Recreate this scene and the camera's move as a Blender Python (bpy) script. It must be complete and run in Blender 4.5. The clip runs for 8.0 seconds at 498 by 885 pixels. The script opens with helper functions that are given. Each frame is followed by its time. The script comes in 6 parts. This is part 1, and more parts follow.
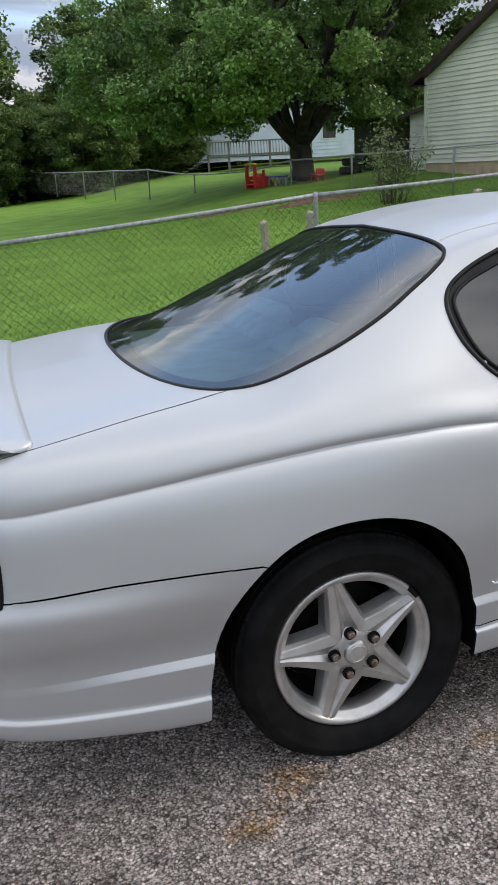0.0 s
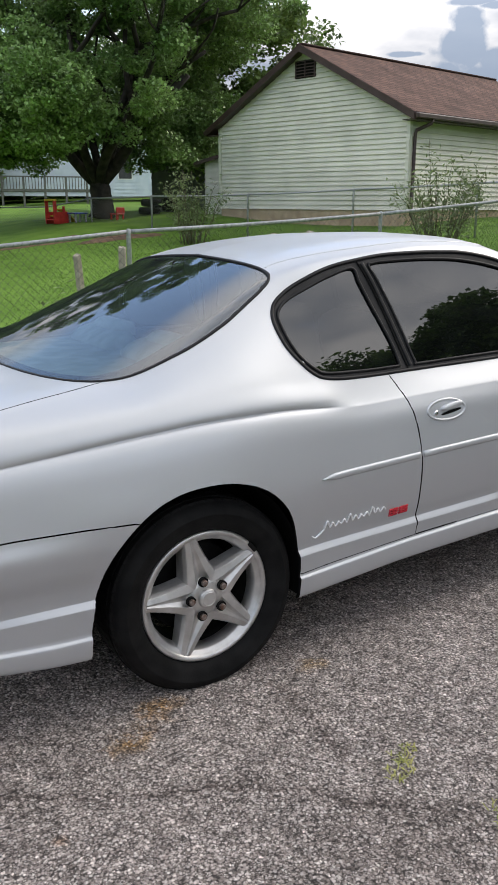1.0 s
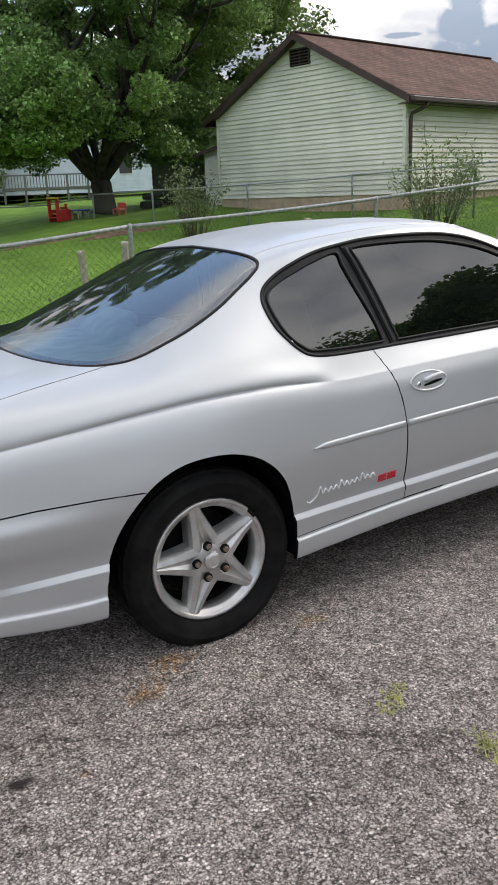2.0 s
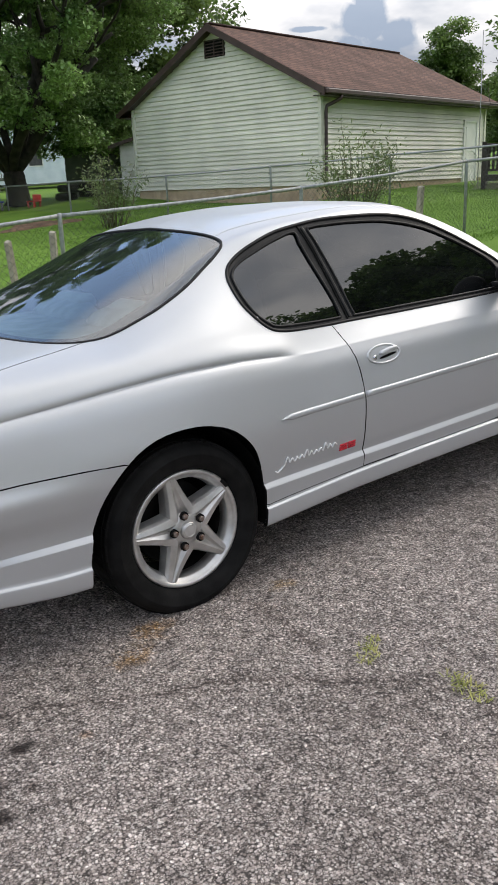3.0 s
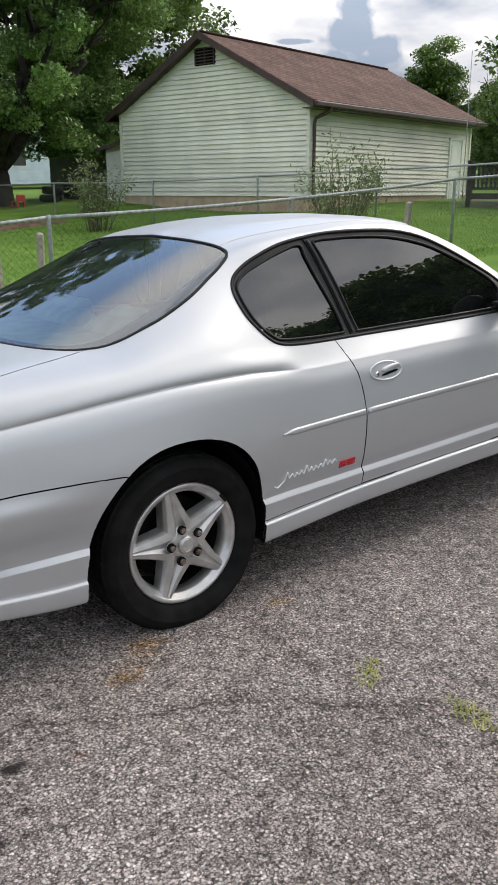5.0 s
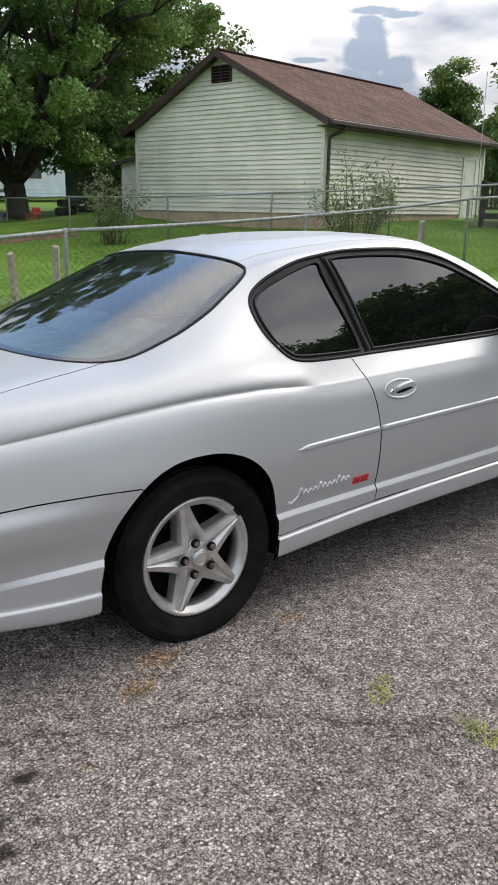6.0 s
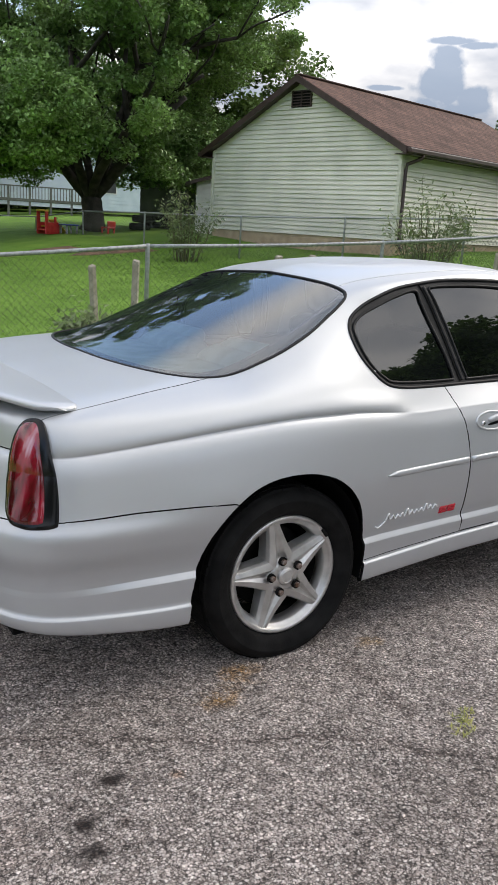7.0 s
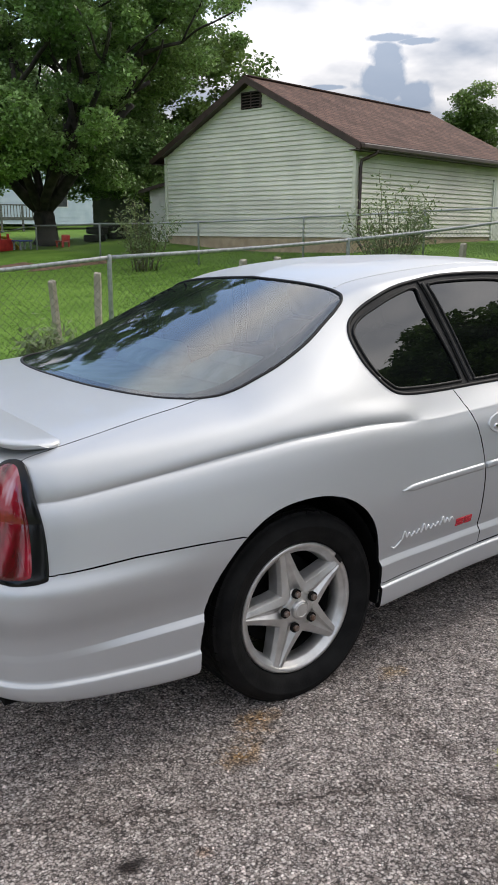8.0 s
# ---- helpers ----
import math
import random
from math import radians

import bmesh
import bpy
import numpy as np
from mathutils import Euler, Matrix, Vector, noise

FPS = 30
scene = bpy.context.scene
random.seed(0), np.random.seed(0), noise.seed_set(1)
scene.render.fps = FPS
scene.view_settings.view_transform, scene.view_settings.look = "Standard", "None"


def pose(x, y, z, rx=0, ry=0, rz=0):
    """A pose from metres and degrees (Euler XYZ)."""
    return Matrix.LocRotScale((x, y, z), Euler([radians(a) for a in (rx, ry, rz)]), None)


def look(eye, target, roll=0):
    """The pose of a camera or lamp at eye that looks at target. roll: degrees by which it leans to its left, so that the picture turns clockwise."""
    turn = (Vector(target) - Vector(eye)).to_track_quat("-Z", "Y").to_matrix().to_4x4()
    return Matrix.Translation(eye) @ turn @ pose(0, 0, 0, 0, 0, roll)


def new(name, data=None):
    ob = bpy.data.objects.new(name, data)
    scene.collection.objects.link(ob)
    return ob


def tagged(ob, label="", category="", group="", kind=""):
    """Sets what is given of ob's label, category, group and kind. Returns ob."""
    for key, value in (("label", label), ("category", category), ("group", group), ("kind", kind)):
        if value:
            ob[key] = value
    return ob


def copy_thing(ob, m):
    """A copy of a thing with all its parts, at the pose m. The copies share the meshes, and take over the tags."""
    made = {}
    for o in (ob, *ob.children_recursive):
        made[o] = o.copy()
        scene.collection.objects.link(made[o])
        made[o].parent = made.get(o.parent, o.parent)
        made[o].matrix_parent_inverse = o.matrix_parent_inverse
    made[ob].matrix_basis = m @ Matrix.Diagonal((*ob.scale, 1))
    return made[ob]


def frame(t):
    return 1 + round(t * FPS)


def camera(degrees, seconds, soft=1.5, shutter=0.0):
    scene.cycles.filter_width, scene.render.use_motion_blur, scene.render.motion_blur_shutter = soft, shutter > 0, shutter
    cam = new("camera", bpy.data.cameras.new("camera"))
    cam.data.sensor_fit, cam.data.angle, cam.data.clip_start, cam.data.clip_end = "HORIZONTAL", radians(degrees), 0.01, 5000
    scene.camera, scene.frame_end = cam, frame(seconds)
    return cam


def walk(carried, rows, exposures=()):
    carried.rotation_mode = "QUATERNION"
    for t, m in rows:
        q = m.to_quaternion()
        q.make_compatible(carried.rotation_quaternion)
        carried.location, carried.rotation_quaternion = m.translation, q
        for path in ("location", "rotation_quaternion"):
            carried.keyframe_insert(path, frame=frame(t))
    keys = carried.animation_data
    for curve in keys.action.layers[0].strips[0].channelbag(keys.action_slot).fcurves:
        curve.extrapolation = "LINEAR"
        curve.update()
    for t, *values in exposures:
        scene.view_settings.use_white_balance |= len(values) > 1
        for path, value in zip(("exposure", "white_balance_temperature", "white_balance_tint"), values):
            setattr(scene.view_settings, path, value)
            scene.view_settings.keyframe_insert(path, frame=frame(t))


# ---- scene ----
cam = camera(33.1, 8.0, soft=0.9)
PATH = [
    (0, (-0.776, -1.811, 1.552), (-0.262, 0.018, 0.927), -3.0),
    (0.5, (-0.87, -2.036, 1.581), (-0.127, -0.269, 1.009), -3.2),
    (1, (-1.136, -2.223, 1.547), (-0.171, -0.56, 0.997), 0.2),
    (2.3, (-1.234, -2.495, 1.56), (-0.29, -0.83, 0.98), -3.0),
    (2.5, (-1.266, -2.502, 1.553), (-0.294, -0.855, 0.966), -3.3),
    (3, (-1.45, -2.476, 1.524), (-0.352, -0.913, 0.93), -2.3),
    (3.5, (-1.569, -2.451, 1.539), (-0.405, -0.936, 0.948), 0.3),
    (4, (-1.547, -2.412, 1.537), (-0.367, -0.91, 0.947), 1.1),
    (5.5, (-1.483, -2.365, 1.53), (-0.348, -0.818, 0.967), -0.3),
    (6, (-1.522, -2.367, 1.536), (-0.382, -0.816, 0.993), 0.9),
    (6.5, (-1.594, -2.367, 1.536), (-0.475, -0.795, 1.011), 2.5),
    (7, (-1.667, -2.314, 1.538), (-0.625, -0.682, 1.037), 3.5),
    (7.5, (-1.632, -2.139, 1.522), (-0.619, -0.489, 1.023), 1.4),
    (8, (-1.606, -2.014, 1.526), (-0.498, -0.422, 1.037), 0.2),
]
walk(cam, [(t, look(eye, target, roll)) for t, eye, target, roll in PATH],
     exposures=[(0, 0.92, 6310, 12.5), (1, 0.97, 6400, 12.5), (2.5, 1.0, 6460, 12), (6.5, 1.02, 6460, 12), (8, 0.93, 6420, 12.5)])

# ---- world, sun, exposure ----
SLOPE = pose(0, 0, 0, -0.997, -1.118, 0.471)      # the driveway lies a little aslant
SUN_EL, SUN_AZ = 35.0, 92.0                       # degrees; azimuth from +y towards +x
sun_way = Vector((math.sin(radians(SUN_AZ)) * math.cos(radians(SUN_EL)), math.cos(radians(SUN_AZ)) * math.cos(radians(SUN_EL)), math.sin(radians(SUN_EL))))
sun = new("sun", bpy.data.lights.new("sun", "SUN"))
sun.data.energy, sun.data.angle, sun.data.color = 0.95, radians(24), (1.0, 0.92, 0.80)
sun.matrix_world = look(sun_way * 50, (0, 0, 0))
scene.view_settings.exposure = 0.0


def make_world():
    world = bpy.data.worlds.new("sky")
    scene.world = world
    world.use_nodes = True
    nt = world.node_tree
    nt.nodes.clear()
    N, K = nt.nodes.new, nt.links.new
    out = N("ShaderNodeOutputWorld")
    sky = N("ShaderNodeTexSky")
    sky.sky_type, sky.sun_disc = "NISHITA", False
    sky.sun_elevation, sky.sun_rotation = radians(SUN_EL), radians(SUN_AZ)
    blue = N("ShaderNodeBackground")
    blue.inputs["Strength"].default_value = 0.19
    K(sky.outputs[0], blue.inputs["Color"])
    co = N("ShaderNodeTexCoord")
    sep = N("ShaderNodeSeparateXYZ")
    K(co.outputs["Generated"], sep.inputs[0])
    # cloud sheet: direction flattened on a plane overhead
    zz = N("ShaderNodeMath"); zz.operation = "ADD"; zz.inputs[1].default_value = 0.22
    zc = N("ShaderNodeMath"); zc.operation = "MAXIMUM"; zc.inputs[1].default_value = 0.0
    K(sep.outputs["Z"], zc.inputs[0]); K(zc.outputs[0], zz.inputs[0])
    dx = N("ShaderNodeMath"); dx.operation = "DIVIDE"; K(sep.outputs["X"], dx.inputs[0]); K(zz.outputs[0], dx.inputs[1])
    dy = N("ShaderNodeMath"); dy.operation = "DIVIDE"; K(sep.outputs["Y"], dy.inputs[0]); K(zz.outputs[0], dy.inputs[1])
    cmb = N("ShaderNodeCombineXYZ"); K(dx.outputs[0], cmb.inputs[0]); K(dy.outputs[0], cmb.inputs[1])
    n1 = N("ShaderNodeTexNoise"); n1.inputs["Scale"].default_value = 0.9; n1.inputs["Detail"].default_value = 6; n1.inputs["Distortion"].default_value = 0.6
    K(cmb.outputs[0], n1.inputs["Vector"])
    cover = N("ShaderNodeMapRange"); cover.inputs[1].default_value = 0.34; cover.inputs[2].default_value = 0.50
    K(n1.outputs["Fac"], cover.inputs[0])
    low = N("ShaderNodeMapRange"); low.inputs[1].default_value = 0.20; low.inputs[2].default_value = 0.10  # full cover near the horizon
    K(sep.outputs["Z"], low.inputs[0])
    east = N("ShaderNodeMapRange"); east.inputs[1].default_value = 0.36; east.inputs[2].default_value = 0.56   # the bank of cloud on the sun's side
    K(sep.outputs["X"], east.inputs[0])
    m0 = N("ShaderNodeMath"); m0.operation = "MAXIMUM"; K(cover.outputs[0], m0.inputs[0]); K(low.outputs[0], m0.inputs[1])
    mx = N("ShaderNodeMath"); mx.operation = "MAXIMUM"; K(m0.outputs[0], mx.inputs[0]); K(east.outputs[0], mx.inputs[1])
    # a long blue rift in the sheet to the north
    rift = N("ShaderNodeVectorMath"); rift.operation = "SUBTRACT"; rift.inputs[1].default_value = (0.25, 1.40, 0)
    K(cmb.outputs[0], rift.inputs[0])
    rs = N("ShaderNodeVectorMath"); rs.operation = "MULTIPLY"; rs.inputs[1].default_value = (1.0, 1.9, 0)
    K(rift.outputs[0], rs.inputs[0])
    rl = N("ShaderNodeVectorMath"); rl.operation = "LENGTH"; K(rs.outputs[0], rl.inputs[0])
    ra = N("ShaderNodeMath"); ra.operation = "MULTIPLY_ADD"; ra.inputs[1].default_value = 1.1
    K(n1.outputs["Fac"], ra.inputs[0]); K(rl.outputs["Value"], ra.inputs[2])
    rm = N("ShaderNodeMapRange"); rm.inputs[1].default_value, rm.inputs[2].default_value, rm.inputs[3].default_value = 1.1, 1.6, 0.0
    K(ra.outputs[0], rm.inputs[0])
    ro = N("ShaderNodeMath"); ro.operation = "MULTIPLY"; K(mx.outputs[0], ro.inputs[0]); K(rm.outputs[0], ro.inputs[1])
    mx = ro
    # the bright torn edge of cloud along the rift
    bank = N("ShaderNodeVectorMath"); bank.operation = "SUBTRACT"; bank.inputs[1].default_value = (0.45, 1.03, 0)
    K(cmb.outputs[0], bank.inputs[0])
    bs = N("ShaderNodeVectorMath"); bs.operation = "MULTIPLY"; bs.inputs[1].default_value = (0.7, 4.2, 0)
    K(bank.outputs[0], bs.inputs[0])
    bl = N("ShaderNodeVectorMath"); bl.operation = "LENGTH"; K(bs.outputs[0], bl.inputs[0])
    ba = N("ShaderNodeMath"); ba.operation = "MULTIPLY_ADD"; ba.inputs[1].default_value = 1.4
    K(n1.outputs["Fac"], ba.inputs[0]); K(bl.outputs["Value"], ba.inputs[2])
    bm_ = N("ShaderNodeMapRange"); bm_.inputs[1].default_value, bm_.inputs[2].default_value, bm_.inputs[3].default_value, bm_.inputs[4].default_value = 0.85, 1.55, 1.0, 0.0
    K(ba.outputs[0], bm_.inputs[0])
    bx = N("ShaderNodeMath"); bx.operation = "MAXIMUM"; K(mx.outputs[0], bx.inputs[0]); K(bm_.outputs[0], bx.inputs[1])
    mx = bx
    n2 = N("ShaderNodeTexNoise"); n2.inputs["Scale"].default_value = 2.3; n2.inputs["Detail"].default_value = 5
    K(cmb.outputs[0], n2.inputs["Vector"])
    shade = N("ShaderNodeValToRGB")
    shade.color_ramp.elements[0].position, shade.color_ramp.elements[0].color = 0.36, (0.40, 0.45, 0.53, 1)
    shade.color_ramp.elements[1].position, shade.color_ramp.elements[1].color = 0.60, (0.995, 0.983, 0.963, 1)
    sh = N("ShaderNodeMath"); sh.operation = "MULTIPLY_ADD"; sh.inputs[1].default_value = 0.3
    K(bm_.outputs[0], sh.inputs[0]); K(n2.outputs["Fac"], sh.inputs[2])
    K(sh.outputs[0], shade.inputs[0])

    # grey-blue cumulus over the garage roof, with a torn outline, and a thin dark bar beside it
    def puff(az, el, rad, squash):
        c = Vector((math.sin(radians(az)) * math.cos(radians(el)), math.cos(radians(az)) * math.cos(radians(el)), math.sin(radians(el))))
        sub = N("ShaderNodeVectorMath"); sub.operation = "SUBTRACT"; sub.inputs[1].default_value = c
        K(co.outputs["Generated"], sub.inputs[0])
        sc = N("ShaderNodeVectorMath"); sc.operation = "MULTIPLY"; sc.inputs[1].default_value = (1, 1, squash)
        K(sub.outputs[0], sc.inputs[0])
        ln = N("ShaderNodeVectorMath"); ln.operation = "LENGTH"; K(sc.outputs[0], ln.inputs[0])
        dv = N("ShaderNodeMath"); dv.operation = "DIVIDE"; dv.inputs[1].default_value = rad
        K(ln.outputs["Value"], dv.inputs[0])
        return dv.outputs[0]

    best = None
    for az, el, rad, sq in PUFFS:
        o = puff(az, el, rad, sq)
        if best is None:
            best = o
        else:
            m = N("ShaderNodeMath"); m.operation = "MINIMUM"; K(best, m.inputs[0]); K(o, m.inputs[1]); best = m.outputs[0]
    n3 = N("ShaderNodeTexNoise"); n3.inputs["Scale"].default_value = 48; n3.inputs["Detail"].default_value = 7
    K(co.outputs["Generated"], n3.inputs["Vector"])
    ad = N("ShaderNodeMath"); ad.operation = "MULTIPLY_ADD"; ad.inputs[1].default_value = 1.6
    K(n3.outputs["Fac"], ad.inputs[0]); K(best, ad.inputs[2])
    pm = N("ShaderNodeMapRange"); pm.inputs[1].default_value = 1.96; pm.inputs[2].default_value = 1.58; pm.inputs[4].default_value = 0.92
    K(ad.outputs[0], pm.inputs[0])
    pr = N("ShaderNodeMix"); pr.data_type = "RGBA"
    K(pm.outputs[0], pr.inputs["Factor"]); K(shade.outputs["Color"], pr.inputs["A"]); pr.inputs["B"].default_value = (0.345, 0.42, 0.53, 1)
    grad = N("ShaderNodeMapRange"); grad.inputs[1].default_value, grad.inputs[2].default_value = 0.08, 0.36
    grad.inputs[3].default_value, grad.inputs[4].default_value = 0.45, 0.88
    K(sep.outputs["Z"], grad.inputs[0])
    white = N("ShaderNodeBackground")
    K(grad.outputs[0], white.inputs["Strength"])
    K(pr.outputs["Result"], white.inputs["Color"])
    mix = N("ShaderNodeMixShader")
    K(mx.outputs[0], mix.inputs[0]); K(blue.outputs[0], mix.inputs[1]); K(white.outputs[0], mix.inputs[2])
    K(mix.outputs[0], out.inputs["Surface"])


PUFFS = [(43.5, 9.0, 0.024, 1.0), (43.3, 10.4, 0.017, 1.0), (42.5, 9.2, 0.018, 1.0), (45.2, 8.2, 0.021, 1.2), (42.2, 7.4, 0.022, 1.2), (44.4, 7.2, 0.024, 1.2), (43.6, 11.55, 0.026, 6.0), (45.2, 11.3, 0.020, 6.0), (39.7, 8.8, 0.018, 7.0), (1.0, 10.5, 0.10, 1.3), (7.0, 9.0, 0.055, 1.2), (-7.0, 9.0, 0.08, 1.2)]
make_world()


# ---- materials ----
def material(name, base, rough=0.6, metal=0.0, coat=0.0, spec=0.5):
    m = bpy.data.materials.new(name)
    m.use_nodes = True
    b = m.node_tree.nodes["Principled BSDF"]
    b.inputs["Base Color"].default_value = (*base, 1)
    b.inputs["Roughness"].default_value, b.inputs["Metallic"].default_value = rough, metal
    b.inputs["Coat Weight"].default_value, b.inputs["Coat Roughness"].default_value = coat, 0.06
    b.inputs["Specular IOR Level"].default_value = spec
    return m


def varied(m, dark, light, scale, detail=5.0, bump=0.0, bump_scale=None, space="Object", island=0.0, per_object=0.0, lo=0.35, hi=0.65):
    """Two-tone noise over a material's base colour, relief, and a shift by piece."""
    nt = m.node_tree
    N, K, b = nt.nodes.new, nt.links.new, nt.nodes["Principled BSDF"]
    co = N("ShaderNodeTexCoord")
    n = N("ShaderNodeTexNoise"); n.inputs["Scale"].default_value, n.inputs["Detail"].default_value = scale, detail
    K(co.outputs[space], n.inputs["Vector"])
    r = N("ShaderNodeValToRGB")
    r.color_ramp.elements[0].position, r.color_ramp.elements[0].color = lo, (*dark, 1)
    r.color_ramp.elements[1].position, r.color_ramp.elements[1].color = hi, (*light, 1)
    K(n.outputs["Fac"], r.inputs[0])
    col = r.outputs["Color"]
    if island or per_object:
        src = N("ShaderNodeNewGeometry").outputs["Random Per Island"] if island else N("ShaderNodeObjectInfo").outputs["Random"]
        amt = island or per_object
        mr = N("ShaderNodeMapRange"); mr.inputs[3].default_value, mr.inputs[4].default_value = 1 - amt, 1 + amt
        K(src, mr.inputs[0])
        vm = N("ShaderNodeVectorMath"); vm.operation = "SCALE"
        K(col, vm.inputs[0]); K(mr.outputs[0], vm.inputs["Scale"])
        col = vm.outputs[0]
    K(col, b.inputs["Base Color"])
    if bump:
        n2 = N("ShaderNodeTexNoise"); n2.inputs["Scale"].default_value, n2.inputs["Detail"].default_value = bump_scale or scale * 4, 6
        K(co.outputs[space], n2.inputs["Vector"])
        bp = N("ShaderNodeBump"); bp.inputs["Strength"].default_value, bp.inputs["Distance"].default_value = bump, 0.01
        K(n2.outputs["Fac"], bp.inputs["Height"]); K(bp.outputs[0], b.inputs["Normal"])
    return m


def leafy(m, share=0.4):
    """Lets part of the light through the leaf."""
    nt = m.node_tree
    N, K, b = nt.nodes.new, nt.links.new, nt.nodes["Principled BSDF"]
    tr, mix, out = N("ShaderNodeBsdfTranslucent"), N("ShaderNodeMixShader"), nt.nodes["Material Output"]
    src = b.inputs["Base Color"].links[0].from_socket
    K(src, tr.inputs["Color"])
    mix.inputs[0].default_value = share
    K(b.outputs[0], mix.inputs[1]); K(tr.outputs[0], mix.inputs[2]); K(mix.outputs[0], out.inputs["Surface"])
    return m


def silver_paint():
    m = material("silver_paint", (0.5, 0.51, 0.53), 0.4, 0.60, 0.30)
    nt = m.node_tree
    N, K, b = nt.nodes.new, nt.links.new, nt.nodes["Principled BSDF"]
    co = N("ShaderNodeTexCoord")
    fl = N("ShaderNodeTexNoise"); fl.inputs["Scale"].default_value = 900; fl.inputs["Detail"].default_value = 2
    K(co.outputs["Object"], fl.inputs["Vector"])
    dust = N("ShaderNodeTexNoise"); dust.inputs["Scale"].default_value = 3.0; dust.inputs["Detail"].default_value = 8
    K(co.outputs["Object"], dust.inputs["Vector"])
    r = N("ShaderNodeMapRange"); r.inputs[1].default_value, r.inputs[2].default_value = 0.3, 0.7
    r.inputs[3].default_value, r.inputs[4].default_value = 0.42, 0.49
    K(dust.outputs["Fac"], r.inputs[0]); K(r.outputs[0], b.inputs["Roughness"])
    c = N("ShaderNodeMix"); c.data_type = "RGBA"
    c.inputs["A"].default_value, c.inputs["B"].default_value = (0.485, 0.498, 0.512, 1), (0.57, 0.585, 0.60, 1)
    K(fl.outputs["Fac"], c.inputs["Factor"]); K(c.outputs["Result"], b.inputs["Base Color"])
    return m


def glass(name, tint, ior, rough=0.0, dust=0.0):
    """Thin tinted glazing: lets tinted light through and mirrors by angle."""
    m = bpy.data.materials.new(name)
    m.use_nodes = True
    nt = m.node_tree
    nt.nodes.clear()
    N, K = nt.nodes.new, nt.links.new
    out, mix = N("ShaderNodeOutputMaterial"), N("ShaderNodeMixShader")
    tr, gl, fr = N("ShaderNodeBsdfTransparent"), N("ShaderNodeBsdfGlossy"), N("ShaderNodeFresnel")
    tr.inputs["Color"].default_value = (*tint, 1)
    gl.inputs["Roughness"].default_value = rough
    fr.inputs["IOR"].default_value = ior
    K(fr.outputs[0], mix.inputs[0]); K(tr.outputs[0], mix.inputs[1]); K(gl.outputs[0], mix.inputs[2])
    # a thin uneven film of dust on the pane
    co, n, mr = N("ShaderNodeTexCoord"), N("ShaderNodeTexNoise"), N("ShaderNodeMapRange")
    n.inputs["Scale"].default_value, n.inputs["Detail"].default_value = 5.0, 7
    mr.inputs[1].default_value, mr.inputs[2].default_value, mr.inputs[3].default_value, mr.inputs[4].default_value = 0.3, 0.7, dust * 0.6, dust * 1.4
    df, film = N("ShaderNodeBsdfDiffuse"), N("ShaderNodeMixShader")
    df.inputs["Color"].default_value = (0.48, 0.58, 0.59, 1)
    K(co.outputs["Object"], n.inputs["Vector"]); K(n.outputs["Fac"], mr.inputs[0]); K(mr.outputs[0], film.inputs[0])
    K(mix.outputs[0], film.inputs[1]); K(df.outputs[0], film.inputs[2])
    K(film.outputs[0], out.inputs["Surface"])
    return m


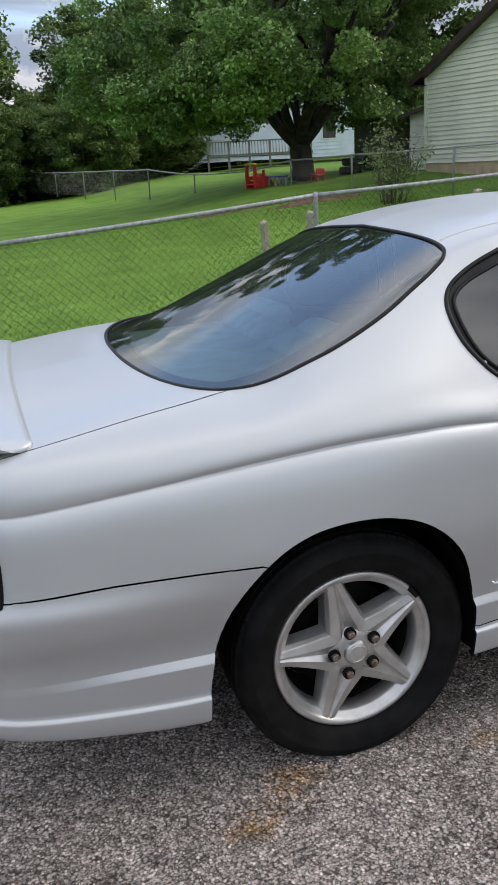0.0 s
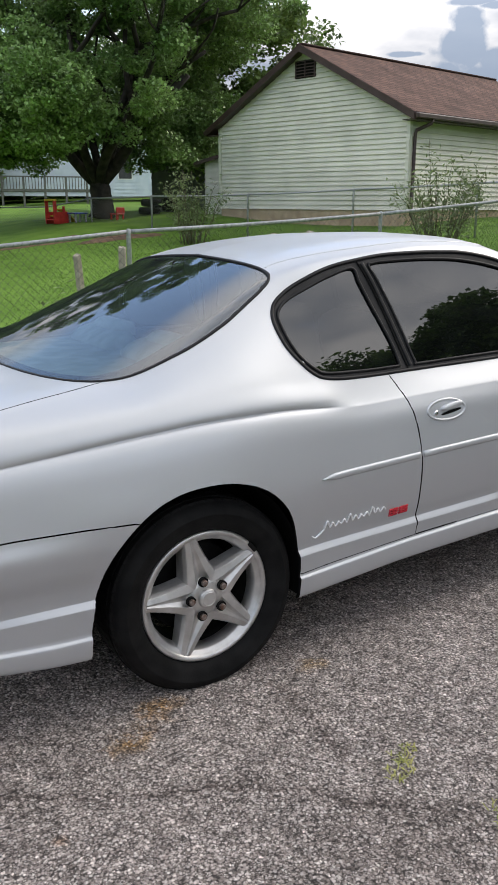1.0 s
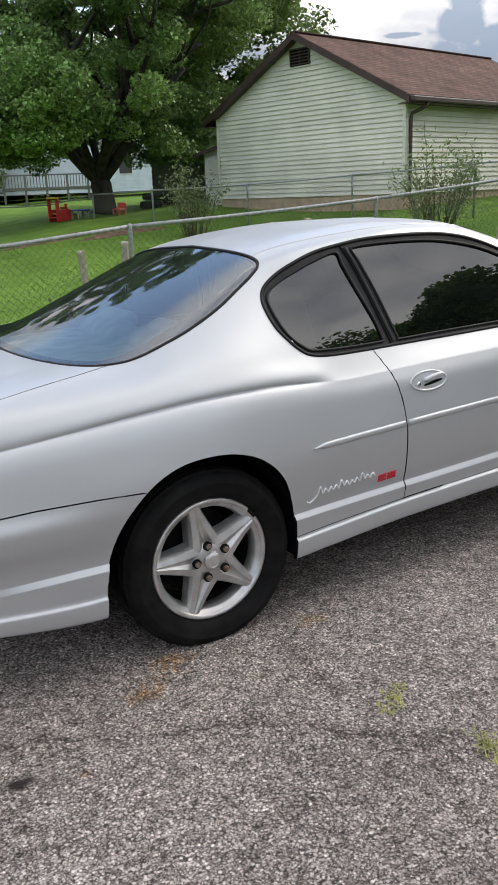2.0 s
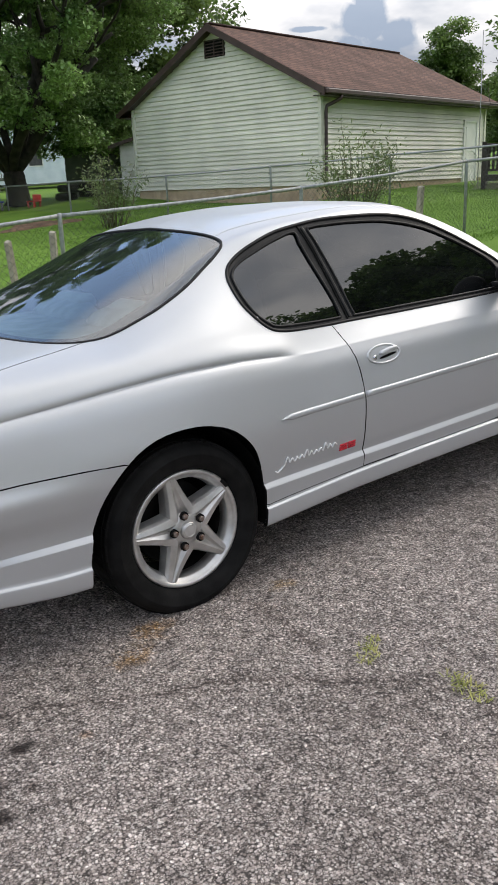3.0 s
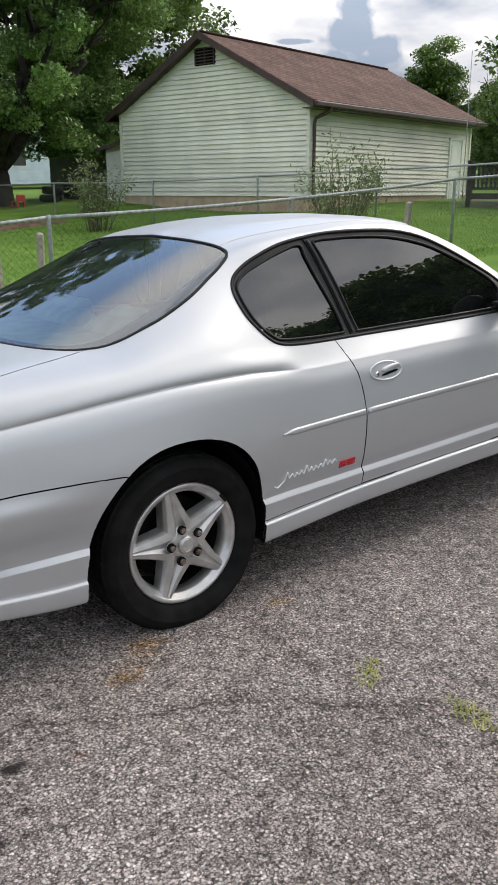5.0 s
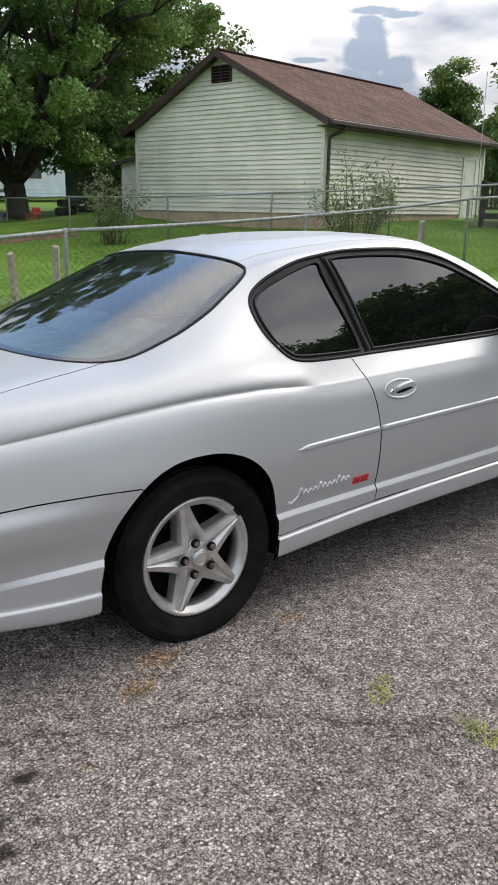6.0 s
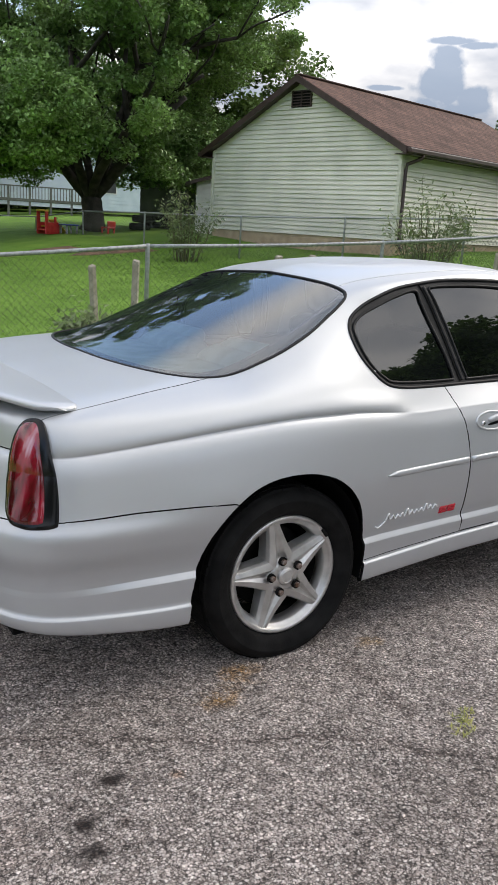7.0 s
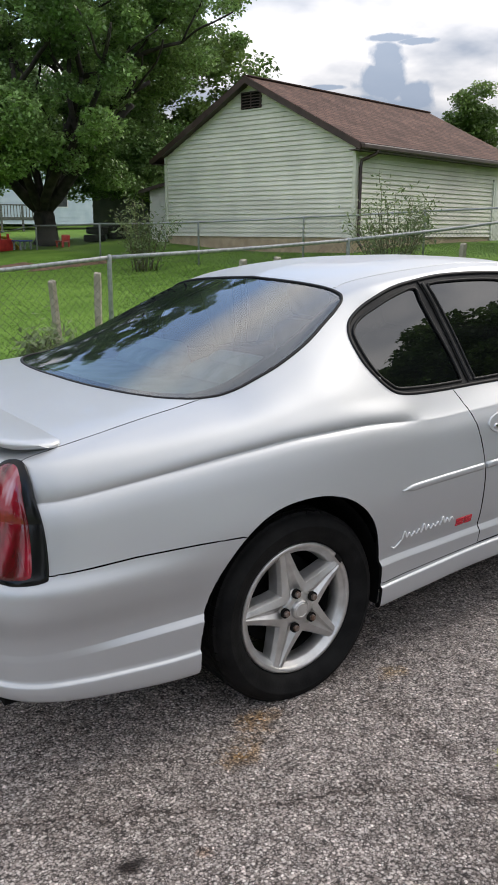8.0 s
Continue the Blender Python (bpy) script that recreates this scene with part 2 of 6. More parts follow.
def asphalt():
    """Worn chip-seal: pale and dark stones in a grey binder, cracks, rust runs and oil spots where they lie."""
    m = material("worn_asphalt", (0.12, 0.115, 0.11), 0.85, spec=0.35)
    nt = m.node_tree
    N, K, b = nt.nodes.new, nt.links.new, nt.nodes["Principled BSDF"]
    co = N("ShaderNodeTexCoord")
    shake = N("ShaderNodeTexNoise"); shake.inputs["Scale"].default_value, shake.inputs["Detail"].default_value = 170, 3
    K(co.outputs["Object"], shake.inputs["Vector"])
    sv = N("ShaderNodeVectorMath"); sv.operation = "MULTIPLY_ADD"; sv.inputs[1].default_value = (0.009, 0.009, 0)
    K(shake.outputs["Color"], sv.inputs[0]); K(co.outputs["Object"], sv.inputs[2])

    def chips(scale, tones, lo, hi, pit):
        """Crushed stones of one size: a tone for each, and dark pits between them."""
        v = N("ShaderNodeTexVoronoi"); v.inputs["Scale"].default_value = scale
        K(sv.outputs[0], v.inputs["Vector"])
        tone = N("ShaderNodeSeparateColor"); K(v.outputs["Color"], tone.inputs[0])
        ramp = N("ShaderNodeValToRGB")
        e = ramp.color_ramp.elements
        e[0].position, e[0].color = 0.0, (*tones[0], 1)
        e[1].position, e[1].color = 1.0, (*tones[-1], 1)
        for k, c in enumerate(tones[1:-1]):
            x = e.new((0.35, 0.72, 0.92)[k]); x.color = (*c, 1)
        K(tone.outputs[0], ramp.inputs[0])
        edge = N("ShaderNodeMapRange"); edge.inputs[1].default_value, edge.inputs[2].default_value, edge.inputs[4].default_value = lo, hi, pit
        K(v.outputs["Distance"], edge.inputs[0])
        joint = N("ShaderNodeMix"); joint.data_type = "RGBA"; joint.inputs["B"].default_value = (0.034, 0.028, 0.025, 1)
        K(edge.outputs[0], joint.inputs["Factor"]); K(ramp.outputs["Color"], joint.inputs["A"])
        return v, tone, joint

    v, tone, coarse = chips(118, ((0.16, 0.132, 0.116), (0.41, 0.35, 0.316), (0.58, 0.507, 0.464), (0.74, 0.664, 0.615), (0.90, 0.84, 0.78)), 0.42, 0.74, 0.95)
    v2, tone2, fine = chips(235, ((0.09, 0.075, 0.065), (0.31, 0.261, 0.233), (0.50, 0.435, 0.397), (0.68, 0.614, 0.565), (0.82, 0.76, 0.71)), 0.36, 0.78, 0.85)
    pick = N("ShaderNodeMapRange"); pick.inputs[1].default_value, pick.inputs[2].default_value = 0.42, 0.50
    K(tone.outputs[1], pick.inputs[0])
    joint = N("ShaderNodeMix"); joint.data_type = "RGBA"
    K(pick.outputs[0], joint.inputs["Factor"]); K(fine.outputs["Result"], joint.inputs["A"]); K(coarse.outputs["Result"], joint.inputs["B"])
    big = N("ShaderNodeTexNoise"); big.inputs["Scale"].default_value, big.inputs["Detail"].default_value = 1.6, 6
    K(co.outputs["Object"], big.inputs["Vector"])
    br = N("ShaderNodeMapRange"); br.inputs[1].default_value, br.inputs[2].default_value, br.inputs[3].default_value, br.inputs[4].default_value = 0.3, 0.7, 0.68, 1.06
    K(big.outputs["Fac"], br.inputs[0])
    sc = N("ShaderNodeVectorMath"); sc.operation = "SCALE"; K(joint.outputs["Result"], sc.inputs[0]); K(br.outputs[0], sc.inputs["Scale"])
    patch = N("ShaderNodeTexNoise"); patch.inputs["Scale"].default_value, patch.inputs["Detail"].default_value = 17, 5
    K(co.outputs["Object"], patch.inputs["Vector"])
    pr2 = N("ShaderNodeMapRange"); pr2.inputs[1].default_value, pr2.inputs[2].default_value, pr2.inputs[3].default_value, pr2.inputs[4].default_value = 0.3, 0.7, 0.62, 1.36
    K(patch.outputs["Fac"], pr2.inputs[0])
    sc2 = N("ShaderNodeVectorMath"); sc2.operation = "SCALE"; K(sc.outputs[0], sc2.inputs[0]); K(pr2.outputs[0], sc2.inputs["Scale"])
    col = sc2.outputs[0]
    warp = N("ShaderNodeTexNoise"); warp.inputs["Scale"].default_value, warp.inputs["Detail"].default_value = 5, 6
    K(co.outputs["Object"], warp.inputs["Vector"])
    wm = N("ShaderNodeVectorMath"); wm.operation = "MULTIPLY_ADD"; wm.inputs[1].default_value = (0.35, 0.35, 0)
    K(warp.outputs["Color"], wm.inputs[0]); K(co.outputs["Object"], wm.inputs[2])
    cr = N("ShaderNodeTexVoronoi"); cr.feature = "DISTANCE_TO_EDGE"; cr.inputs["Scale"].default_value = 0.62
    K(wm.outputs[0], cr.inputs["Vector"])
    cm = N("ShaderNodeMapRange"); cm.inputs[1].default_value, cm.inputs[2].default_value, cm.inputs[3].default_value, cm.inputs[4].default_value = 0.0015, 0.007, 0.35, 0.0
    K(cr.outputs["Distance"], cm.inputs[0])
    cx = N("ShaderNodeMix"); cx.data_type = "RGBA"; cx.blend_type = "MULTIPLY"; cx.inputs["B"].default_value = (0.32, 0.28, 0.26, 1)
    K(cm.outputs[0], cx.inputs["Factor"]); K(col, cx.inputs["A"])
    col = cx.outputs["Result"]
    # open cracks along their own lines, ragged and of uneven width
    rag = N("ShaderNodeTexNoise"); rag.inputs["Scale"].default_value, rag.inputs["Detail"].default_value = 14, 7
    K(co.outputs["Object"], rag.inputs["Vector"])
    rv = N("ShaderNodeVectorMath"); rv.operation = "MULTIPLY_ADD"; rv.inputs[1].default_value = (0.11, 0.11, 0)
    K(rag.outputs["Color"], rv.inputs[0]); K(co.outputs["Object"], rv.inputs[2])
    gapw = None
    for run in CRACKS:
        for (x0, y0), (x1, y1) in zip(run, run[1:]):
            a = N("ShaderNodeVectorMath"); a.operation = "SUBTRACT"; a.inputs[1].default_value = (x0 + 0.055, y0 + 0.055, 0)
            K(rv.outputs[0], a.inputs[0])
            fl = N("ShaderNodeVectorMath"); fl.operation = "MULTIPLY"; fl.inputs[1].default_value = (1, 1, 0); K(a.outputs[0], fl.inputs[0])
            d2 = (x1 - x0) ** 2 + (y1 - y0) ** 2
            dt = N("ShaderNodeVectorMath"); dt.operation = "DOT_PRODUCT"; dt.inputs[1].default_value = ((x1 - x0) / d2, (y1 - y0) / d2, 0)
            K(fl.outputs[0], dt.inputs[0])
            cl = N("ShaderNodeClamp"); K(dt.outputs["Value"], cl.inputs[0])
            back = N("ShaderNodeVectorMath"); back.operation = "SCALE"; back.inputs[0].default_value = (x1 - x0, y1 - y0, 0); K(cl.outputs[0], back.inputs["Scale"])
            gap = N("ShaderNodeVectorMath"); gap.operation = "DISTANCE"; K(fl.outputs[0], gap.inputs[0]); K(back.outputs[0], gap.inputs[1])
            if gapw is None:
                gapw = gap.outputs["Value"]
            else:
                mn = N("ShaderNodeMath"); mn.operation = "MINIMUM"; K(gapw, mn.inputs[0]); K(gap.outputs["Value"], mn.inputs[1]); gapw = mn.outputs[0]
    for near, far, amount in ((0.002, 0.009, 0.65), (0.0, 0.075, 0.26)):
        cm = N("ShaderNodeMapRange"); cm.inputs[1].default_value, cm.inputs[2].default_value, cm.inputs[3].default_value, cm.inputs[4].default_value = near, far, amount, 0.0
        K(gapw, cm.inputs[0])
        cx = N("ShaderNodeMix"); cx.data_type = "RGBA"; cx.blend_type = "MULTIPLY"; cx.inputs["B"].default_value = (0.26, 0.22, 0.20, 1)
        K(cm.outputs[0], cx.inputs["Factor"]); K(col, cx.inputs["A"])
        col = cx.outputs["Result"]
    wob = N("ShaderNodeTexNoise"); wob.inputs["Scale"].default_value, wob.inputs["Detail"].default_value = 22, 7
    K(co.outputs["Object"], wob.inputs["Vector"])
    for x, y, rx, ry, colour, amount in STAINS:
        sub = N("ShaderNodeVectorMath"); sub.operation = "SUBTRACT"; sub.inputs[1].default_value = (x, y, 0)
        K(co.outputs["Object"], sub.inputs[0])
        mu = N("ShaderNodeVectorMath"); mu.operation = "MULTIPLY"; mu.inputs[1].default_value = (1 / rx, 1 / ry, 0)
        K(sub.outputs[0], mu.inputs[0])
        ln = N("ShaderNodeVectorMath"); ln.operation = "LENGTH"; K(mu.outputs[0], ln.inputs[0])
        ad = N("ShaderNodeMath"); ad.operation = "MULTIPLY_ADD"; ad.inputs[1].default_value = 2.2
        K(wob.outputs["Fac"], ad.inputs[0]); K(ln.outputs["Value"], ad.inputs[2])
        mr = N("ShaderNodeMapRange"); mr.inputs[1].default_value, mr.inputs[2].default_value = 2.1, 1.2
        mr.inputs[3].default_value, mr.inputs[4].default_value = 0, amount
        K(ad.outputs[0], mr.inputs[0])
        mx = N("ShaderNodeMix"); mx.data_type = "RGBA"; mx.blend_type = "MULTIPLY"; mx.inputs["B"].default_value = (*colour, 1)
        K(mr.outputs[0], mx.inputs["Factor"]); K(col, mx.inputs["A"])
        col = mx.outputs["Result"]
    K(col, b.inputs["Base Color"])
    inv = N("ShaderNodeMath"); inv.operation = "SUBTRACT"; inv.inputs[0].default_value = 1.0; K(v.outputs["Distance"], inv.inputs[1])
    n2 = N("ShaderNodeTexNoise"); n2.inputs["Scale"].default_value, n2.inputs["Detail"].default_value = 40, 5
    K(co.outputs["Object"], n2.inputs["Vector"])
    hs = N("ShaderNodeMath"); hs.operation = "MULTIPLY_ADD"; hs.inputs[1].default_value = 1.2
    K(n2.outputs["Fac"], hs.inputs[0]); K(inv.outputs[0], hs.inputs[2])
    bp = N("ShaderNodeBump"); bp.inputs["Strength"].default_value, bp.inputs["Distance"].default_value = 0.9, 0.005
    K(hs.outputs[0], bp.inputs["Height"]); K(bp.outputs[0], b.inputs["Normal"])
    return m


def lamp_lens():
    """Red lamp lens with tall dark streaks, and pale ones that paint in its highlight."""
    m = material("red_lens", (0.30, 0.010, 0.016), 0.12, 0.0, 1.0)
    nt = m.node_tree
    N, K, b = nt.nodes.new, nt.links.new, nt.nodes["Principled BSDF"]
    co, mp, n = N("ShaderNodeTexCoord"), N("ShaderNodeMapping"), N("ShaderNodeTexNoise")
    mp.inputs["Scale"].default_value = (7.0, 16.0, 2.6)
    n.inputs["Scale"].default_value, n.inputs["Detail"].default_value = 1.0, 3
    K(co.outputs["Object"], mp.inputs[0]); K(mp.outputs[0], n.inputs["Vector"])
    r = N("ShaderNodeValToRGB")
    e = r.color_ramp.elements
    e[0].position, e[0].color = 0.34, (0.018, 0.002, 0.004, 1)
    # pinkish-white end of the ramp: highlight painted into the lens colour
    e[1].position, e[1].color = 0.66, (0.50, 0.27, 0.33, 1)
    for p, col in ((0.46, (0.10, 0.003, 0.007, 1)), (0.60, (0.30, 0.008, 0.028, 1))):
        x = e.new(p); x.color = col
    K(n.outputs["Fac"], r.inputs[0]); K(r.outputs["Color"], b.inputs["Base Color"])
    return m


# x, y, half-lengths, tint, amount: rust runs by the tyre, oil spots, damp patches
STAINS = [(-0.205, -0.05, 0.10, 0.065, (1.0, 0.66, 0.26), 0.9), (-0.36, -0.185, 0.085, 0.06, (1.0, 0.66, 0.24), 0.9), (-0.28, -0.12, 0.13, 0.05, (1.0, 0.78, 0.5), 0.5), (0.354, -0.105, 0.07, 0.05, (1.0, 0.74, 0.34), 0.7), (-0.672, -0.461, 0.03, 0.025, (1.0, 0.72, 0.5), 0.6),
          (-0.849, -0.394, 0.065, 0.045, (0.06, 0.045, 0.04), 1.0), (-0.978, -0.526, 0.06, 0.05, (0.06, 0.045, 0.04), 1.0), (-0.996, -0.643, 0.065, 0.05, (0.06, 0.045, 0.04), 1.0), (-0.98, -0.443, 0.04, 0.035, (0.25, 0.2, 0.18), 0.9), (-0.871, -0.57, 0.035, 0.03, (0.25, 0.2, 0.18), 0.9),
          (-1.15, -0.5, 0.1, 0.2, (0.5, 0.45, 0.42), 0.5), (0.1, -0.95, 0.35, 0.2, (0.70, 0.68, 0.67), 0.7), (0.2, -1.3, 0.5, 0.25, (0.70, 0.68, 0.67), 0.6)]

# lines of the open cracks in the drive
CRACKS = [[(-1.05, -.05), (-.733, -.235), (-.397, -.434), (-.222, -.50), (-.046, -.61), (.046, -.745), (.20, -.86), (.323, -1.05)], [(.19, -.16), (.148, -.487), (.143, -.56)], [(.345, -1.02), (.245, -1.29), (.20, -1.6)]]

PAINT = silver_paint()
TRIM = varied(material("black_rubber_trim", (0.008, 0.008, 0.009), 0.5, spec=0.22), (0.006, 0.006, 0.007), (0.014, 0.014, 0.015), 30, bump=0.05)
FRIT = material("black_ceramic_frit", (0.014, 0.012, 0.015), 0.25, spec=0.25)
GLOSS_BLACK = material("gloss_black_plastic", (0.006, 0.006, 0.007), 0.18, spec=0.3)
# brake and weight metal; also stands for shade in rim barrel and nut wells
DARK_METAL = varied(material("near_black_metal", (0.02, 0.019, 0.018), 0.8, 0.0, spec=0.1), (0.005, 0.005, 0.005), (0.014, 0.013, 0.012), 20)
# black of the underside, and of shade put into joints and recesses
SHADOW_GAP = material("black_gaps_and_underside", (0.006, 0.006, 0.006), 0.9, spec=0.1)
TYRE = varied(material("tyre_rubber", (0.02, 0.02, 0.02), 0.75, spec=0.14), (0.005, 0.005, 0.005), (0.012, 0.0117, 0.0115), 14, bump=0.15, bump_scale=120)
ALLOY = varied(material("cast_alloy", (0.5, 0.5, 0.5), 0.40, 0.8), (0.50, 0.49, 0.475), (0.64, 0.63, 0.615), 18, bump=0.08, bump_scale=300)
SCRIPT = material("bright_script_metal", (0.85, 0.85, 0.86), 0.35, 0.35, 0.5)
CHROME = material("dull_chrome", (0.62, 0.62, 0.63), 0.22, 1.0)
RUSTY = varied(material("rusty_nut", (0.2, 0.12, 0.08), 0.5, 0.8), (0.16, 0.09, 0.06), (0.34, 0.30, 0.28), 60)
SIDE_GLASS = glass("dark_privacy_glass", (0.045, 0.047, 0.049), 2.1, dust=0.007)
REAR_GLASS = glass("tinted_rear_glass", (0.44, 0.66, 0.70), 2.3, dust=0.02)
RED_LENS = lamp_lens()
BADGE_RED = material("red_enamel", (0.55, 0.012, 0.03), 0.25, 0.0, 0.8)
SEAT = varied(material("grey_seat_cloth", (0.30, 0.30, 0.29), 0.9), (0.24, 0.26, 0.255), (0.34, 0.36, 0.355), 12, bump=0.2)
CABIN = varied(material("dark_cabin_plastic", (0.05, 0.05, 0.052), 0.7), (0.04, 0.04, 0.042), (0.065, 0.065, 0.066), 9, bump=0.1)
ASPHALT = asphalt()
LAWN = varied(material("mown_grass", (0.05, 0.11, 0.02), 0.9, spec=0.1), (0.098, 0.185, 0.028), (0.172, 0.292, 0.050), 1.1, 9, bump=0.6, bump_scale=25, lo=0.3, hi=0.7)
BLADE = leafy(varied(material("grass_blade", (0.07, 0.14, 0.02), 0.6, spec=0.25), (0.105, 0.200, 0.030), (0.190, 0.325, 0.060), 2.0, island=0.22))
WEED = varied(material("yellow_weed", (0.16, 0.17, 0.03), 0.7), (0.22, 0.26, 0.05), (0.50, 0.46, 0.16), 8, island=0.3)
LEAF = leafy(varied(material("maple_leaf", (0.04, 0.08, 0.02), 0.45, spec=0.5), (0.095, 0.178, 0.050), (0.285, 0.430, 0.138), 0.5, island=0.46), 0.25)
LEAF_PALE = leafy(varied(material("shrub_leaf", (0.10, 0.15, 0.06), 0.6), (0.15, 0.20, 0.09), (0.24, 0.29, 0.14), 1.5, island=0.35))
LEAF_FAR = leafy(varied(material("woodland_leaf", (0.05, 0.09, 0.03), 0.45, spec=0.6), (0.075, 0.130, 0.034), (0.180, 0.265, 0.068), 0.35, island=0.4))
BARK = varied(material("dark_bark", (0.06, 0.05, 0.042), 0.9), (0.018, 0.016, 0.014), (0.055, 0.046, 0.038), 5, bump=0.9, bump_scale=22)
STEM = varied(material("green_stem", (0.12, 0.11, 0.06), 0.8), (0.09, 0.09, 0.045), (0.16, 0.14, 0.08), 8)
GALV = varied(material("galvanised_steel", (0.42, 0.43, 0.44), 0.6, 0.3), (0.26, 0.27, 0.28), (0.40, 0.41, 0.42), 22, bump=0.1)
WIRE = material("weathered_wire", (0.20, 0.20, 0.20), 0.6, 0.4)
WIRE_DARK = material("dark_coated_wire", (0.06, 0.06, 0.052), 0.7)
POSTWOOD = varied(material("weathered_post", (0.33, 0.30, 0.24), 0.9), (0.24, 0.22, 0.17), (0.42, 0.38, 0.31), 14, bump=0.5)
GREYWOOD = varied(material("grey_weathered_wood", (0.2, 0.2, 0.18), 0.9), (0.10, 0.10, 0.09), (0.18, 0.18, 0.165), 9, bump=0.4)
SIDING = varied(material("pale_vinyl_siding", (0.62, 0.66, 0.60), 0.5), (0.60, 0.595, 0.515), (0.76, 0.745, 0.65), 1.0, 9, per_object=0.03, bump=0.06, bump_scale=40)
SIDING_BACK = varied(material("house_wrap", (0.4, 0.42, 0.4), 0.8), (0.36, 0.38, 0.36), (0.44, 0.46, 0.44), 3)
BLOCK = varied(material("foundation_block", (0.42, 0.34, 0.26), 0.9), (0.36, 0.265, 0.18), (0.52, 0.40, 0.28), 4, bump=0.4)
BROWN = varied(material("dark_brown_metal", (0.045, 0.025, 0.022), 0.45), (0.036, 0.020, 0.018), (0.058, 0.034, 0.03), 5)
WHITE = varied(material("white_painted_door", (0.72, 0.72, 0.68), 0.5), (0.74, 0.74, 0.70), (0.82, 0.82, 0.78), 3)
DARKWOOD = varied(material("dark_stained_deck_wood", (0.05, 0.035, 0.03), 0.7), (0.014, 0.009, 0.008), (0.034, 0.022, 0.019), 8, bump=0.3)
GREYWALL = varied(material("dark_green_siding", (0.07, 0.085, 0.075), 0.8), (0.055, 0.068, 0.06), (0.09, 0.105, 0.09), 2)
PALEWALL = varied(material("pale_blue_siding", (0.52, 0.60, 0.66), 0.6), (0.56, 0.64, 0.70), (0.66, 0.73, 0.78), 2)
TOY_RED = varied(material("red_plastic", (0.5, 0.03, 0.03), 0.4), (0.42, 0.02, 0.02), (0.58, 0.05, 0.04), 6)
TOY_BLUE = varied(material("blue_plastic", (0.05, 0.08, 0.35), 0.4), (0.04, 0.06, 0.3), (0.07, 0.1, 0.4), 6)
TOY_YELLOW = varied(material("yellow_plastic", (0.65, 0.45, 0.04), 0.4), (0.55, 0.38, 0.03), (0.7, 0.5, 0.06), 6)
CHIP = varied(material("crushed_stone", (0.4, 0.35, 0.32), 0.8, spec=0.4), (0.17, 0.145, 0.13), (0.62, 0.555, 0.51), 60, island=0.55)
SOIL = varied(material("bare_soil", (0.14, 0.08, 0.05), 0.95), (0.10, 0.06, 0.04), (0.20, 0.12, 0.075), 6, bump=0.5)


def shingles():
    m = material("brown_shingle", (0.13, 0.07, 0.055), 0.9, spec=0.25)
    nt = m.node_tree
    N, K, b = nt.nodes.new, nt.links.new, nt.nodes["Principled BSDF"]
    co = N("ShaderNodeTexCoord")
    br = N("ShaderNodeTexBrick")
    br.inputs["Scale"].default_value, br.inputs["Brick Width"].default_value, br.inputs["Row Height"].default_value = 1.0, 0.3, 0.14
    br.inputs["Mortar Size"].default_value = 0.012
    br.inputs["Color1"].default_value, br.inputs["Color2"].default_value, br.inputs["Mortar"].default_value = (0.150, 0.084, 0.062, 1), (0.100, 0.058, 0.044, 1), (0.05, 0.03, 0.026, 1)
    K(co.outputs["UV"], br.inputs["Vector"])
    n = N("ShaderNodeTexNoise"); n.inputs["Scale"].default_value, n.inputs["Detail"].default_value = 1.4, 8
    K(co.outputs["Object"], n.inputs["Vector"])
    mr = N("ShaderNodeMapRange"); mr.inputs[1].default_value, mr.inputs[2].default_value, mr.inputs[3].default_value, mr.inputs[4].default_value = 0.3, 0.7, 0.75, 1.3
    K(n.outputs["Fac"], mr.inputs[0])
    sc = N("ShaderNodeVectorMath"); sc.operation = "SCALE"; K(br.outputs["Color"], sc.inputs[0]); K(mr.outputs[0], sc.inputs["Scale"])
    K(sc.outputs[0], b.inputs["Base Color"])
    bp = N("ShaderNodeBump"); bp.inputs["Strength"].default_value, bp.inputs["Distance"].default_value = 0.6, 0.012
    K(br.outputs["Fac"], bp.inputs["Height"]); bp.invert = True; K(bp.outputs[0], b.inputs["Normal"])
    return m


SHINGLE = shingles()


# ---- mesh helpers ----
def mesh_ob(name, verts, faces, mat, parent=None, label="", smooth=False):
    me = bpy.data.meshes.new(name)
    me.from_pydata([tuple(map(float, v)) for v in verts], [], [tuple(map(int, f)) for f in faces])
    me.update()
    if smooth:
        me.shade_smooth()
    me.materials.append(mat)
    ob = new(name, me)
    if parent:
        ob.parent = parent
    return tagged(ob, label=label)


def part(name, bm, mat, parent=None, label="", smooth=False):
    me = bpy.data.meshes.new(name)
    bmesh.ops.recalc_face_normals(bm, faces=bm.faces[:])
    bm.to_mesh(me)
    bm.free()
    if smooth:
        me.shade_smooth()
    me.materials.append(mat)
    ob = new(name, me)
    if parent:
        ob.parent = parent
    return tagged(ob, label=label)


def thing(name, m, label, category, group="", kind=""):
    ob = new(name)
    ob.matrix_world = m
    return tagged(ob, label, category, group, kind)


def add_box(bm, lo, hi, bevel=0.0, m=None):
    g = bmesh.ops.create_cube(bm, size=1.0)
    mid = [(a + b) / 2 for a, b in zip(lo, hi)]
    size = [b - a for a, b in zip(lo, hi)]
    t = Matrix.Translation(mid) @ Matrix.Diagonal((*size, 1))
    bmesh.ops.transform(bm, matrix=(m @ t) if m else t, verts=g["verts"])
    if bevel:
        bmesh.ops.bevel(bm, geom=list({e for v in g["verts"] for e in v.link_edges}), offset=bevel, segments=2, affect="EDGES", profile=0.5)
    return bm


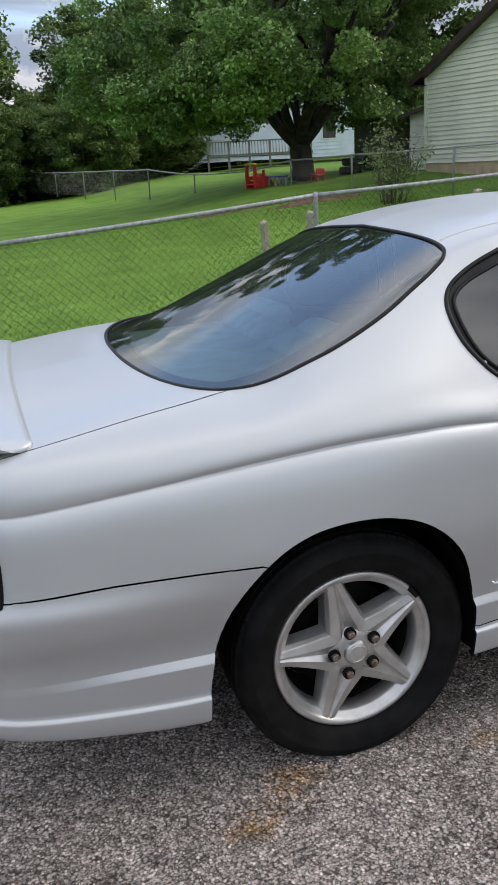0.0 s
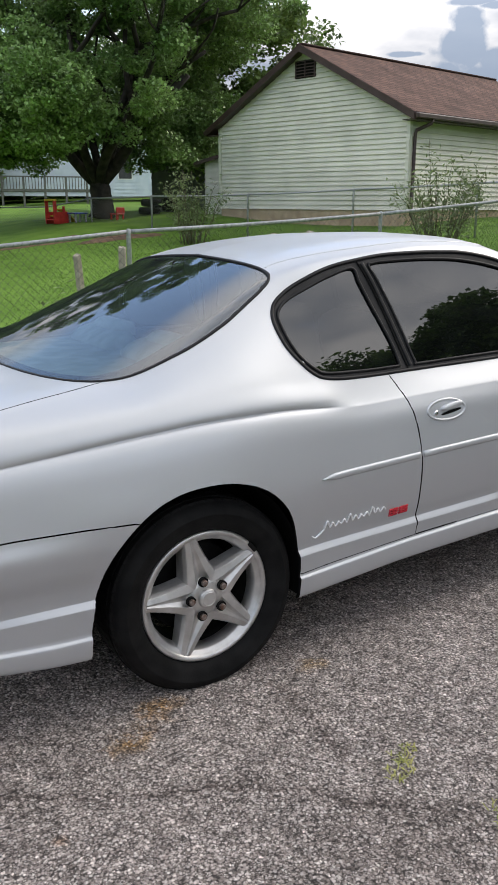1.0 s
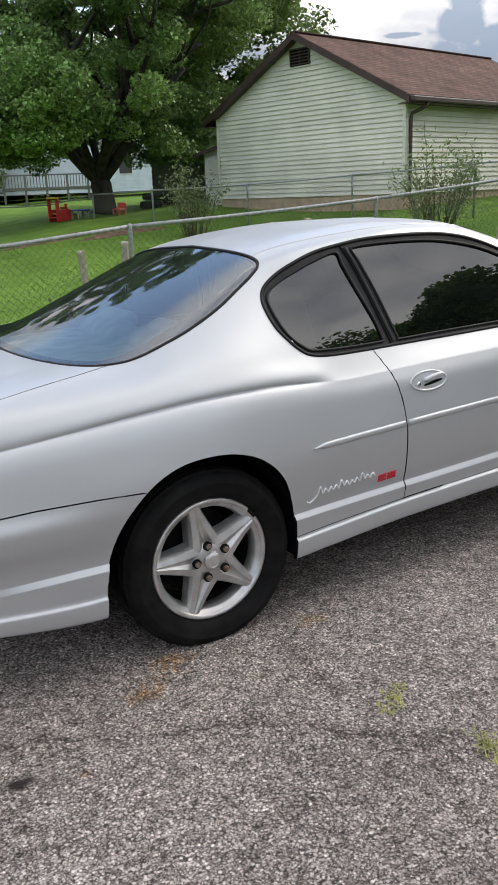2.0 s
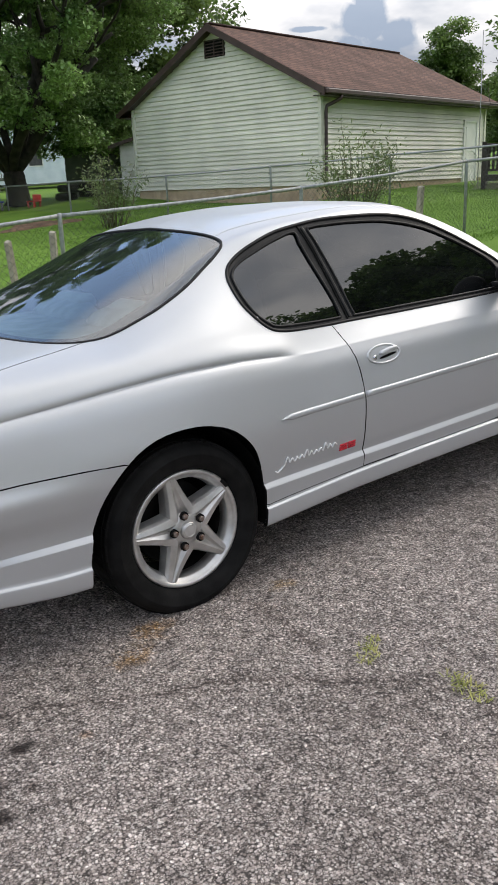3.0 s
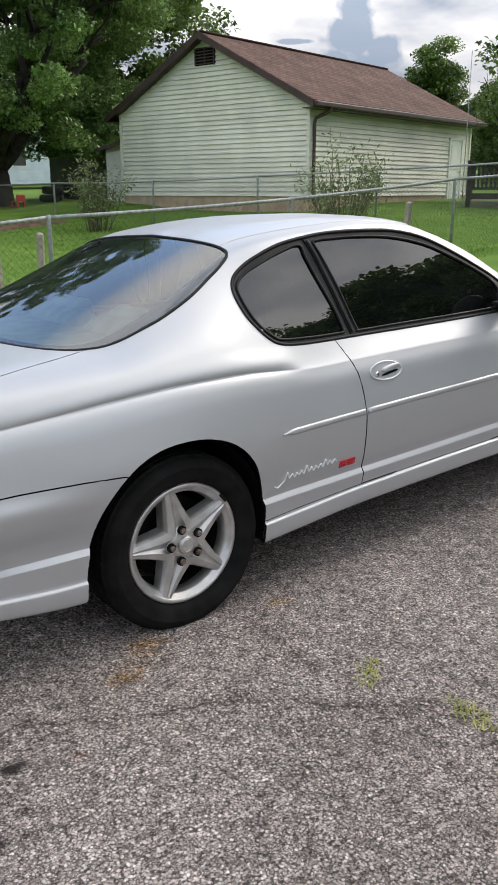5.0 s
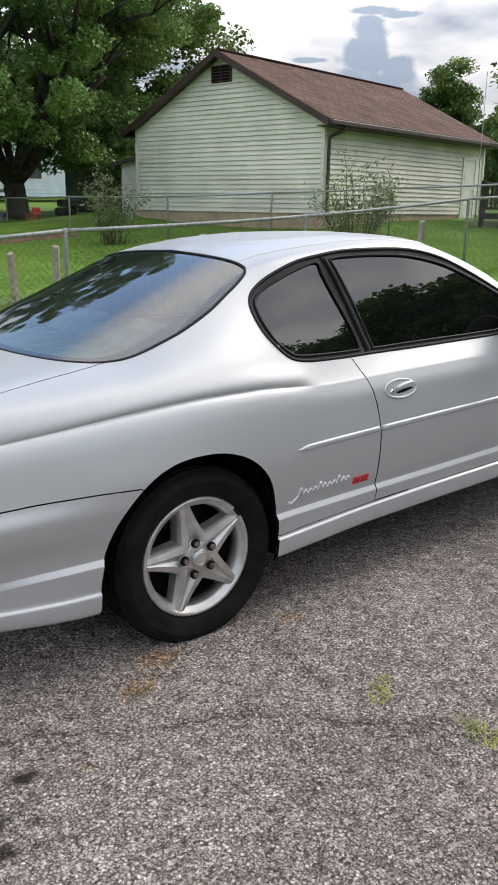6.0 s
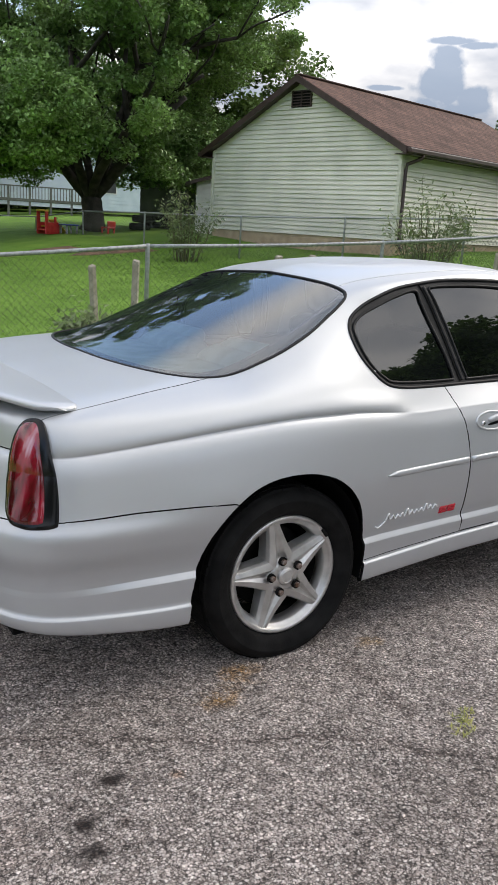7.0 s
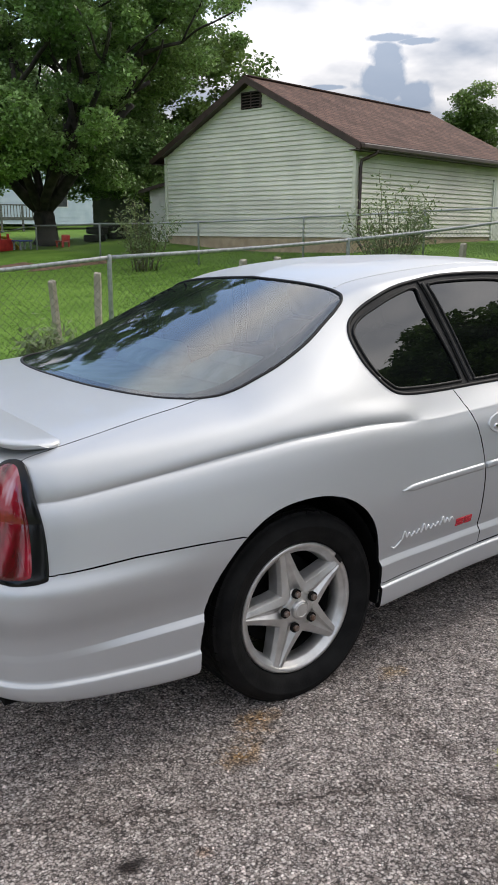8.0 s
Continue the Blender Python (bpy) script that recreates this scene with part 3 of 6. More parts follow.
def box_bm(lo, hi, bevel=0.0, m=None):
    return add_box(bmesh.new(), lo, hi, bevel, m)


def tube_data(path, radii, sides=8, close=False, base=0, squash=None):
    """Verts and faces of a tube along a path of points."""
    P = np.asarray(path, float)
    n = len(P)
    R = np.full(n, radii, float) if np.isscalar(radii) else np.asarray(radii, float)
    T = np.gradient(P, axis=0)
    if close:
        T = np.roll(P, -1, 0) - np.roll(P, 1, 0)
    T /= np.linalg.norm(T, axis=1)[:, None] + 1e-12
    up = np.array([0.0, 0.0, 1.0]) if abs(T[0][2]) < 0.9 else np.array([1.0, 0.0, 0.0])
    a = np.cross(T[0], up)
    a /= np.linalg.norm(a)
    verts, faces = [], []
    for i in range(n):
        a = a - T[i] * (a @ T[i])
        a /= np.linalg.norm(a) + 1e-12
        b = np.cross(T[i], a)
        for k in range(sides):
            w = 2 * math.pi * k / sides
            verts.append(P[i] + R[i] * (math.cos(w) * a + math.sin(w) * b))
    last = n if close else n - 1
    for i in range(last):
        j = (i + 1) % n
        for k in range(sides):
            l = (k + 1) % sides
            faces.append((base + i * sides + k, base + i * sides + l, base + j * sides + l, base + j * sides + k))
    if not close:
        faces.append(tuple(base + k for k in range(sides - 1, -1, -1)))
        faces.append(tuple(base + (n - 1) * sides + k for k in range(sides)))
    return verts, faces


def tube(name, path, radii, mat, parent=None, sides=8, close=False, label=""):
    v, f = tube_data(path, radii, sides, close)
    return mesh_ob(name, v, f, mat, parent, label, smooth=True)


def lathe(name, profile, mat, parent=None, seg=72, label="", flat=False):
    """Turned about the y axis: profile of (radius, y)."""
    verts, faces = [], []
    n = len(profile)
    for s in range(seg):
        w = 2 * math.pi * s / seg
        for r, y in profile:
            verts.append((r * math.cos(w), y, r * math.sin(w)))
    for s in range(seg):
        t = (s + 1) % seg
        for i in range(n - 1):
            faces.append((s * n + i, s * n + i + 1, t * n + i + 1, t * n + i))
    return mesh_ob(name, verts, faces, mat, parent, label, smooth=not flat)


def pchip(xs, ys):
    """Monotone cubic through points; called with an array."""
    xs, ys = np.asarray(xs, float), np.asarray(ys, float)
    h, d = np.diff(xs), np.diff(ys) / np.diff(xs)
    m = np.zeros(len(xs))
    for i in range(1, len(xs) - 1):
        if d[i - 1] * d[i] > 0:
            w1, w2 = 2 * h[i] + h[i - 1], h[i] + 2 * h[i - 1]
            m[i] = (w1 + w2) / (w1 / d[i - 1] + w2 / d[i])
    m[0], m[-1] = d[0], d[-1]

    def f(x):
        x = np.clip(x, xs[0], xs[-1])
        i = np.clip(np.searchsorted(xs, x) - 1, 0, len(xs) - 2)
        t = (x - xs[i]) / h[i]
        return (1 + 2 * t) * (1 - t) ** 2 * ys[i] + t * (1 - t) ** 2 * h[i] * m[i] + t * t * (3 - 2 * t) * ys[i + 1] + t * t * (t - 1) * h[i] * m[i + 1]

    return f


def rounded(points, closed=True, steps=14):
    """A smooth curve through a few points (Catmull-Rom)."""
    P = np.asarray(points, float)
    n, out = len(P), []
    for i in range(n if closed else n - 1):
        a, b, c, d = (P[(i + k) % n] if closed else P[min(max(i + k, 0), n - 1)] for k in (-1, 0, 1, 2))
        for t in np.arange(steps) / steps:
            out.append(0.5 * (2 * b + (c - a) * t + (2 * a - 5 * b + 4 * c - d) * t * t + (3 * b - a - 3 * c + d) * t ** 3))
    if not closed:
        out.append(P[-1])
    return np.array(out)


def inside(poly, p):
    """Which of the points p lie in the polygon."""
    x, y = p[..., 0], p[..., 1]
    r = np.zeros(x.shape, bool)
    q = np.roll(poly, 1, 0)
    for (x1, y1), (x2, y2) in zip(poly, q):
        if y1 == y2:
            continue
        c = ((y1 > y) != (y2 > y)) & (x < (x2 - x1) * (y - y1) / (y2 - y1) + x1)
        r ^= c
    return r


# ---- the car ----
YC = 0.85            # the car's middle line; its right side is near y = -0.075
SIDE = -0.075


def body_grid():
    """The right half of the body shell: stations along the plan outline, rows from the sill to the middle line."""
    # plan outline: along the side, then round the rear corner to the middle of the tail
    xs = list(np.arange(3.55, -0.70, -0.0125))
    plan = [(x, SIDE + 0.10 * max(0.0, (x - 2.6) / 0.95) ** 2.4) for x in xs]
    a, b, n = 0.39, YC - SIDE, 3.2
    for th in np.linspace(0, 1, 72)[1:]:
        w = th * math.pi / 2
        plan.append((-0.70 - a * math.sin(w) ** (2 / n), YC - b * max(math.cos(w), 0.0) ** (2 / n)))
    plan = np.array(plan)
    # even out the steps round the corner
    s = np.r_[0, np.cumsum(np.hypot(*np.diff(plan, axis=0).T))]
    su = np.r_[np.arange(0, s[-1], 0.0125), s[-1]]
    plan = np.stack([np.interp(su, s, plan[:, 0]), np.interp(su, s, plan[:, 1])], 1)
    tan = np.gradient(plan, axis=0)
    tan /= np.linalg.norm(tan, axis=1)[:, None]
    inward = np.stack([tan[:, 1], -tan[:, 0]], 1)
    inward *= np.sign((inward * (np.array([1.0, YC]) - plan)).sum(1))[:, None]
    x = plan[:, 0]

    def col(*pairs):
        p = sorted(pairs)
        return pchip([q[0] for q in p], [q[1] for q in p])(x)

    zb = col((-1.07, .325), (-.8, .275), (-.4, .226), (.35, .225), (.87, .250), (1.88, .274), (3.5, .29))
    zl = col((-1.07, .372), (-.8, .337), (-.4, .303), (.35, .304), (.87, .328), (1.88, .355), (3.5, .37))
    zc = col((-1.07, .455), (-.9, .440), (-.4, .420), (.35, .404), (.87, .412), (1.88, .438), (3.5, .46))
    zk = col((-1.07, .846), (-.78, .852), (-.48, .868), (-.2, .886), (.05, .896), (.26, .893), (.5, .874), (.65, .864), (1.0, .868), (2.5, .88), (3.5, .74))
    sharp = col((-1.07, .35), (-.85, .5), (-.62, .55), (-.3, .9), (.15, 1.0), (.40, .7), (.62, 0.0), (3.5, 0.0))   # how marked the haunch crease is
    flare = col((-1.07, .0), (-.9, .0), (-.6, .75), (-.4, 1.0), (.3, 1.0), (3.5, 1.0))
    tuck = col((-1.07, .030), (-.6, .028), (-.35, .026), (.0, .020), (.3, .030), (.5, .044), (.9, .050), (2.0, .050), (3.5, .02))
    mid = col((-1.07, .014), (-.6, .009), (-.3, .002), (.0, .0), (.3, .012), (.6, .026), (1.0, .030), (2.0, .030), (3.5, .02))
    shoulder = col((-1.07, .04), (-.6, .034), (-.2, .034), (.1, .036), (.5, .053), (1.0, .061), (2.0, .060), (3.5, .05))
    crease = col((-1.07, .055), (-.6, .050), (-.2, .052), (.1, .055), (.5, .074), (1.0, .086), (2.0, .085), (3.5, .08))
    ledge = col((-1.07, .020), (-.8, .018), (-.55, .012), (-.35, .003), (-.2, .0), (3.5, .0))     # the bumper stands proud below its joint
    rows = []          # (inset, z)
    rows.append((tuck + 0.016, zb))
    rows.append((tuck - 0.004, zb + 0.010))
    rows.append((tuck - 0.010, zl - 0.010))
    rows.append((tuck - 0.009, zl))
    rows.append((tuck + 0.001, zl + 0.006))
    rows.append((tuck - 0.002 * flare, zl + 0.45 * (zc - zl)))
    rows.append((tuck - 0.005 * flare, zc - 0.024))
    rows.append((tuck - 0.004 * flare, zc - 0.020))
    rows.append((tuck + 0.0075 * flare, zc - 0.003))
    rows.append((tuck + 0.0085 * flare, zc))
    rows.append((tuck * .85 + 0.007 * flare, zc + 0.04))
    rows.append((mid * 0.5 + tuck * 0.45 - ledge * 0.9, zc + 0.12))
    rows.append((mid * 0.9 + tuck * 0.1 - ledge, zc + 0.175))
    rows.append((mid, zc + 0.222))
    rows.append((shoulder * 0.55 + mid * 0.45, zk - 0.12))
    rows.append((shoulder, zk - 0.055))
    rows.append((crease * 0.86 + shoulder * 0.14 + 0.006 * sharp, zk - 0.009))
    rows.append((crease + 0.0150 * sharp, zk - 0.002))
    rows.append((crease + 0.0065 * sharp + 0.006 * (1 - sharp), zk + 0.006))
    # the tail leans in above the bumper
    rear = np.clip((-.80 - x) / .22, 0, 1)
    rear = rear * rear * (3 - 2 * rear)
    lean = [-.03, -.035, -.038, -.038, -.036, -.036, -.036, -.036, -.034, -.034, -.032, -.028, -.014, .0, .010, .016, .020, .024, .028]
    rows = [(i + a * rear, z) for (i, z), a in zip(rows, lean)]
    lower = [np.stack([plan[:, 0] + inward[:, 0] * i, plan[:, 1] + inward[:, 1] * i, z], 1) for i, z in rows]
    # upper keys, given as y and z by station
    UP = [  # x, belt, glass middle, edge, quarter, middle line
        (-1.07, (.016, .900), (.045, .928), (.095, .948), (.38, .962), .970),
        (-0.80, (-.004, .912), (.030, .953), (.084, .970), (.38, .990), .998),
        (-0.45, (.000, .929), (.052, .977), (.128, 1.010), (.42, 1.028), 1.036),
        (-0.33, (.003, .937), (.063, .988), (.152, 1.020), (.44, 1.040), 1.052),
        (-0.20, (.007, .947), (.080, 1.001), (.182, 1.040), (.45, 1.082), 1.098),
        (0.0, (.016, .966), (.107, 1.053), (.214, 1.120), (.48, 1.158), 1.174),
        (0.20, (.028, .978), (.132, 1.112), (.247, 1.208), (.50, 1.236), 1.252),
        (0.43, (.050, .972), (.164, 1.160), (.282, 1.304), (.52, 1.330), 1.343),
        (0.58, (.060, .966), (.172, 1.168), (.272, 1.334), (.50, 1.366), 1.380),
        (0.80, (.068, .958), (.174, 1.168), (.272, 1.358), (.48, 1.392), 1.402),
        (1.10, (.074, .952), (.178, 1.175), (.270, 1.376), (.48, 1.407), 1.417),
        (1.40, (.074, .952), (.178, 1.165), (.274, 1.360), (.50, 1.396), 1.408),
        (1.62, (.072, .958), (.166, 1.135), (.276, 1.305), (.50, 1.348), 1.370),
        (1.87, (.072, .962), (.150, 1.085), (.272, 1.212), (.50, 1.260), 1.285),
        (2.16, (.070, .966), (.118, 1.015), (.250, 1.070), (.50, 1.125), 1.155),
        (2.45, (.060, .955), (.100, .975), (.220, .998), (.50, 1.03), 1.045),
        (2.80, (.060, .925), (.100, .945), (.220, .965), (.50, .985), .995),
        (3.55, (.10, .770), (.14, .785), (.24, .800), (.50, .815), .820)]
    ux = [u[0] for u in UP]
    keys = [pchip(ux, [u[k][j] for u in UP])(x) for k in (1, 2, 3, 4) for j in (0, 1)]
    top = pchip(ux, [u[5] for u in UP])(x)
    base_y = lower[-1][:, 1]
    ref = SIDE + crease + 0.0065 * sharp + 0.006 * (1 - sharp)
    upper = []
    for k in range(4):
        frac = (keys[2 * k] - ref) / (YC - ref)
        upper.append(np.stack([lower[-1][:, 0], base_y + frac * (YC - base_y), keys[2 * k + 1]], 1))
    upper.append(np.stack([lower[-1][:, 0], 0 * x + YC, top], 1))
    K = np.stack(lower + upper, 1)          # stations x keys x 3
    chord = np.r_[0, np.cumsum(np.linalg.norm(np.diff(K[:380], axis=1), axis=2).mean(0))]
    fine, belt_row = [], 0
    for i in range(len(chord) - 1):
        m = max(2, int(round((chord[i + 1] - chord[i]) / 0.0115)))
        if i == len(lower) - 1:
            belt_row = len(fine)
        fine += list(chord[i] + (chord[i + 1] - chord[i]) * np.arange(m) / m)
    fine = np.array(fine + [chord[-1]])
    G = np.zeros((len(x), len(fine), 3))
    for i in range(len(x)):
        for k in range(3):
            G[i, :, k] = pchip(chord, K[i, :, k])(fine)
    # soften along the length
    for _ in range(6):
        G[1:-1] = 0.25 * G[:-2] + 0.5 * G[1:-1] + 0.25 * G[2:]
    G[:, -1, 1] = YC
    return G, su, belt_row


GRID, ARC, BELT = body_grid()
NU, NV = GRID.shape[:2]
TU, TV = np.gradient(GRID, axis=0), np.gradient(GRID, axis=1)
NORMAL = np.cross(TU, TV)
NORMAL /= np.linalg.norm(NORMAL, axis=2)[..., None] + 1e-12
if NORMAL[200, 40, 1] > 0:
    NORMAL = -NORMAL
NORMAL[:, -1, 1] = 0
NORMAL /= np.linalg.norm(NORMAL, axis=2)[..., None] + 1e-12
GX = GRID[:, 5, 0]


def on_side(x, z):
    """A point of the side of the shell, and its outward normal."""
    i = int(np.clip(np.argmin(np.abs(GRID[: NU - 90, 30, 0] - x)), 1, NU - 2))
    j = i + 1 if GRID[i, 30, 0] > x else i - 1
    w = (GRID[i, 30, 0] - x) / (GRID[i, 30, 0] - GRID[j, 30, 0])
    sec, nor = GRID[i] * (1 - w) + GRID[j] * w, NORMAL[i] * (1 - w) + NORMAL[j] * w
    return np.array([x, np.interp(z, sec[:, 2], sec[:, 1]), z]), np.array([np.interp(z, sec[:, 2], nor[:, k]) for k in range(3)])


def on_top(x, y):
    """A point of the upper shell over x and y, and its outward normal."""
    i = int(np.clip(np.argmin(np.abs(GX - x)), 1, NU - 2))
    j = i + 1 if GX[i] > x else i - 1
    w = np.clip((GX[i] - x) / (GX[i] - GX[j]), 0, 1)
    sec, nor = (GRID[i] * (1 - w) + GRID[j] * w)[BELT:], (NORMAL[i] * (1 - w) + NORMAL[j] * w)[BELT:]
    yy = min(y, 2 * YC - y)
    p, q = np.array([x, y, np.interp(yy, sec[:, 1], sec[:, 2])]), np.array([np.interp(yy, sec[:, 1], nor[:, k]) for k in range(3)])
    if y > YC:
        q[1] = -q[1]
    return p, q


# outlines on the shell: side ones as (x, z), upper ones as (x, y), the lamp as (length round the corner, z)
ARCH = rounded([(-.418, .10), (-.410, .25), (-.388, .40), (-.335, .535), (-.240, .635), (-.140, .688), (-.028, .706), (.095, .696), (.205, .652), (.290, .565), (.332, .445), (.345, .345), (.338, .25), (.330, .10)], False)
FRONT_ARCH = np.array([(2.80 + .375 * math.cos(w), .33 + .375 * math.sin(w)) for w in np.linspace(-.6, math.pi + .6, 60)])
QUARTER = rounded([(.763, 1.310), (.66, 1.290), (.563, 1.259), (.468, 1.224), (.417, 1.193), (.403, 1.160), (.413, 1.099), (.441, 1.041), (.488, .997), (.536, .978), (.70, .968), (.84, .966), (.862, .968), (.864, .985), (.853, 1.049), (.811, 1.174), (.781, 1.261)])
DOORGLASS = rounded([(.840, 1.316), (.865, 1.324), (.929, 1.328), (1.099, 1.328), (1.298, 1.314), (1.503, 1.272), (1.672, 1.208), (1.836, 1.129), (1.91, 1.07), (1.915, 1.0), (1.90, .975), (1.83, .968), (1.52, .964), (1.17, .964), (.955, .964), (.941, .975), (.919, 1.075), (.894, 1.177), (.860, 1.270)])
SURROUND = rounded([(.778, 1.336), (.655, 1.316), (.533, 1.278), (.451, 1.242), (.398, 1.204), (.379, 1.152), (.393, 1.083), (.429, 1.029), (.469, .988), (.513, .966), (.60, .954), (.75, .949), (.88, .948), (1.3, .946), (1.85, .951), (1.95, .962), (1.985, 1.02), (1.95, 1.085), (1.854, 1.148), (1.689, 1.231), (1.518, 1.298), (1.344, 1.337), (1.174, 1.350), (.939, 1.351)])
HALF_GLASS = [(-.435, YC), (-.425, .62), (-.395, .42), (-.345, .27), (-.285, .184), (-.214, .153), (-.12, .142), (.0, .147), (.1, .160), (.2, .181), (.3, .212), (.38, .238), (.425, .263), (.442, .32), (.449, .45), (.452, .62), (.454, YC)]
REARGLASS = rounded(HALF_GLASS + [(x, 2 * YC - y) for x, y in HALF_GLASS[-2:0:-1]])
SHIELD = rounded([(1.66, YC), (1.64, .5), (1.60, .36), (1.66, .325), (1.9, .325), (2.2, .30), (2.36, .30), (2.42, .4), (2.47, .6), (2.49, YC), (2.47, 1.1), (2.42, 1.3), (2.36, 1.4), (2.2, 1.4), (1.9, 1.375), (1.66, 1.375), (1.6, 1.34), (1.64, 1.2)])
TRUNK = rounded([(-.28, YC), (-.28, .30), (-.262, .185), (-.235, .160), (-.30, .148), (-.45, .120), (-.65, .090), (-.80, .076), (-.93, .085), (-1.2, .09), (-1.2, YC), (-1.2, 1.61), (-.93, 1.615), (-.80, 1.624), (-.65, 1.61), (-.45, 1.58), (-.30, 1.552), (-.235, 1.54), (-.262, 1.515), (-.28, 1.4)])
ARC0 = float(ARC[int(np.argmin(np.abs(GRID[:, 30, 0] + 0.70)))])
LAMP = rounded([(.300, .958), (.258, .957), (.228, .943), (.202, .908), (.187, .868), (.171, .828), (.161, .79), (.156, .73), (.158, .665), (.172, .649), (.24, .644), (.285, .648), (.318, .657), (.345, .684), (.360, .73), (.367, .77), (.370, .82), (.370, .87), (.366, .908), (.354, .936), (.332, .952)]) + np.array([ARC0, 0.0])
LENS = np.stack([ARC0 + .360 - (ARC0 + .372 - LAMP[:, 0]) * .73, .795 + (LAMP[:, 1] - .795) * .93], 1)
BUMPER = np.array([(-.20, .637), (-.245, .640), (-.40, .652), (-.61, .662), (-.87, .664), (-1.5, .660), (-1.5, .0), (-.20, .0)])
DOOR = rounded([(.785, .965), (.812, .915), (.845, .84), (.866, .76), (.876, .66), (.880, .5), (.876, .36), (.874, .334)], False)
DOOR = np.r_[DOOR, [(2.08, .372), (2.06, .7), (2.02, 1.0), (1.95, .972)], [(.965, .958)]]
SILL = np.array([(.20, .05), (.20, .320), (.35, .316), (.87, .340), (1.88, .367), (2.6, .38), (2.6, .05)])

REGIONS = [("arch", "xz", ARCH), ("arch", "xz", FRONT_ARCH), ("quarter_glass", "xz", QUARTER), ("door_glass", "xz", DOORGLASS), ("surround", "xz", SURROUND),
           ("rear_glass", "xy", REARGLASS), ("windscreen", "xy", SHIELD), ("trunk", "xy", TRUNK), ("bumper", "xz", BUMPER), ("sill", "xz", SILL), ("door", "xz", DOOR)]


def flat(points, proj, arc):
    if proj == "xz":
        return points[..., [0, 2]]
    if proj == "xy":
        return points[..., [0, 1]]
    return np.stack([np.broadcast_to(arc, points.shape[:-1]), points[..., 2]], -1)


def build_shell(car):
    """Cuts the shell into its panels along the outlines, with open joints between them."""
    C = (GRID[:-1, :-1] + GRID[1:, :-1] + GRID[:-1, 1:] + GRID[1:, 1:]) / 4
    ca = ((ARC[:-1] + ARC[1:]) / 2)[:, None]
    reg = np.full(C.shape[:2], len(REGIONS))
    rowi = np.arange(NV - 1)[None, :] + 0 * reg
    for n in range(len(REGIONS) - 1, -1, -1):
        name, proj, poly = REGIONS[n]
        ok = inside(poly, flat(C, proj, ca))
        if proj == "xy":
            ok &= rowi >= BELT
        elif name in ("arch", "bumper", "sill"):
            ok &= rowi < BELT + 14
        if name == "bumper":
            ok &= C[..., 2] < .70
        reg[ok] = n
    P = GRID.copy()
    # move the shared corners on to the outline
    for i in range(NU):
        for j in range(NV):
            f = reg[max(i - 1, 0): i + 1, max(j - 1, 0): j + 1]
            lo = f.min()
            if lo == f.max() or lo == len(REGIONS):
                continue
            name, proj, poly = REGIONS[lo]
            p = flat(GRID[i, j], proj, ARC[i])
            q = np.roll(poly, -1, 0)
            d = q - poly
            t = np.clip(((p - poly) * d).sum(1) / ((d * d).sum(1) + 1e-12), 0, 1)
            near = poly + d * t[:, None]
            k = np.argmin(((near - p) ** 2).sum(1))
            off = near[k] - p
            if np.hypot(*off) > 0.02:
                continue
            du = flat(TU[i, j], proj, ARC[min(i + 1, NU - 1)] - ARC[max(i - 1, 0)] if proj != "sz" else np.gradient(ARC)[i])
            dv = flat(TV[i, j], proj, 0.0)
            M = np.stack([du, dv], 1)
            if abs(np.linalg.det(M)) < 1e-7:
                continue
            a, b = np.linalg.solve(M, off)
            if abs(a) > 1.6 or abs(b) > 1.6:
                continue
            P[i, j] = GRID[i, j] + a * TU[i, j] + b * TV[i, j]
    P[:, -1, 1] = YC
    index = np.arange(NU * NV).reshape(NU, NV)
    made = {}

    def panel(name, ids, mat, label="", halves="both", sink=0.0, gap=0.002, flange=0.012, joined=False, facing=None):
        mask = np.isin(reg, ids)
        cells = np.argwhere(mask)
        if not len(cells):
            return
        quads = np.stack([index[:-1, :-1][mask], index[1:, :-1][mask], index[1:, 1:][mask], index[:-1, 1:][mask]], 1)
        used, inv = np.unique(quads, return_inverse=True)
        quads = inv.reshape(-1, 4)
        V, Nn = P.reshape(-1, 3)[used].copy(), NORMAL.reshape(-1, 3)[used]
        cen = V[quads].mean(1)
        edges = {}
        for f in quads:
            for a, b in zip(f, np.roll(f, -1)):
                edges.setdefault((min(a, b), max(a, b)), []).append((a, b))
        rim = [e[0] for e in edges.values() if len(e) == 1]
        mid = lambda a: abs(V[a][1] - YC) < 1e-6
        rim = [(a, b) for a, b in rim if not (mid(a) and mid(b))]
        border = sorted({v for e in rim for v in e})
        acc, cnt = np.zeros_like(V), np.zeros(len(V))
        for f, c in zip(quads, cen):
            acc[f] += c
            cnt[f] += 1
        for v in border:
            w = acc[v] / cnt[v] - V[v]
            L = np.linalg.norm(w)
            if L > 1e-6:
                w = w / L * min(gap, L * 0.6)
                if mid(v):
                    w[1] = 0
                V[v] += w
        V -= Nn * sink
        if facing is not None:
            Nn = facing(V)
        faces = [tuple(f) for f in quads]
        verts, norms = list(V), list(Nn)
        if flange:
            low = {}
            for v in border:
                low[v] = (len(verts), len(verts) + 1)
                verts += [V[v], V[v] - Nn[v] * flange]
                norms += [Nn[v], Nn[v]]
            for a, b in rim:
                faces.append((low[b][0], low[a][0], low[a][1], low[b][1]))
        verts, norms = np.array(verts), np.array(norms)
        q = np.array([f for f in faces if len(f) == 4])
        turn = (np.cross(verts[q[:, 2]] - verts[q[:, 0]], verts[q[:, 3]] - verts[q[:, 1]]) * norms[q[:, 0]]).sum()
        if turn < 0:
            faces = [f[::-1] for f in faces]
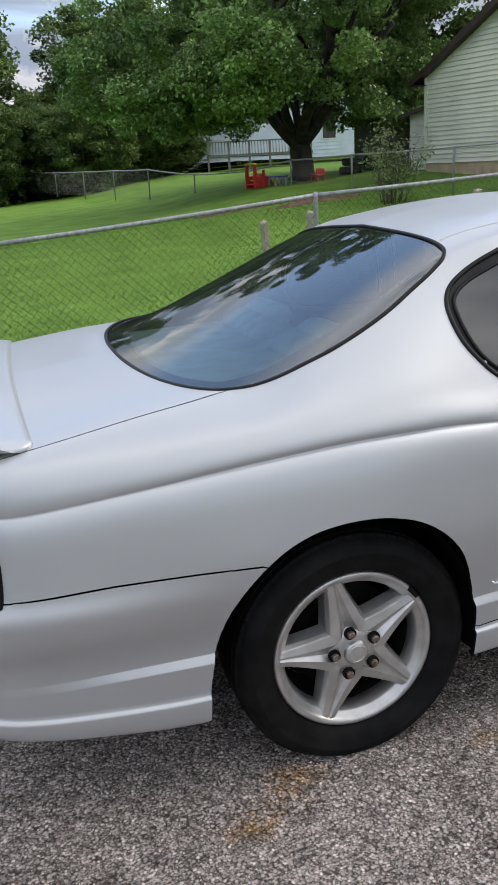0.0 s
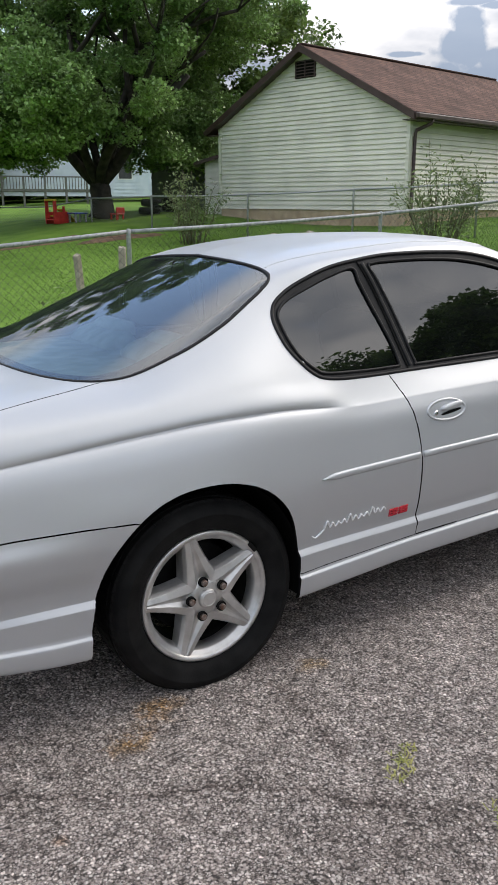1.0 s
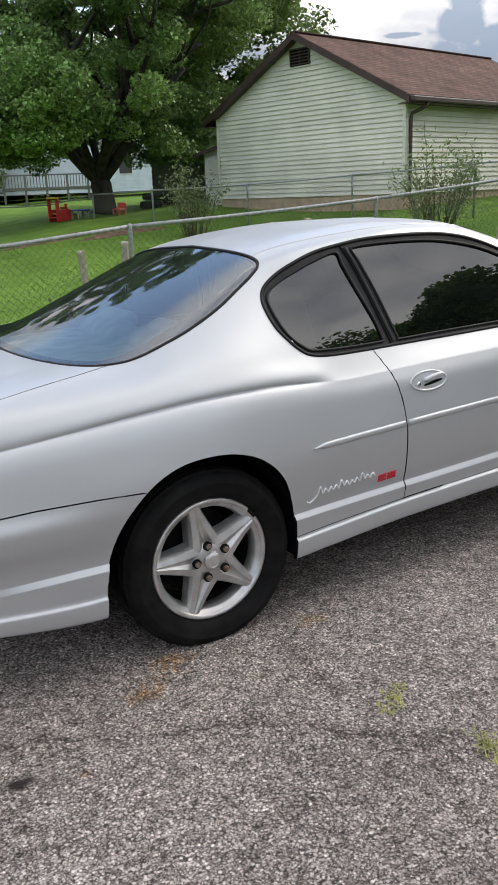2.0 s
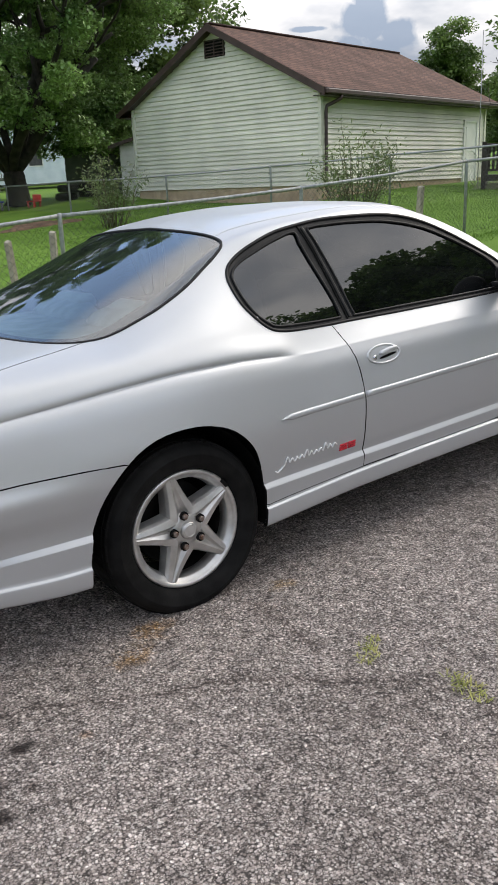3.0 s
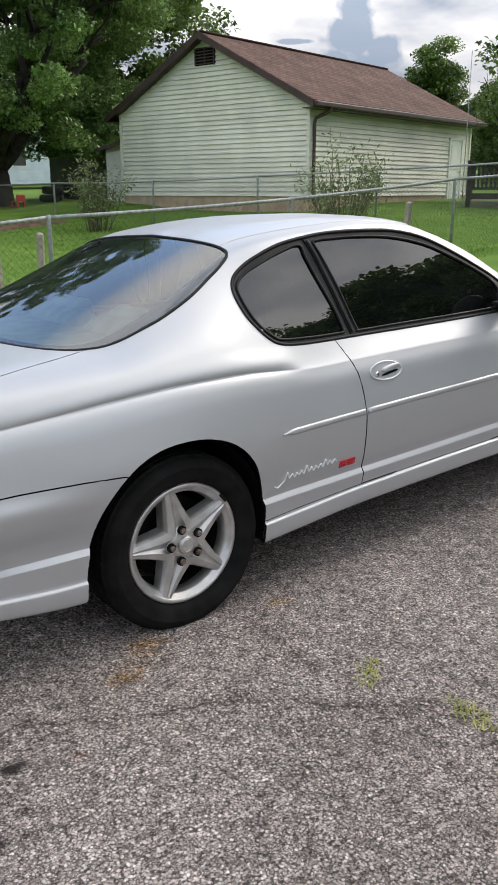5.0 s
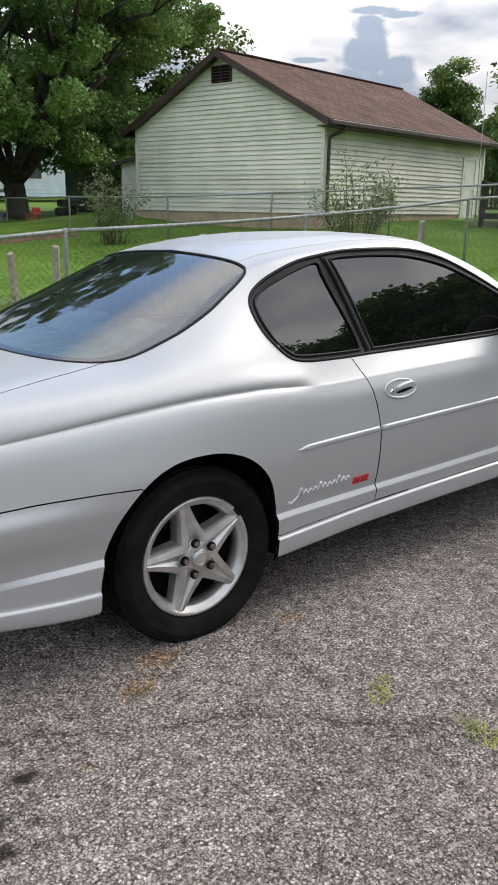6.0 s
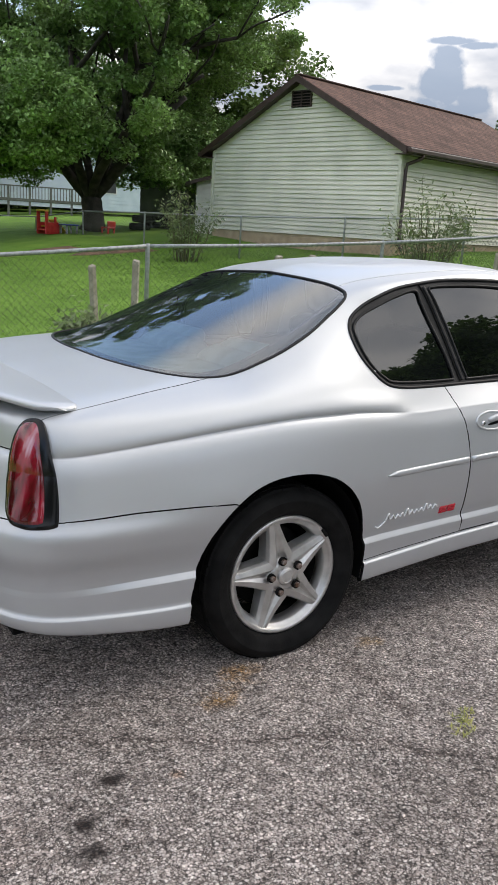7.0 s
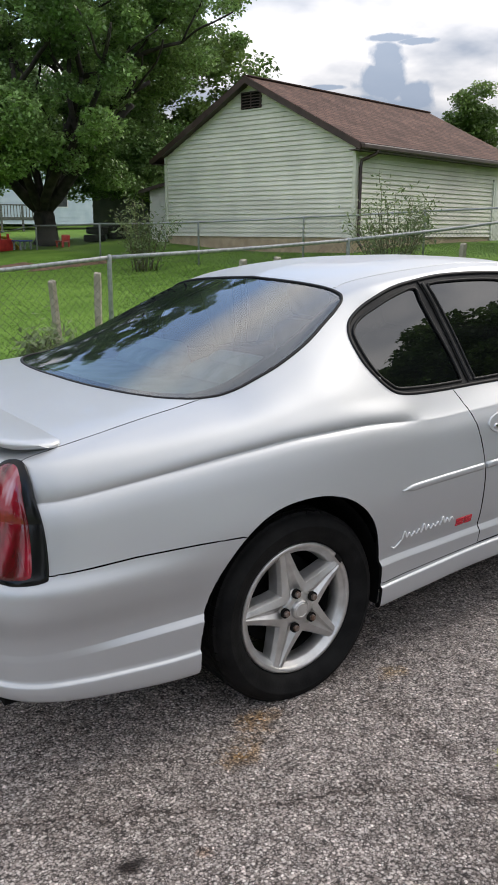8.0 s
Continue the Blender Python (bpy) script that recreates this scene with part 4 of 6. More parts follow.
        mv, mn = verts.copy(), norms.copy()
        mv[:, 1], mn[:, 1] = 2 * YC - mv[:, 1], -mn[:, 1]
        mf = [tuple(f[::-1]) for f in faces]
        sets = [(verts, norms, faces), (mv, mn, mf)]
        if joined:
            n = len(verts)
            sets = [(np.r_[verts, mv], np.r_[norms, mn], faces + [tuple(i + n for i in f) for f in mf])]
        for v, nn, f in sets:
            ob = mesh_ob(name, v, f, mat, car, label, smooth=True)
            # flanges are black instead of body paint, so the joints look shaded
            if flange:
                ob.data.materials.append(SHADOW_GAP)
                half = len(f) // (2 if joined else 1)
                inner = half - len(rim)
                for p in ob.data.polygons:
                    if p.index % half >= inner:
                        p.material_index = 1
            ob.data.normals_split_custom_set_from_vertices([tuple(map(float, q)) for q in nn])
            made.setdefault(name, []).append(ob)

    ids = {}
    for n, r in enumerate(REGIONS):
        ids.setdefault(r[0], []).append(n)
    panel("body_shell", [len(REGIONS)], PAINT, "silver metallic painted quarter panels and roof", joined=True)
    panel("door", ids["door"], PAINT, gap=0.0042)
    panel("rocker_panel", ids["sill"], PAINT, gap=0.001)
    panel("rear_bumper", ids["bumper"], PAINT, joined=True, gap=0.0028)
    panel("trunk_lid", ids["trunk"], PAINT, joined=True, gap=0.003)
    # one even curve for the shine of the glass: steeper at the foot, bowed across
    def rear_facing(v):
        n = np.stack([-(.400 - .13 * v[:, 0]), .17 * (v[:, 1] - YC), 1 + 0 * v[:, 0]], 1)
        return n / np.linalg.norm(n, axis=1)[:, None]

    def side_facing(v):
        n = np.stack([.043 * (v[:, 0] - .9), -1 + 0 * v[:, 0], .41 + .45 * (v[:, 2] - 1.12)], 1)
        return n / np.linalg.norm(n, axis=1)[:, None]

    panel("rear_window", ids["rear_glass"], REAR_GLASS, "blue-tinted sloping rear window", sink=0.003, gap=-0.002, flange=0, joined=True, facing=rear_facing)
    panel("windscreen", ids["windscreen"], REAR_GLASS, "clear windscreen", sink=0.004, gap=-0.004, flange=0, joined=True)
    panel("window_surround", ids["surround"], TRIM, "black frame round the side windows", sink=0.002, gap=-0.005, flange=0.01)
    panel("quarter_window", ids["quarter_glass"], SIDE_GLASS, "near-black tinted quarter window", sink=0.006, gap=-0.003, flange=0, facing=side_facing)
    panel("door_window", ids["door_glass"], SIDE_GLASS, "near-black tinted door window", sink=0.006, gap=-0.003, flange=0, facing=side_facing)
    for ob in made["rear_window"] + made["windscreen"]:
        ob.visible_shadow = False
    # added black sheet under the joints, in place of their shade
    keep = np.isin(reg, ids["door"] + ids["sill"] + ids["bumper"] + ids["trunk"] + [len(REGIONS)])
    gone = np.isin(reg, ids["arch"])
    for _ in range(2):
        grow = gone.copy()
        grow[1:] |= gone[:-1]
        grow[:-1] |= gone[1:]
        grow[:, 1:] |= gone[:, :-1]
        grow[:, :-1] |= gone[:, 1:]
        gone = grow
    keep &= ~gone
    V = (P - NORMAL * 0.010).reshape(-1, 3)
    quads = np.stack([index[:-1, :-1][keep], index[1:, :-1][keep], index[1:, 1:][keep], index[:-1, 1:][keep]], 1)
    used, inv = np.unique(quads, return_inverse=True)
    V, quads = V[used], inv.reshape(-1, 4)
    W = V.copy()
    W[:, 1] = 2 * YC - W[:, 1]
    mesh_ob("joint_backing", np.r_[V, W], np.r_[quads, quads + len(V)], SHADOW_GAP, car, "added black sheet that darkens the panel joints")
    return made


def ring_on_shell(name, outline, proj, width, height, mat, car, mirror=True, closed=True, label="", sink=0.0, parent=None):
    """A moulding laid on the shell along an outline: flat-oval in section."""
    pts = []
    for a, b in outline:
        p, n = on_side(a, b) if proj == "xz" else on_top(a, b)
        pts.append((p, n / np.linalg.norm(n)))
    P, Nn = np.array([p for p, _ in pts]), np.array([n for _, n in pts])
    T = (np.roll(P, -1, 0) - np.roll(P, 1, 0)) if closed else np.gradient(P, axis=0)
    T /= np.linalg.norm(T, axis=1)[:, None] + 1e-12
    S = np.cross(T, Nn)
    S /= np.linalg.norm(S, axis=1)[:, None] + 1e-12
    k, verts, faces = 8, [], []
    wid = np.full(len(P), width) if np.isscalar(width) else np.asarray(width)
    for i in range(len(P)):
        for q in range(k):
            w = 2 * math.pi * q / k + math.pi / k
            verts.append(P[i] + S[i] * math.cos(w) * wid[i] / 2 + Nn[i] * (math.sin(w) * height - sink))
    n = len(P)
    for i in range(n if closed else n - 1):
        j = (i + 1) % n
        for q in range(k):
            r = (q + 1) % k
            faces.append((i * k + q, i * k + r, j * k + r, j * k + q))
    if not closed:
        faces += [tuple(range(k - 1, -1, -1)), tuple((n - 1) * k + q for q in range(k))]
    out = []
    for flip in ((False, True) if mirror else (False,)):
        v = np.array(verts)
        f = faces
        if flip:
            v[:, 1] = 2 * YC - v[:, 1]
            f = [t[::-1] for t in faces]
        out.append(mesh_ob(name, v, f, mat, parent or car, label, smooth=True))
    return out


def on_corner(s, z):
    """A point round the rear corner, by length along the outline and height, and its outward normal."""
    i = int(np.clip(np.searchsorted(ARC, s) - 1, 1, NU - 2))
    w = np.clip((s - ARC[i]) / (ARC[i + 1] - ARC[i]), 0, 1)
    sec, nor = (GRID[i] * (1 - w) + GRID[i + 1] * w)[:BELT + 2], (NORMAL[i] * (1 - w) + NORMAL[i + 1] * w)[:BELT + 2]
    low = min(z, .80)
    p = np.array([np.interp(low, sec[:, 2], sec[:, k]) for k in range(3)])
    n = np.array([np.interp(low, sec[:, 2], nor[:, k]) for k in range(3)])
    if z > .80:         # above the tail the lamp leans in on its own curve
        e = z - .80
        h = np.array([n[0], n[1], 0.0])
        h /= np.linalg.norm(h)
        s = n[2] / math.hypot(n[0], n[1])
        p = p + np.array([0, 0, e]) - h * (.35 * s * e + 1.5 * e * e)
        n = n + np.array([0, 0, 3.0 * e])
    return p, n / np.linalg.norm(n)


def tail_lights(car):
    """Tall red lenses set in a black body round each rear corner."""
    def cap(name, outline, steps, mat, parent, flip, label):
        mid = outline.mean(0)
        v, f, n = [], [], len(outline)
        for scale, lift in steps:
            for p in outline:
                q, m = on_corner(*(mid + (p - mid) * scale))
                v.append(q + m * lift)
        q, m = on_corner(*mid)
        v.append(q + m * steps[-1][1])
        for i in range(len(steps) - 1):
            f += [(i * n + k, i * n + (k + 1) % n, (i + 1) * n + (k + 1) % n, (i + 1) * n + k) for k in range(n)]
        f += [((len(steps) - 1) * n + k, (len(steps) - 1) * n + (k + 1) % n, len(v) - 1) for k in range(n)]
        v = np.array(v)
        if flip:
            v[:, 1] = 2 * YC - v[:, 1]
        else:
            f = [t[::-1] for t in f]
        return mesh_ob(name, v, f, mat, parent, label, smooth=True)

    for flip in (False, True):
        body = cap("tail_light", LAMP, [(1.0, -.045), (1.0, -.004), (1.0, .002), (.985, .005), (.93, .006), (.8, .006), (.6, .006), (.4, .006), (.2, .006)], GLOSS_BLACK, car, flip, "black-edged red tail light")
        cap("lens", LENS, [(1.0, .004), (.985, .008), (.93, .010), (.8, .011), (.6, .012), (.4, .012), (.2, .012)], RED_LENS, body, flip, "glossy dark red lens")


def script_badge(car):
    """A raised chrome badge of plain slanted strokes, with its red emblem."""
    swing = [(.446 + .0125 * k, .463 + (.000, .030, .002, .018, .000, .016, .003, .017)[k % 8]) for k in range(23)]
    strokes = [[(.398, .450), (.410, .442), (.428, .450), (.446, .463)], swing[:6], swing[5:14], swing[13:]]
    # seat the strokes a little higher, following the rise of the sill
    for flip in (False, True):
        badge = None
        verts, faces = [], []
        for s in strokes:
            path = rounded([(a, b - .008 + (a - .4) * .05) for a, b in s], False, 4)
            P = []
            for a, b in path:
                p, n = on_side(a, b)
                P.append(p + n * 0.003)
            v, f = tube_data(P, 0.0034, 5, base=len(verts))
            verts += v
            faces += f
        v = np.array(verts)
        if flip:
            v[:, 1] = 2 * YC - v[:, 1]
        mesh_ob("chrome_badge", v, faces, SCRIPT, car, "raised chrome badge of slanted strokes", smooth=True)
        verts, faces = [], []
        for a0, a1 in ((.738, .778), (.784, .824)):
            for b0, b1 in ((.497, .504), (.507, .514), (.517, .524)):
                ring = [(a0 + .002, b0), (a1, b0), (a1 + .004, b1), (a0 + .006, b1)]
                q = []
                for a, b in ring:
                    p, n = on_side(a, b + (a - .74) * .03 - .056)
                    q += [p + n * .005, p]
                o = len(verts)
                verts += q
                faces += [(o, o + 2, o + 4, o + 6)] + [(o + 2 * i, o + 2 * ((i + 1) % 4), o + 2 * ((i + 1) % 4) + 1, o + 2 * i + 1) for i in range(4)]
        v = np.array(verts)
        if flip:
            v[:, 1] = 2 * YC - v[:, 1]
        mesh_ob("red_emblem", v, faces, BADGE_RED, car, "red enamel emblem bars")


def door_handle(car, made):
    for flip, door in zip((False, True), made["door"]):
        cx, cz = 1.012, .799
        p0, n0 = on_side(cx, cz)
        # oval bezel, recessed cup, and the pull bar across it
        def oval(rx, rz, lift, tilt=-0.02, seg=36):
            out = []
            for w in np.linspace(0, 2 * math.pi, seg, endpoint=False):
                a, b = rx * math.cos(w), rz * math.sin(w)
                p, n = on_side(cx + a, cz + b + a * tilt)
                out.append(p + n * lift)
            return np.array(out)
        rings = [oval(.096, .041, .0005), oval(.094, .039, .005), oval(.087, .034, .005), oval(.084, .031, .001)]
        cup = [oval(.084, .031, .001), oval(.076, .026, .0005), oval(.03, .008, .0005)]
        def loft(name, rr, mat, parent, cap=False, label=""):
            v, f, n = np.concatenate(rr), [], len(rr[0])
            for i in range(len(rr) - 1):
                for k in range(n):
                    f.append((i * n + k, i * n + (k + 1) % n, (i + 1) * n + (k + 1) % n, (i + 1) * n + k))
            if cap:
                f.append(tuple((len(rr) - 1) * n + k for k in range(n)))
            if flip:
                v = v.copy()
                v[:, 1] = 2 * YC - v[:, 1]
            return mesh_ob(name, v, f, mat, parent, label, smooth=True)
        h = loft("handle", rings, PAINT, door, label="oval silver door handle bezel")
        loft("cup", [r + 0 for r in cup], PAINT, h, True)
        def bar(a0, a1, b0, b1, lift):
            out = []
            for w in np.linspace(0, 2 * math.pi, 24, endpoint=False):
                a, b = (a0 + a1) / 2 + (a1 - a0) / 2 * math.cos(w), (b0 + b1) / 2 + (b1 - b0) / 2 * math.copysign(abs(math.sin(w)) ** .7, math.sin(w))
                p, n = on_side(cx + a, cz + b + a * .12)
                out.append(p + n * lift)
            return np.array(out)
        loft("pull", [bar(-.028, .074, -.004, .020, .0), bar(-.026, .073, -.003, .019, .009), bar(-.018, .066, .0, .015, .012)], PAINT, h, True)
        # flat black patch paints the shade below the pull
        loft("pull_shade", [bar(-.03, .07, -.017, -.006, .0015), bar(-.028, .068, -.016, -.007, .0018)], SHADOW_GAP, h, True, "black patch for the shade under the pull")
        loft("keyhole", [bar(-.064, -.044, -.010, .010, .001), bar(-.063, -.045, -.009, .009, .004)], CHROME, h, True, "round key lock")


def wheel(car, x, y, z, flip):
    """Tyre, five-spoke alloy, cap and nuts; the outer face looks to -y."""
    w = new("wheel")
    w.parent = car
    w.matrix_local = pose(x, y, z, 0, 0, 180 if flip else 0)
    # tyre
    prof = [(.222, .012), (.228, -.004), (.240, -.022), (.262, -.032), (.285, -.034), (.288, -.036), (.291, -.034), (.306, -.029), (.318, -.017), (.326, .004), (.330, .035), (.331, .095), (.330, .155), (.326, .186), (.318, .207), (.300, .222), (.260, .226), (.225, .2)]
    w_tyre = lathe("tyre", prof, TYRE, w, 96, "worn black tyre")
    n_blocks = 66
    V, F = [], []
    for k in range(n_blocks):
        for r0, r1, y0, y1 in ((.316, .3305, -.010, .024), (.325, .333, .028, .072), (.325, .333, .075, .117), (.325, .333, .120, .162), (.316, .3305, .166, .202)):
            a0, a1 = 2 * math.pi * (k + .08) / n_blocks, 2 * math.pi * (k + .99) / n_blocks
            o = len(V)
            for ang in (a0, a1):
                for r, y in ((r0, y0), (r1, y0 + .012 if y0 < 0 else y0), (r1, y1 - .012 if y1 > .2 else y1), (r0, y1)):
                    V.append((r * math.cos(ang), y, r * math.sin(ang)))
            F += [(o, o + 1, o + 2, o + 3), (o + 7, o + 6, o + 5, o + 4), (o, o + 4, o + 5, o + 1), (o + 1, o + 5, o + 6, o + 2), (o + 2, o + 6, o + 7, o + 3)]
    tagged(mesh_ob("tread", V, F, TYRE, w_tyre, "worn tread blocks"), kind="stuff")
    rim = lathe("rim", [(.226, .012), (.2275, -.004), (.2255, -.010), (.220, -.012), (.212, -.010), (.2085, -.004), (.206, .000), (.196, .005), (.193, .010), (.190, .022), (.186, .052), (.189, .053), (.200, .053)], ALLOY, w, 96, "silver five-spoke alloy rim")
    # alloy further in is painted near-black for the shade between the spokes
    lathe("barrel", [(.1862, .0525), (.184, .11), (.190, .19), (.225, .2)], DARK_METAL, rim, 96, "inner barrel of the rim, its deep shade painted near-black")
    lathe("brake_drum", [(.001, .100), (.150, .100), (.158, .106), (.160, .2)], DARK_METAL, rim, 48, "dark brake behind the spokes")
    base = radians(103)
    st = [(.046, .056, -.008, .026), (.064, .0555, -.008, .023), (.084, .0495, -.007, .019), (.110, .0420, -.005, .0145), (.140, .0345, -.003, .0100), (.175, .0270, -.002, .0060), (.203, .0220, -.002, .0030), (.214, .0215, -.001, .0020)]
    for k in range(5):
        ang = base + k * 2 * math.pi / 5
        # spoke: two flat bars that meet at the rim, with a sunk wedge between them
        verts, faces = [], []
        for r, hw, ye, gr in st:
            deep = gr * .62
            side = [(hw * 1.10 + .006, ye + .055), (hw + .005, ye + .016), (hw, ye + .004), (hw - .0025, ye), (gr + .002, ye - .0045), (gr, ye - .003), (gr * .25, ye - .003 + deep)]
            for t, yy in [(-a, b) for a, b in side] + side[::-1]:
                verts.append((r * math.cos(ang) - t * math.sin(ang), yy, r * math.sin(ang) + t * math.cos(ang)))
        n = 14
        for i in range(len(st) - 1):
            for q in range(n - 1):
                faces.append((i * n + q, i * n + q + 1, (i + 1) * n + q + 1, (i + 1) * n + q))
        faces.append(tuple(range(n)))
        faces.append(tuple((len(st) - 1) * n + q for q in range(n - 1, -1, -1)))
        mesh_ob("spoke", verts, faces, ALLOY, rim)
    bm = box_bm((-.020, -.006, -.007), (.020, .010, .007), .003)
    bmesh.ops.transform(bm, matrix=Matrix.Translation((.221 * math.cos(radians(38)), -.010, .221 * math.sin(radians(38)))) @ pose(0, 0, 0, 0, 52, 0), verts=bm.verts[:])
    part("balance_weight", bm, DARK_METAL, rim, "small grey balance weight clipped to the rim")
    lathe("hub", [(.001, -.0160), (.046, -.0160), (.056, -.013), (.066, -.004), (.072, .010), (.074, .048)], ALLOY, rim, 60)
    lathe("centre_cap", [(.001, -.030), (.020, -.0295), (.0285, -.028), (.0325, -.025), (.034, -.016)], ALLOY, rim, 40, "round centre cap with worn emblem")
    lathe("emblem_ring", [(.020, -.0285), (.0215, -.0308), (.0235, -.0308), (.025, -.0275)], ALLOY, rim, 40)
    for k in range(5):
        ang = base + radians(1) + k * 2 * math.pi / 5
        px, pz = .062 * math.cos(ang), .062 * math.sin(ang)
        # dark disc on the hub face, painted shade of a nut well
        bm = bmesh.new()
        bmesh.ops.create_cone(bm, cap_ends=True, segments=24, radius1=.0165, radius2=.0165, depth=.010)
        bmesh.ops.transform(bm, matrix=Matrix.Translation((px, -.0195, pz)) @ pose(0, 0, 0, 90), verts=bm.verts[:])
        part("nut_shade_disc", bm, DARK_METAL, rim, "near-black disc for the shade round the nut")
        bm = bmesh.new()
        bmesh.ops.create_cone(bm, cap_ends=True, segments=6, radius1=.0120, radius2=.0110, depth=.022)
        bmesh.ops.bevel(bm, geom=[e for e in bm.edges], offset=.0018, segments=1, affect="EDGES")
        bmesh.ops.transform(bm, matrix=Matrix.Translation((px, -.024, pz)) @ pose(0, 0, 0, 90), verts=bm.verts[:])
        part("lug_nut", bm, RUSTY, rim, "brown-rusted lug nut")
    return w


def spoiler(car):
    """The lip wing over the tail: a flat blade with rounded edges, deepest in the middle of the boot."""
    verts, faces = [], []
    tip = .95 + .05 * np.sin(np.linspace(0, math.pi / 2, 10))
    ys = np.r_[-tip[::-1], np.linspace(-.93, .93, 45), tip]
    sect = 20
    for s in ys:
        a = abs(s)
        y = YC + s * .778
        end = max(0.0, (a - .95) / .05)
        scale = math.sqrt(max(1 - end ** 2, 0.0))
        lead, trail = -.735 - .02 * (1 - a ** 2), -.862 - .200 * (1 - a ** 2.4)
        z = .982 + .028 * (1 - a ** 3)
        mid, half = (lead + trail) / 2, (lead - trail) / 2 - .050 * (1 - scale)
        th = .0135 * max(0.02, scale)
        for k in range(sect):
            w = 2 * math.pi * k / sect
            cx = math.copysign(abs(math.cos(w)) ** .45, math.cos(w))
            cz = math.copysign(abs(math.sin(w)) ** .6, math.sin(w))
            verts.append((mid + half * cx, y, z - .006 * cx + th * cz))
    for i in range(len(ys) - 1):
        for k in range(sect):
            l = (k + 1) % sect
            faces.append((i * sect + k, i * sect + l, (i + 1) * sect + l, (i + 1) * sect + k))
    faces += [tuple(range(sect)), tuple((len(ys) - 1) * sect + k for k in range(sect - 1, -1, -1))]
    return mesh_ob("spoiler", verts, faces, PAINT, car, "silver lip spoiler across the boot", smooth=True)


def cabin(car):
    part("cabin_tub", box_bm((-.25, .32, .30), (2.5, 1.38, .62), .04), CABIN, car)
    bm = bmesh.new()
    add_box(bm, (-.32, .22, .955), (.22, 1.48, .985), .01)
    part("parcel_shelf", bm, SEAT, car, "pale grey cloth parcel shelf")

    def cushion(name, lo, hi, tilt, pivot, bev):
        bm = box_bm(lo, hi, bev, Matrix.Translation(pivot) @ pose(0, 0, 0, 0, tilt, 0) @ Matrix.Translation([-c for c in pivot]))
        return part(name, bm, SEAT, car, smooth=True)

    for y in (.40, .98):
        cushion("rear_seat_back", (.20, y - .02, .60), (.36, y + .46, 1.05), -18, (.25, y, .6), .05)
        cushion("rear_headrest", (.17, y + .06, 1.00), (.27, y + .38, 1.075), -14, (.2, y, 1.0), .035)
    for y in (.38, 1.04):
        cushion("front_seat_back", (1.10, y - .06, .55), (1.26, y + .42, 1.12), -16, (1.2, y, .6), .06)
        cushion("front_headrest", (1.02, y + .06, 1.12), (1.13, y + .30, 1.30), -12, (1.06, y, 1.1), .045)
    part("dashboard", box_bm((2.0, .15, .62), (2.5, 1.55, .97), .06), CABIN, car)


def mirror_housing(car):
    """Black door mirrors at the front of the side glass."""
    for sgn in (1, -1):
        bm = bmesh.new()
        bmesh.ops.create_uvsphere(bm, u_segments=24, v_segments=14, radius=1.0)
        for v in bm.verts:
            v.co.x *= .065 if v.co.x > 0 else .028
            v.co.y *= .105
            v.co.z *= .066
        bmesh.ops.transform(bm, matrix=Matrix.Translation((1.845, YC - sgn * (YC + .03), 1.03)), verts=bm.verts[:])
        m = part("door_mirror", bm, TRIM, car, "black door mirror", smooth=True)
        part("mirror_arm", box_bm((1.84, YC - sgn * (YC - .04) - .06, .965), (1.90, YC - sgn * (YC - .04) + .06, .995), .01), TRIM, m)


def nose(car):
    """The rounded front end that closes the body, with its grille and lamps."""
    ring = GRID[0]
    V, F, n = [], [], len(ring)
    turns = np.linspace(0, math.pi / 2, 12)
    for w in turns:
        k = math.cos(w) ** .45
        for p in ring:
            V.append((p[0] + .36 * math.sin(w), YC + (p[1] - YC) * (.55 + .45 * k), .52 + (p[2] - .52) * (.35 + .65 * k)))
    for i in range(len(turns) - 1):
        F += [(i * n + q, (i + 1) * n + q, (i + 1) * n + q + 1, i * n + q + 1) for q in range(n - 1)]
    m = len(V)
    V += [(x, 2 * YC - y, z) for x, y, z in V]
    F += [tuple(m + q for q in f[::-1]) for f in F]
    last = (len(turns) - 1) * n
    F.append(tuple(range(last, last + n)) + tuple(m + last + q for q in range(n - 1, -1, -1)))
    mesh_ob("front_bumper", V, F, PAINT, car, "silver front bumper and nose", smooth=True)
    part("grille", box_bm((3.88, .50, .44), (3.925, 1.20, .56), .01), TRIM, car)
    for y in (.28, 1.10):
        part("headlight", box_bm((3.74, y, .60), (3.84, y + .32, .70), .03), CHROME, car)


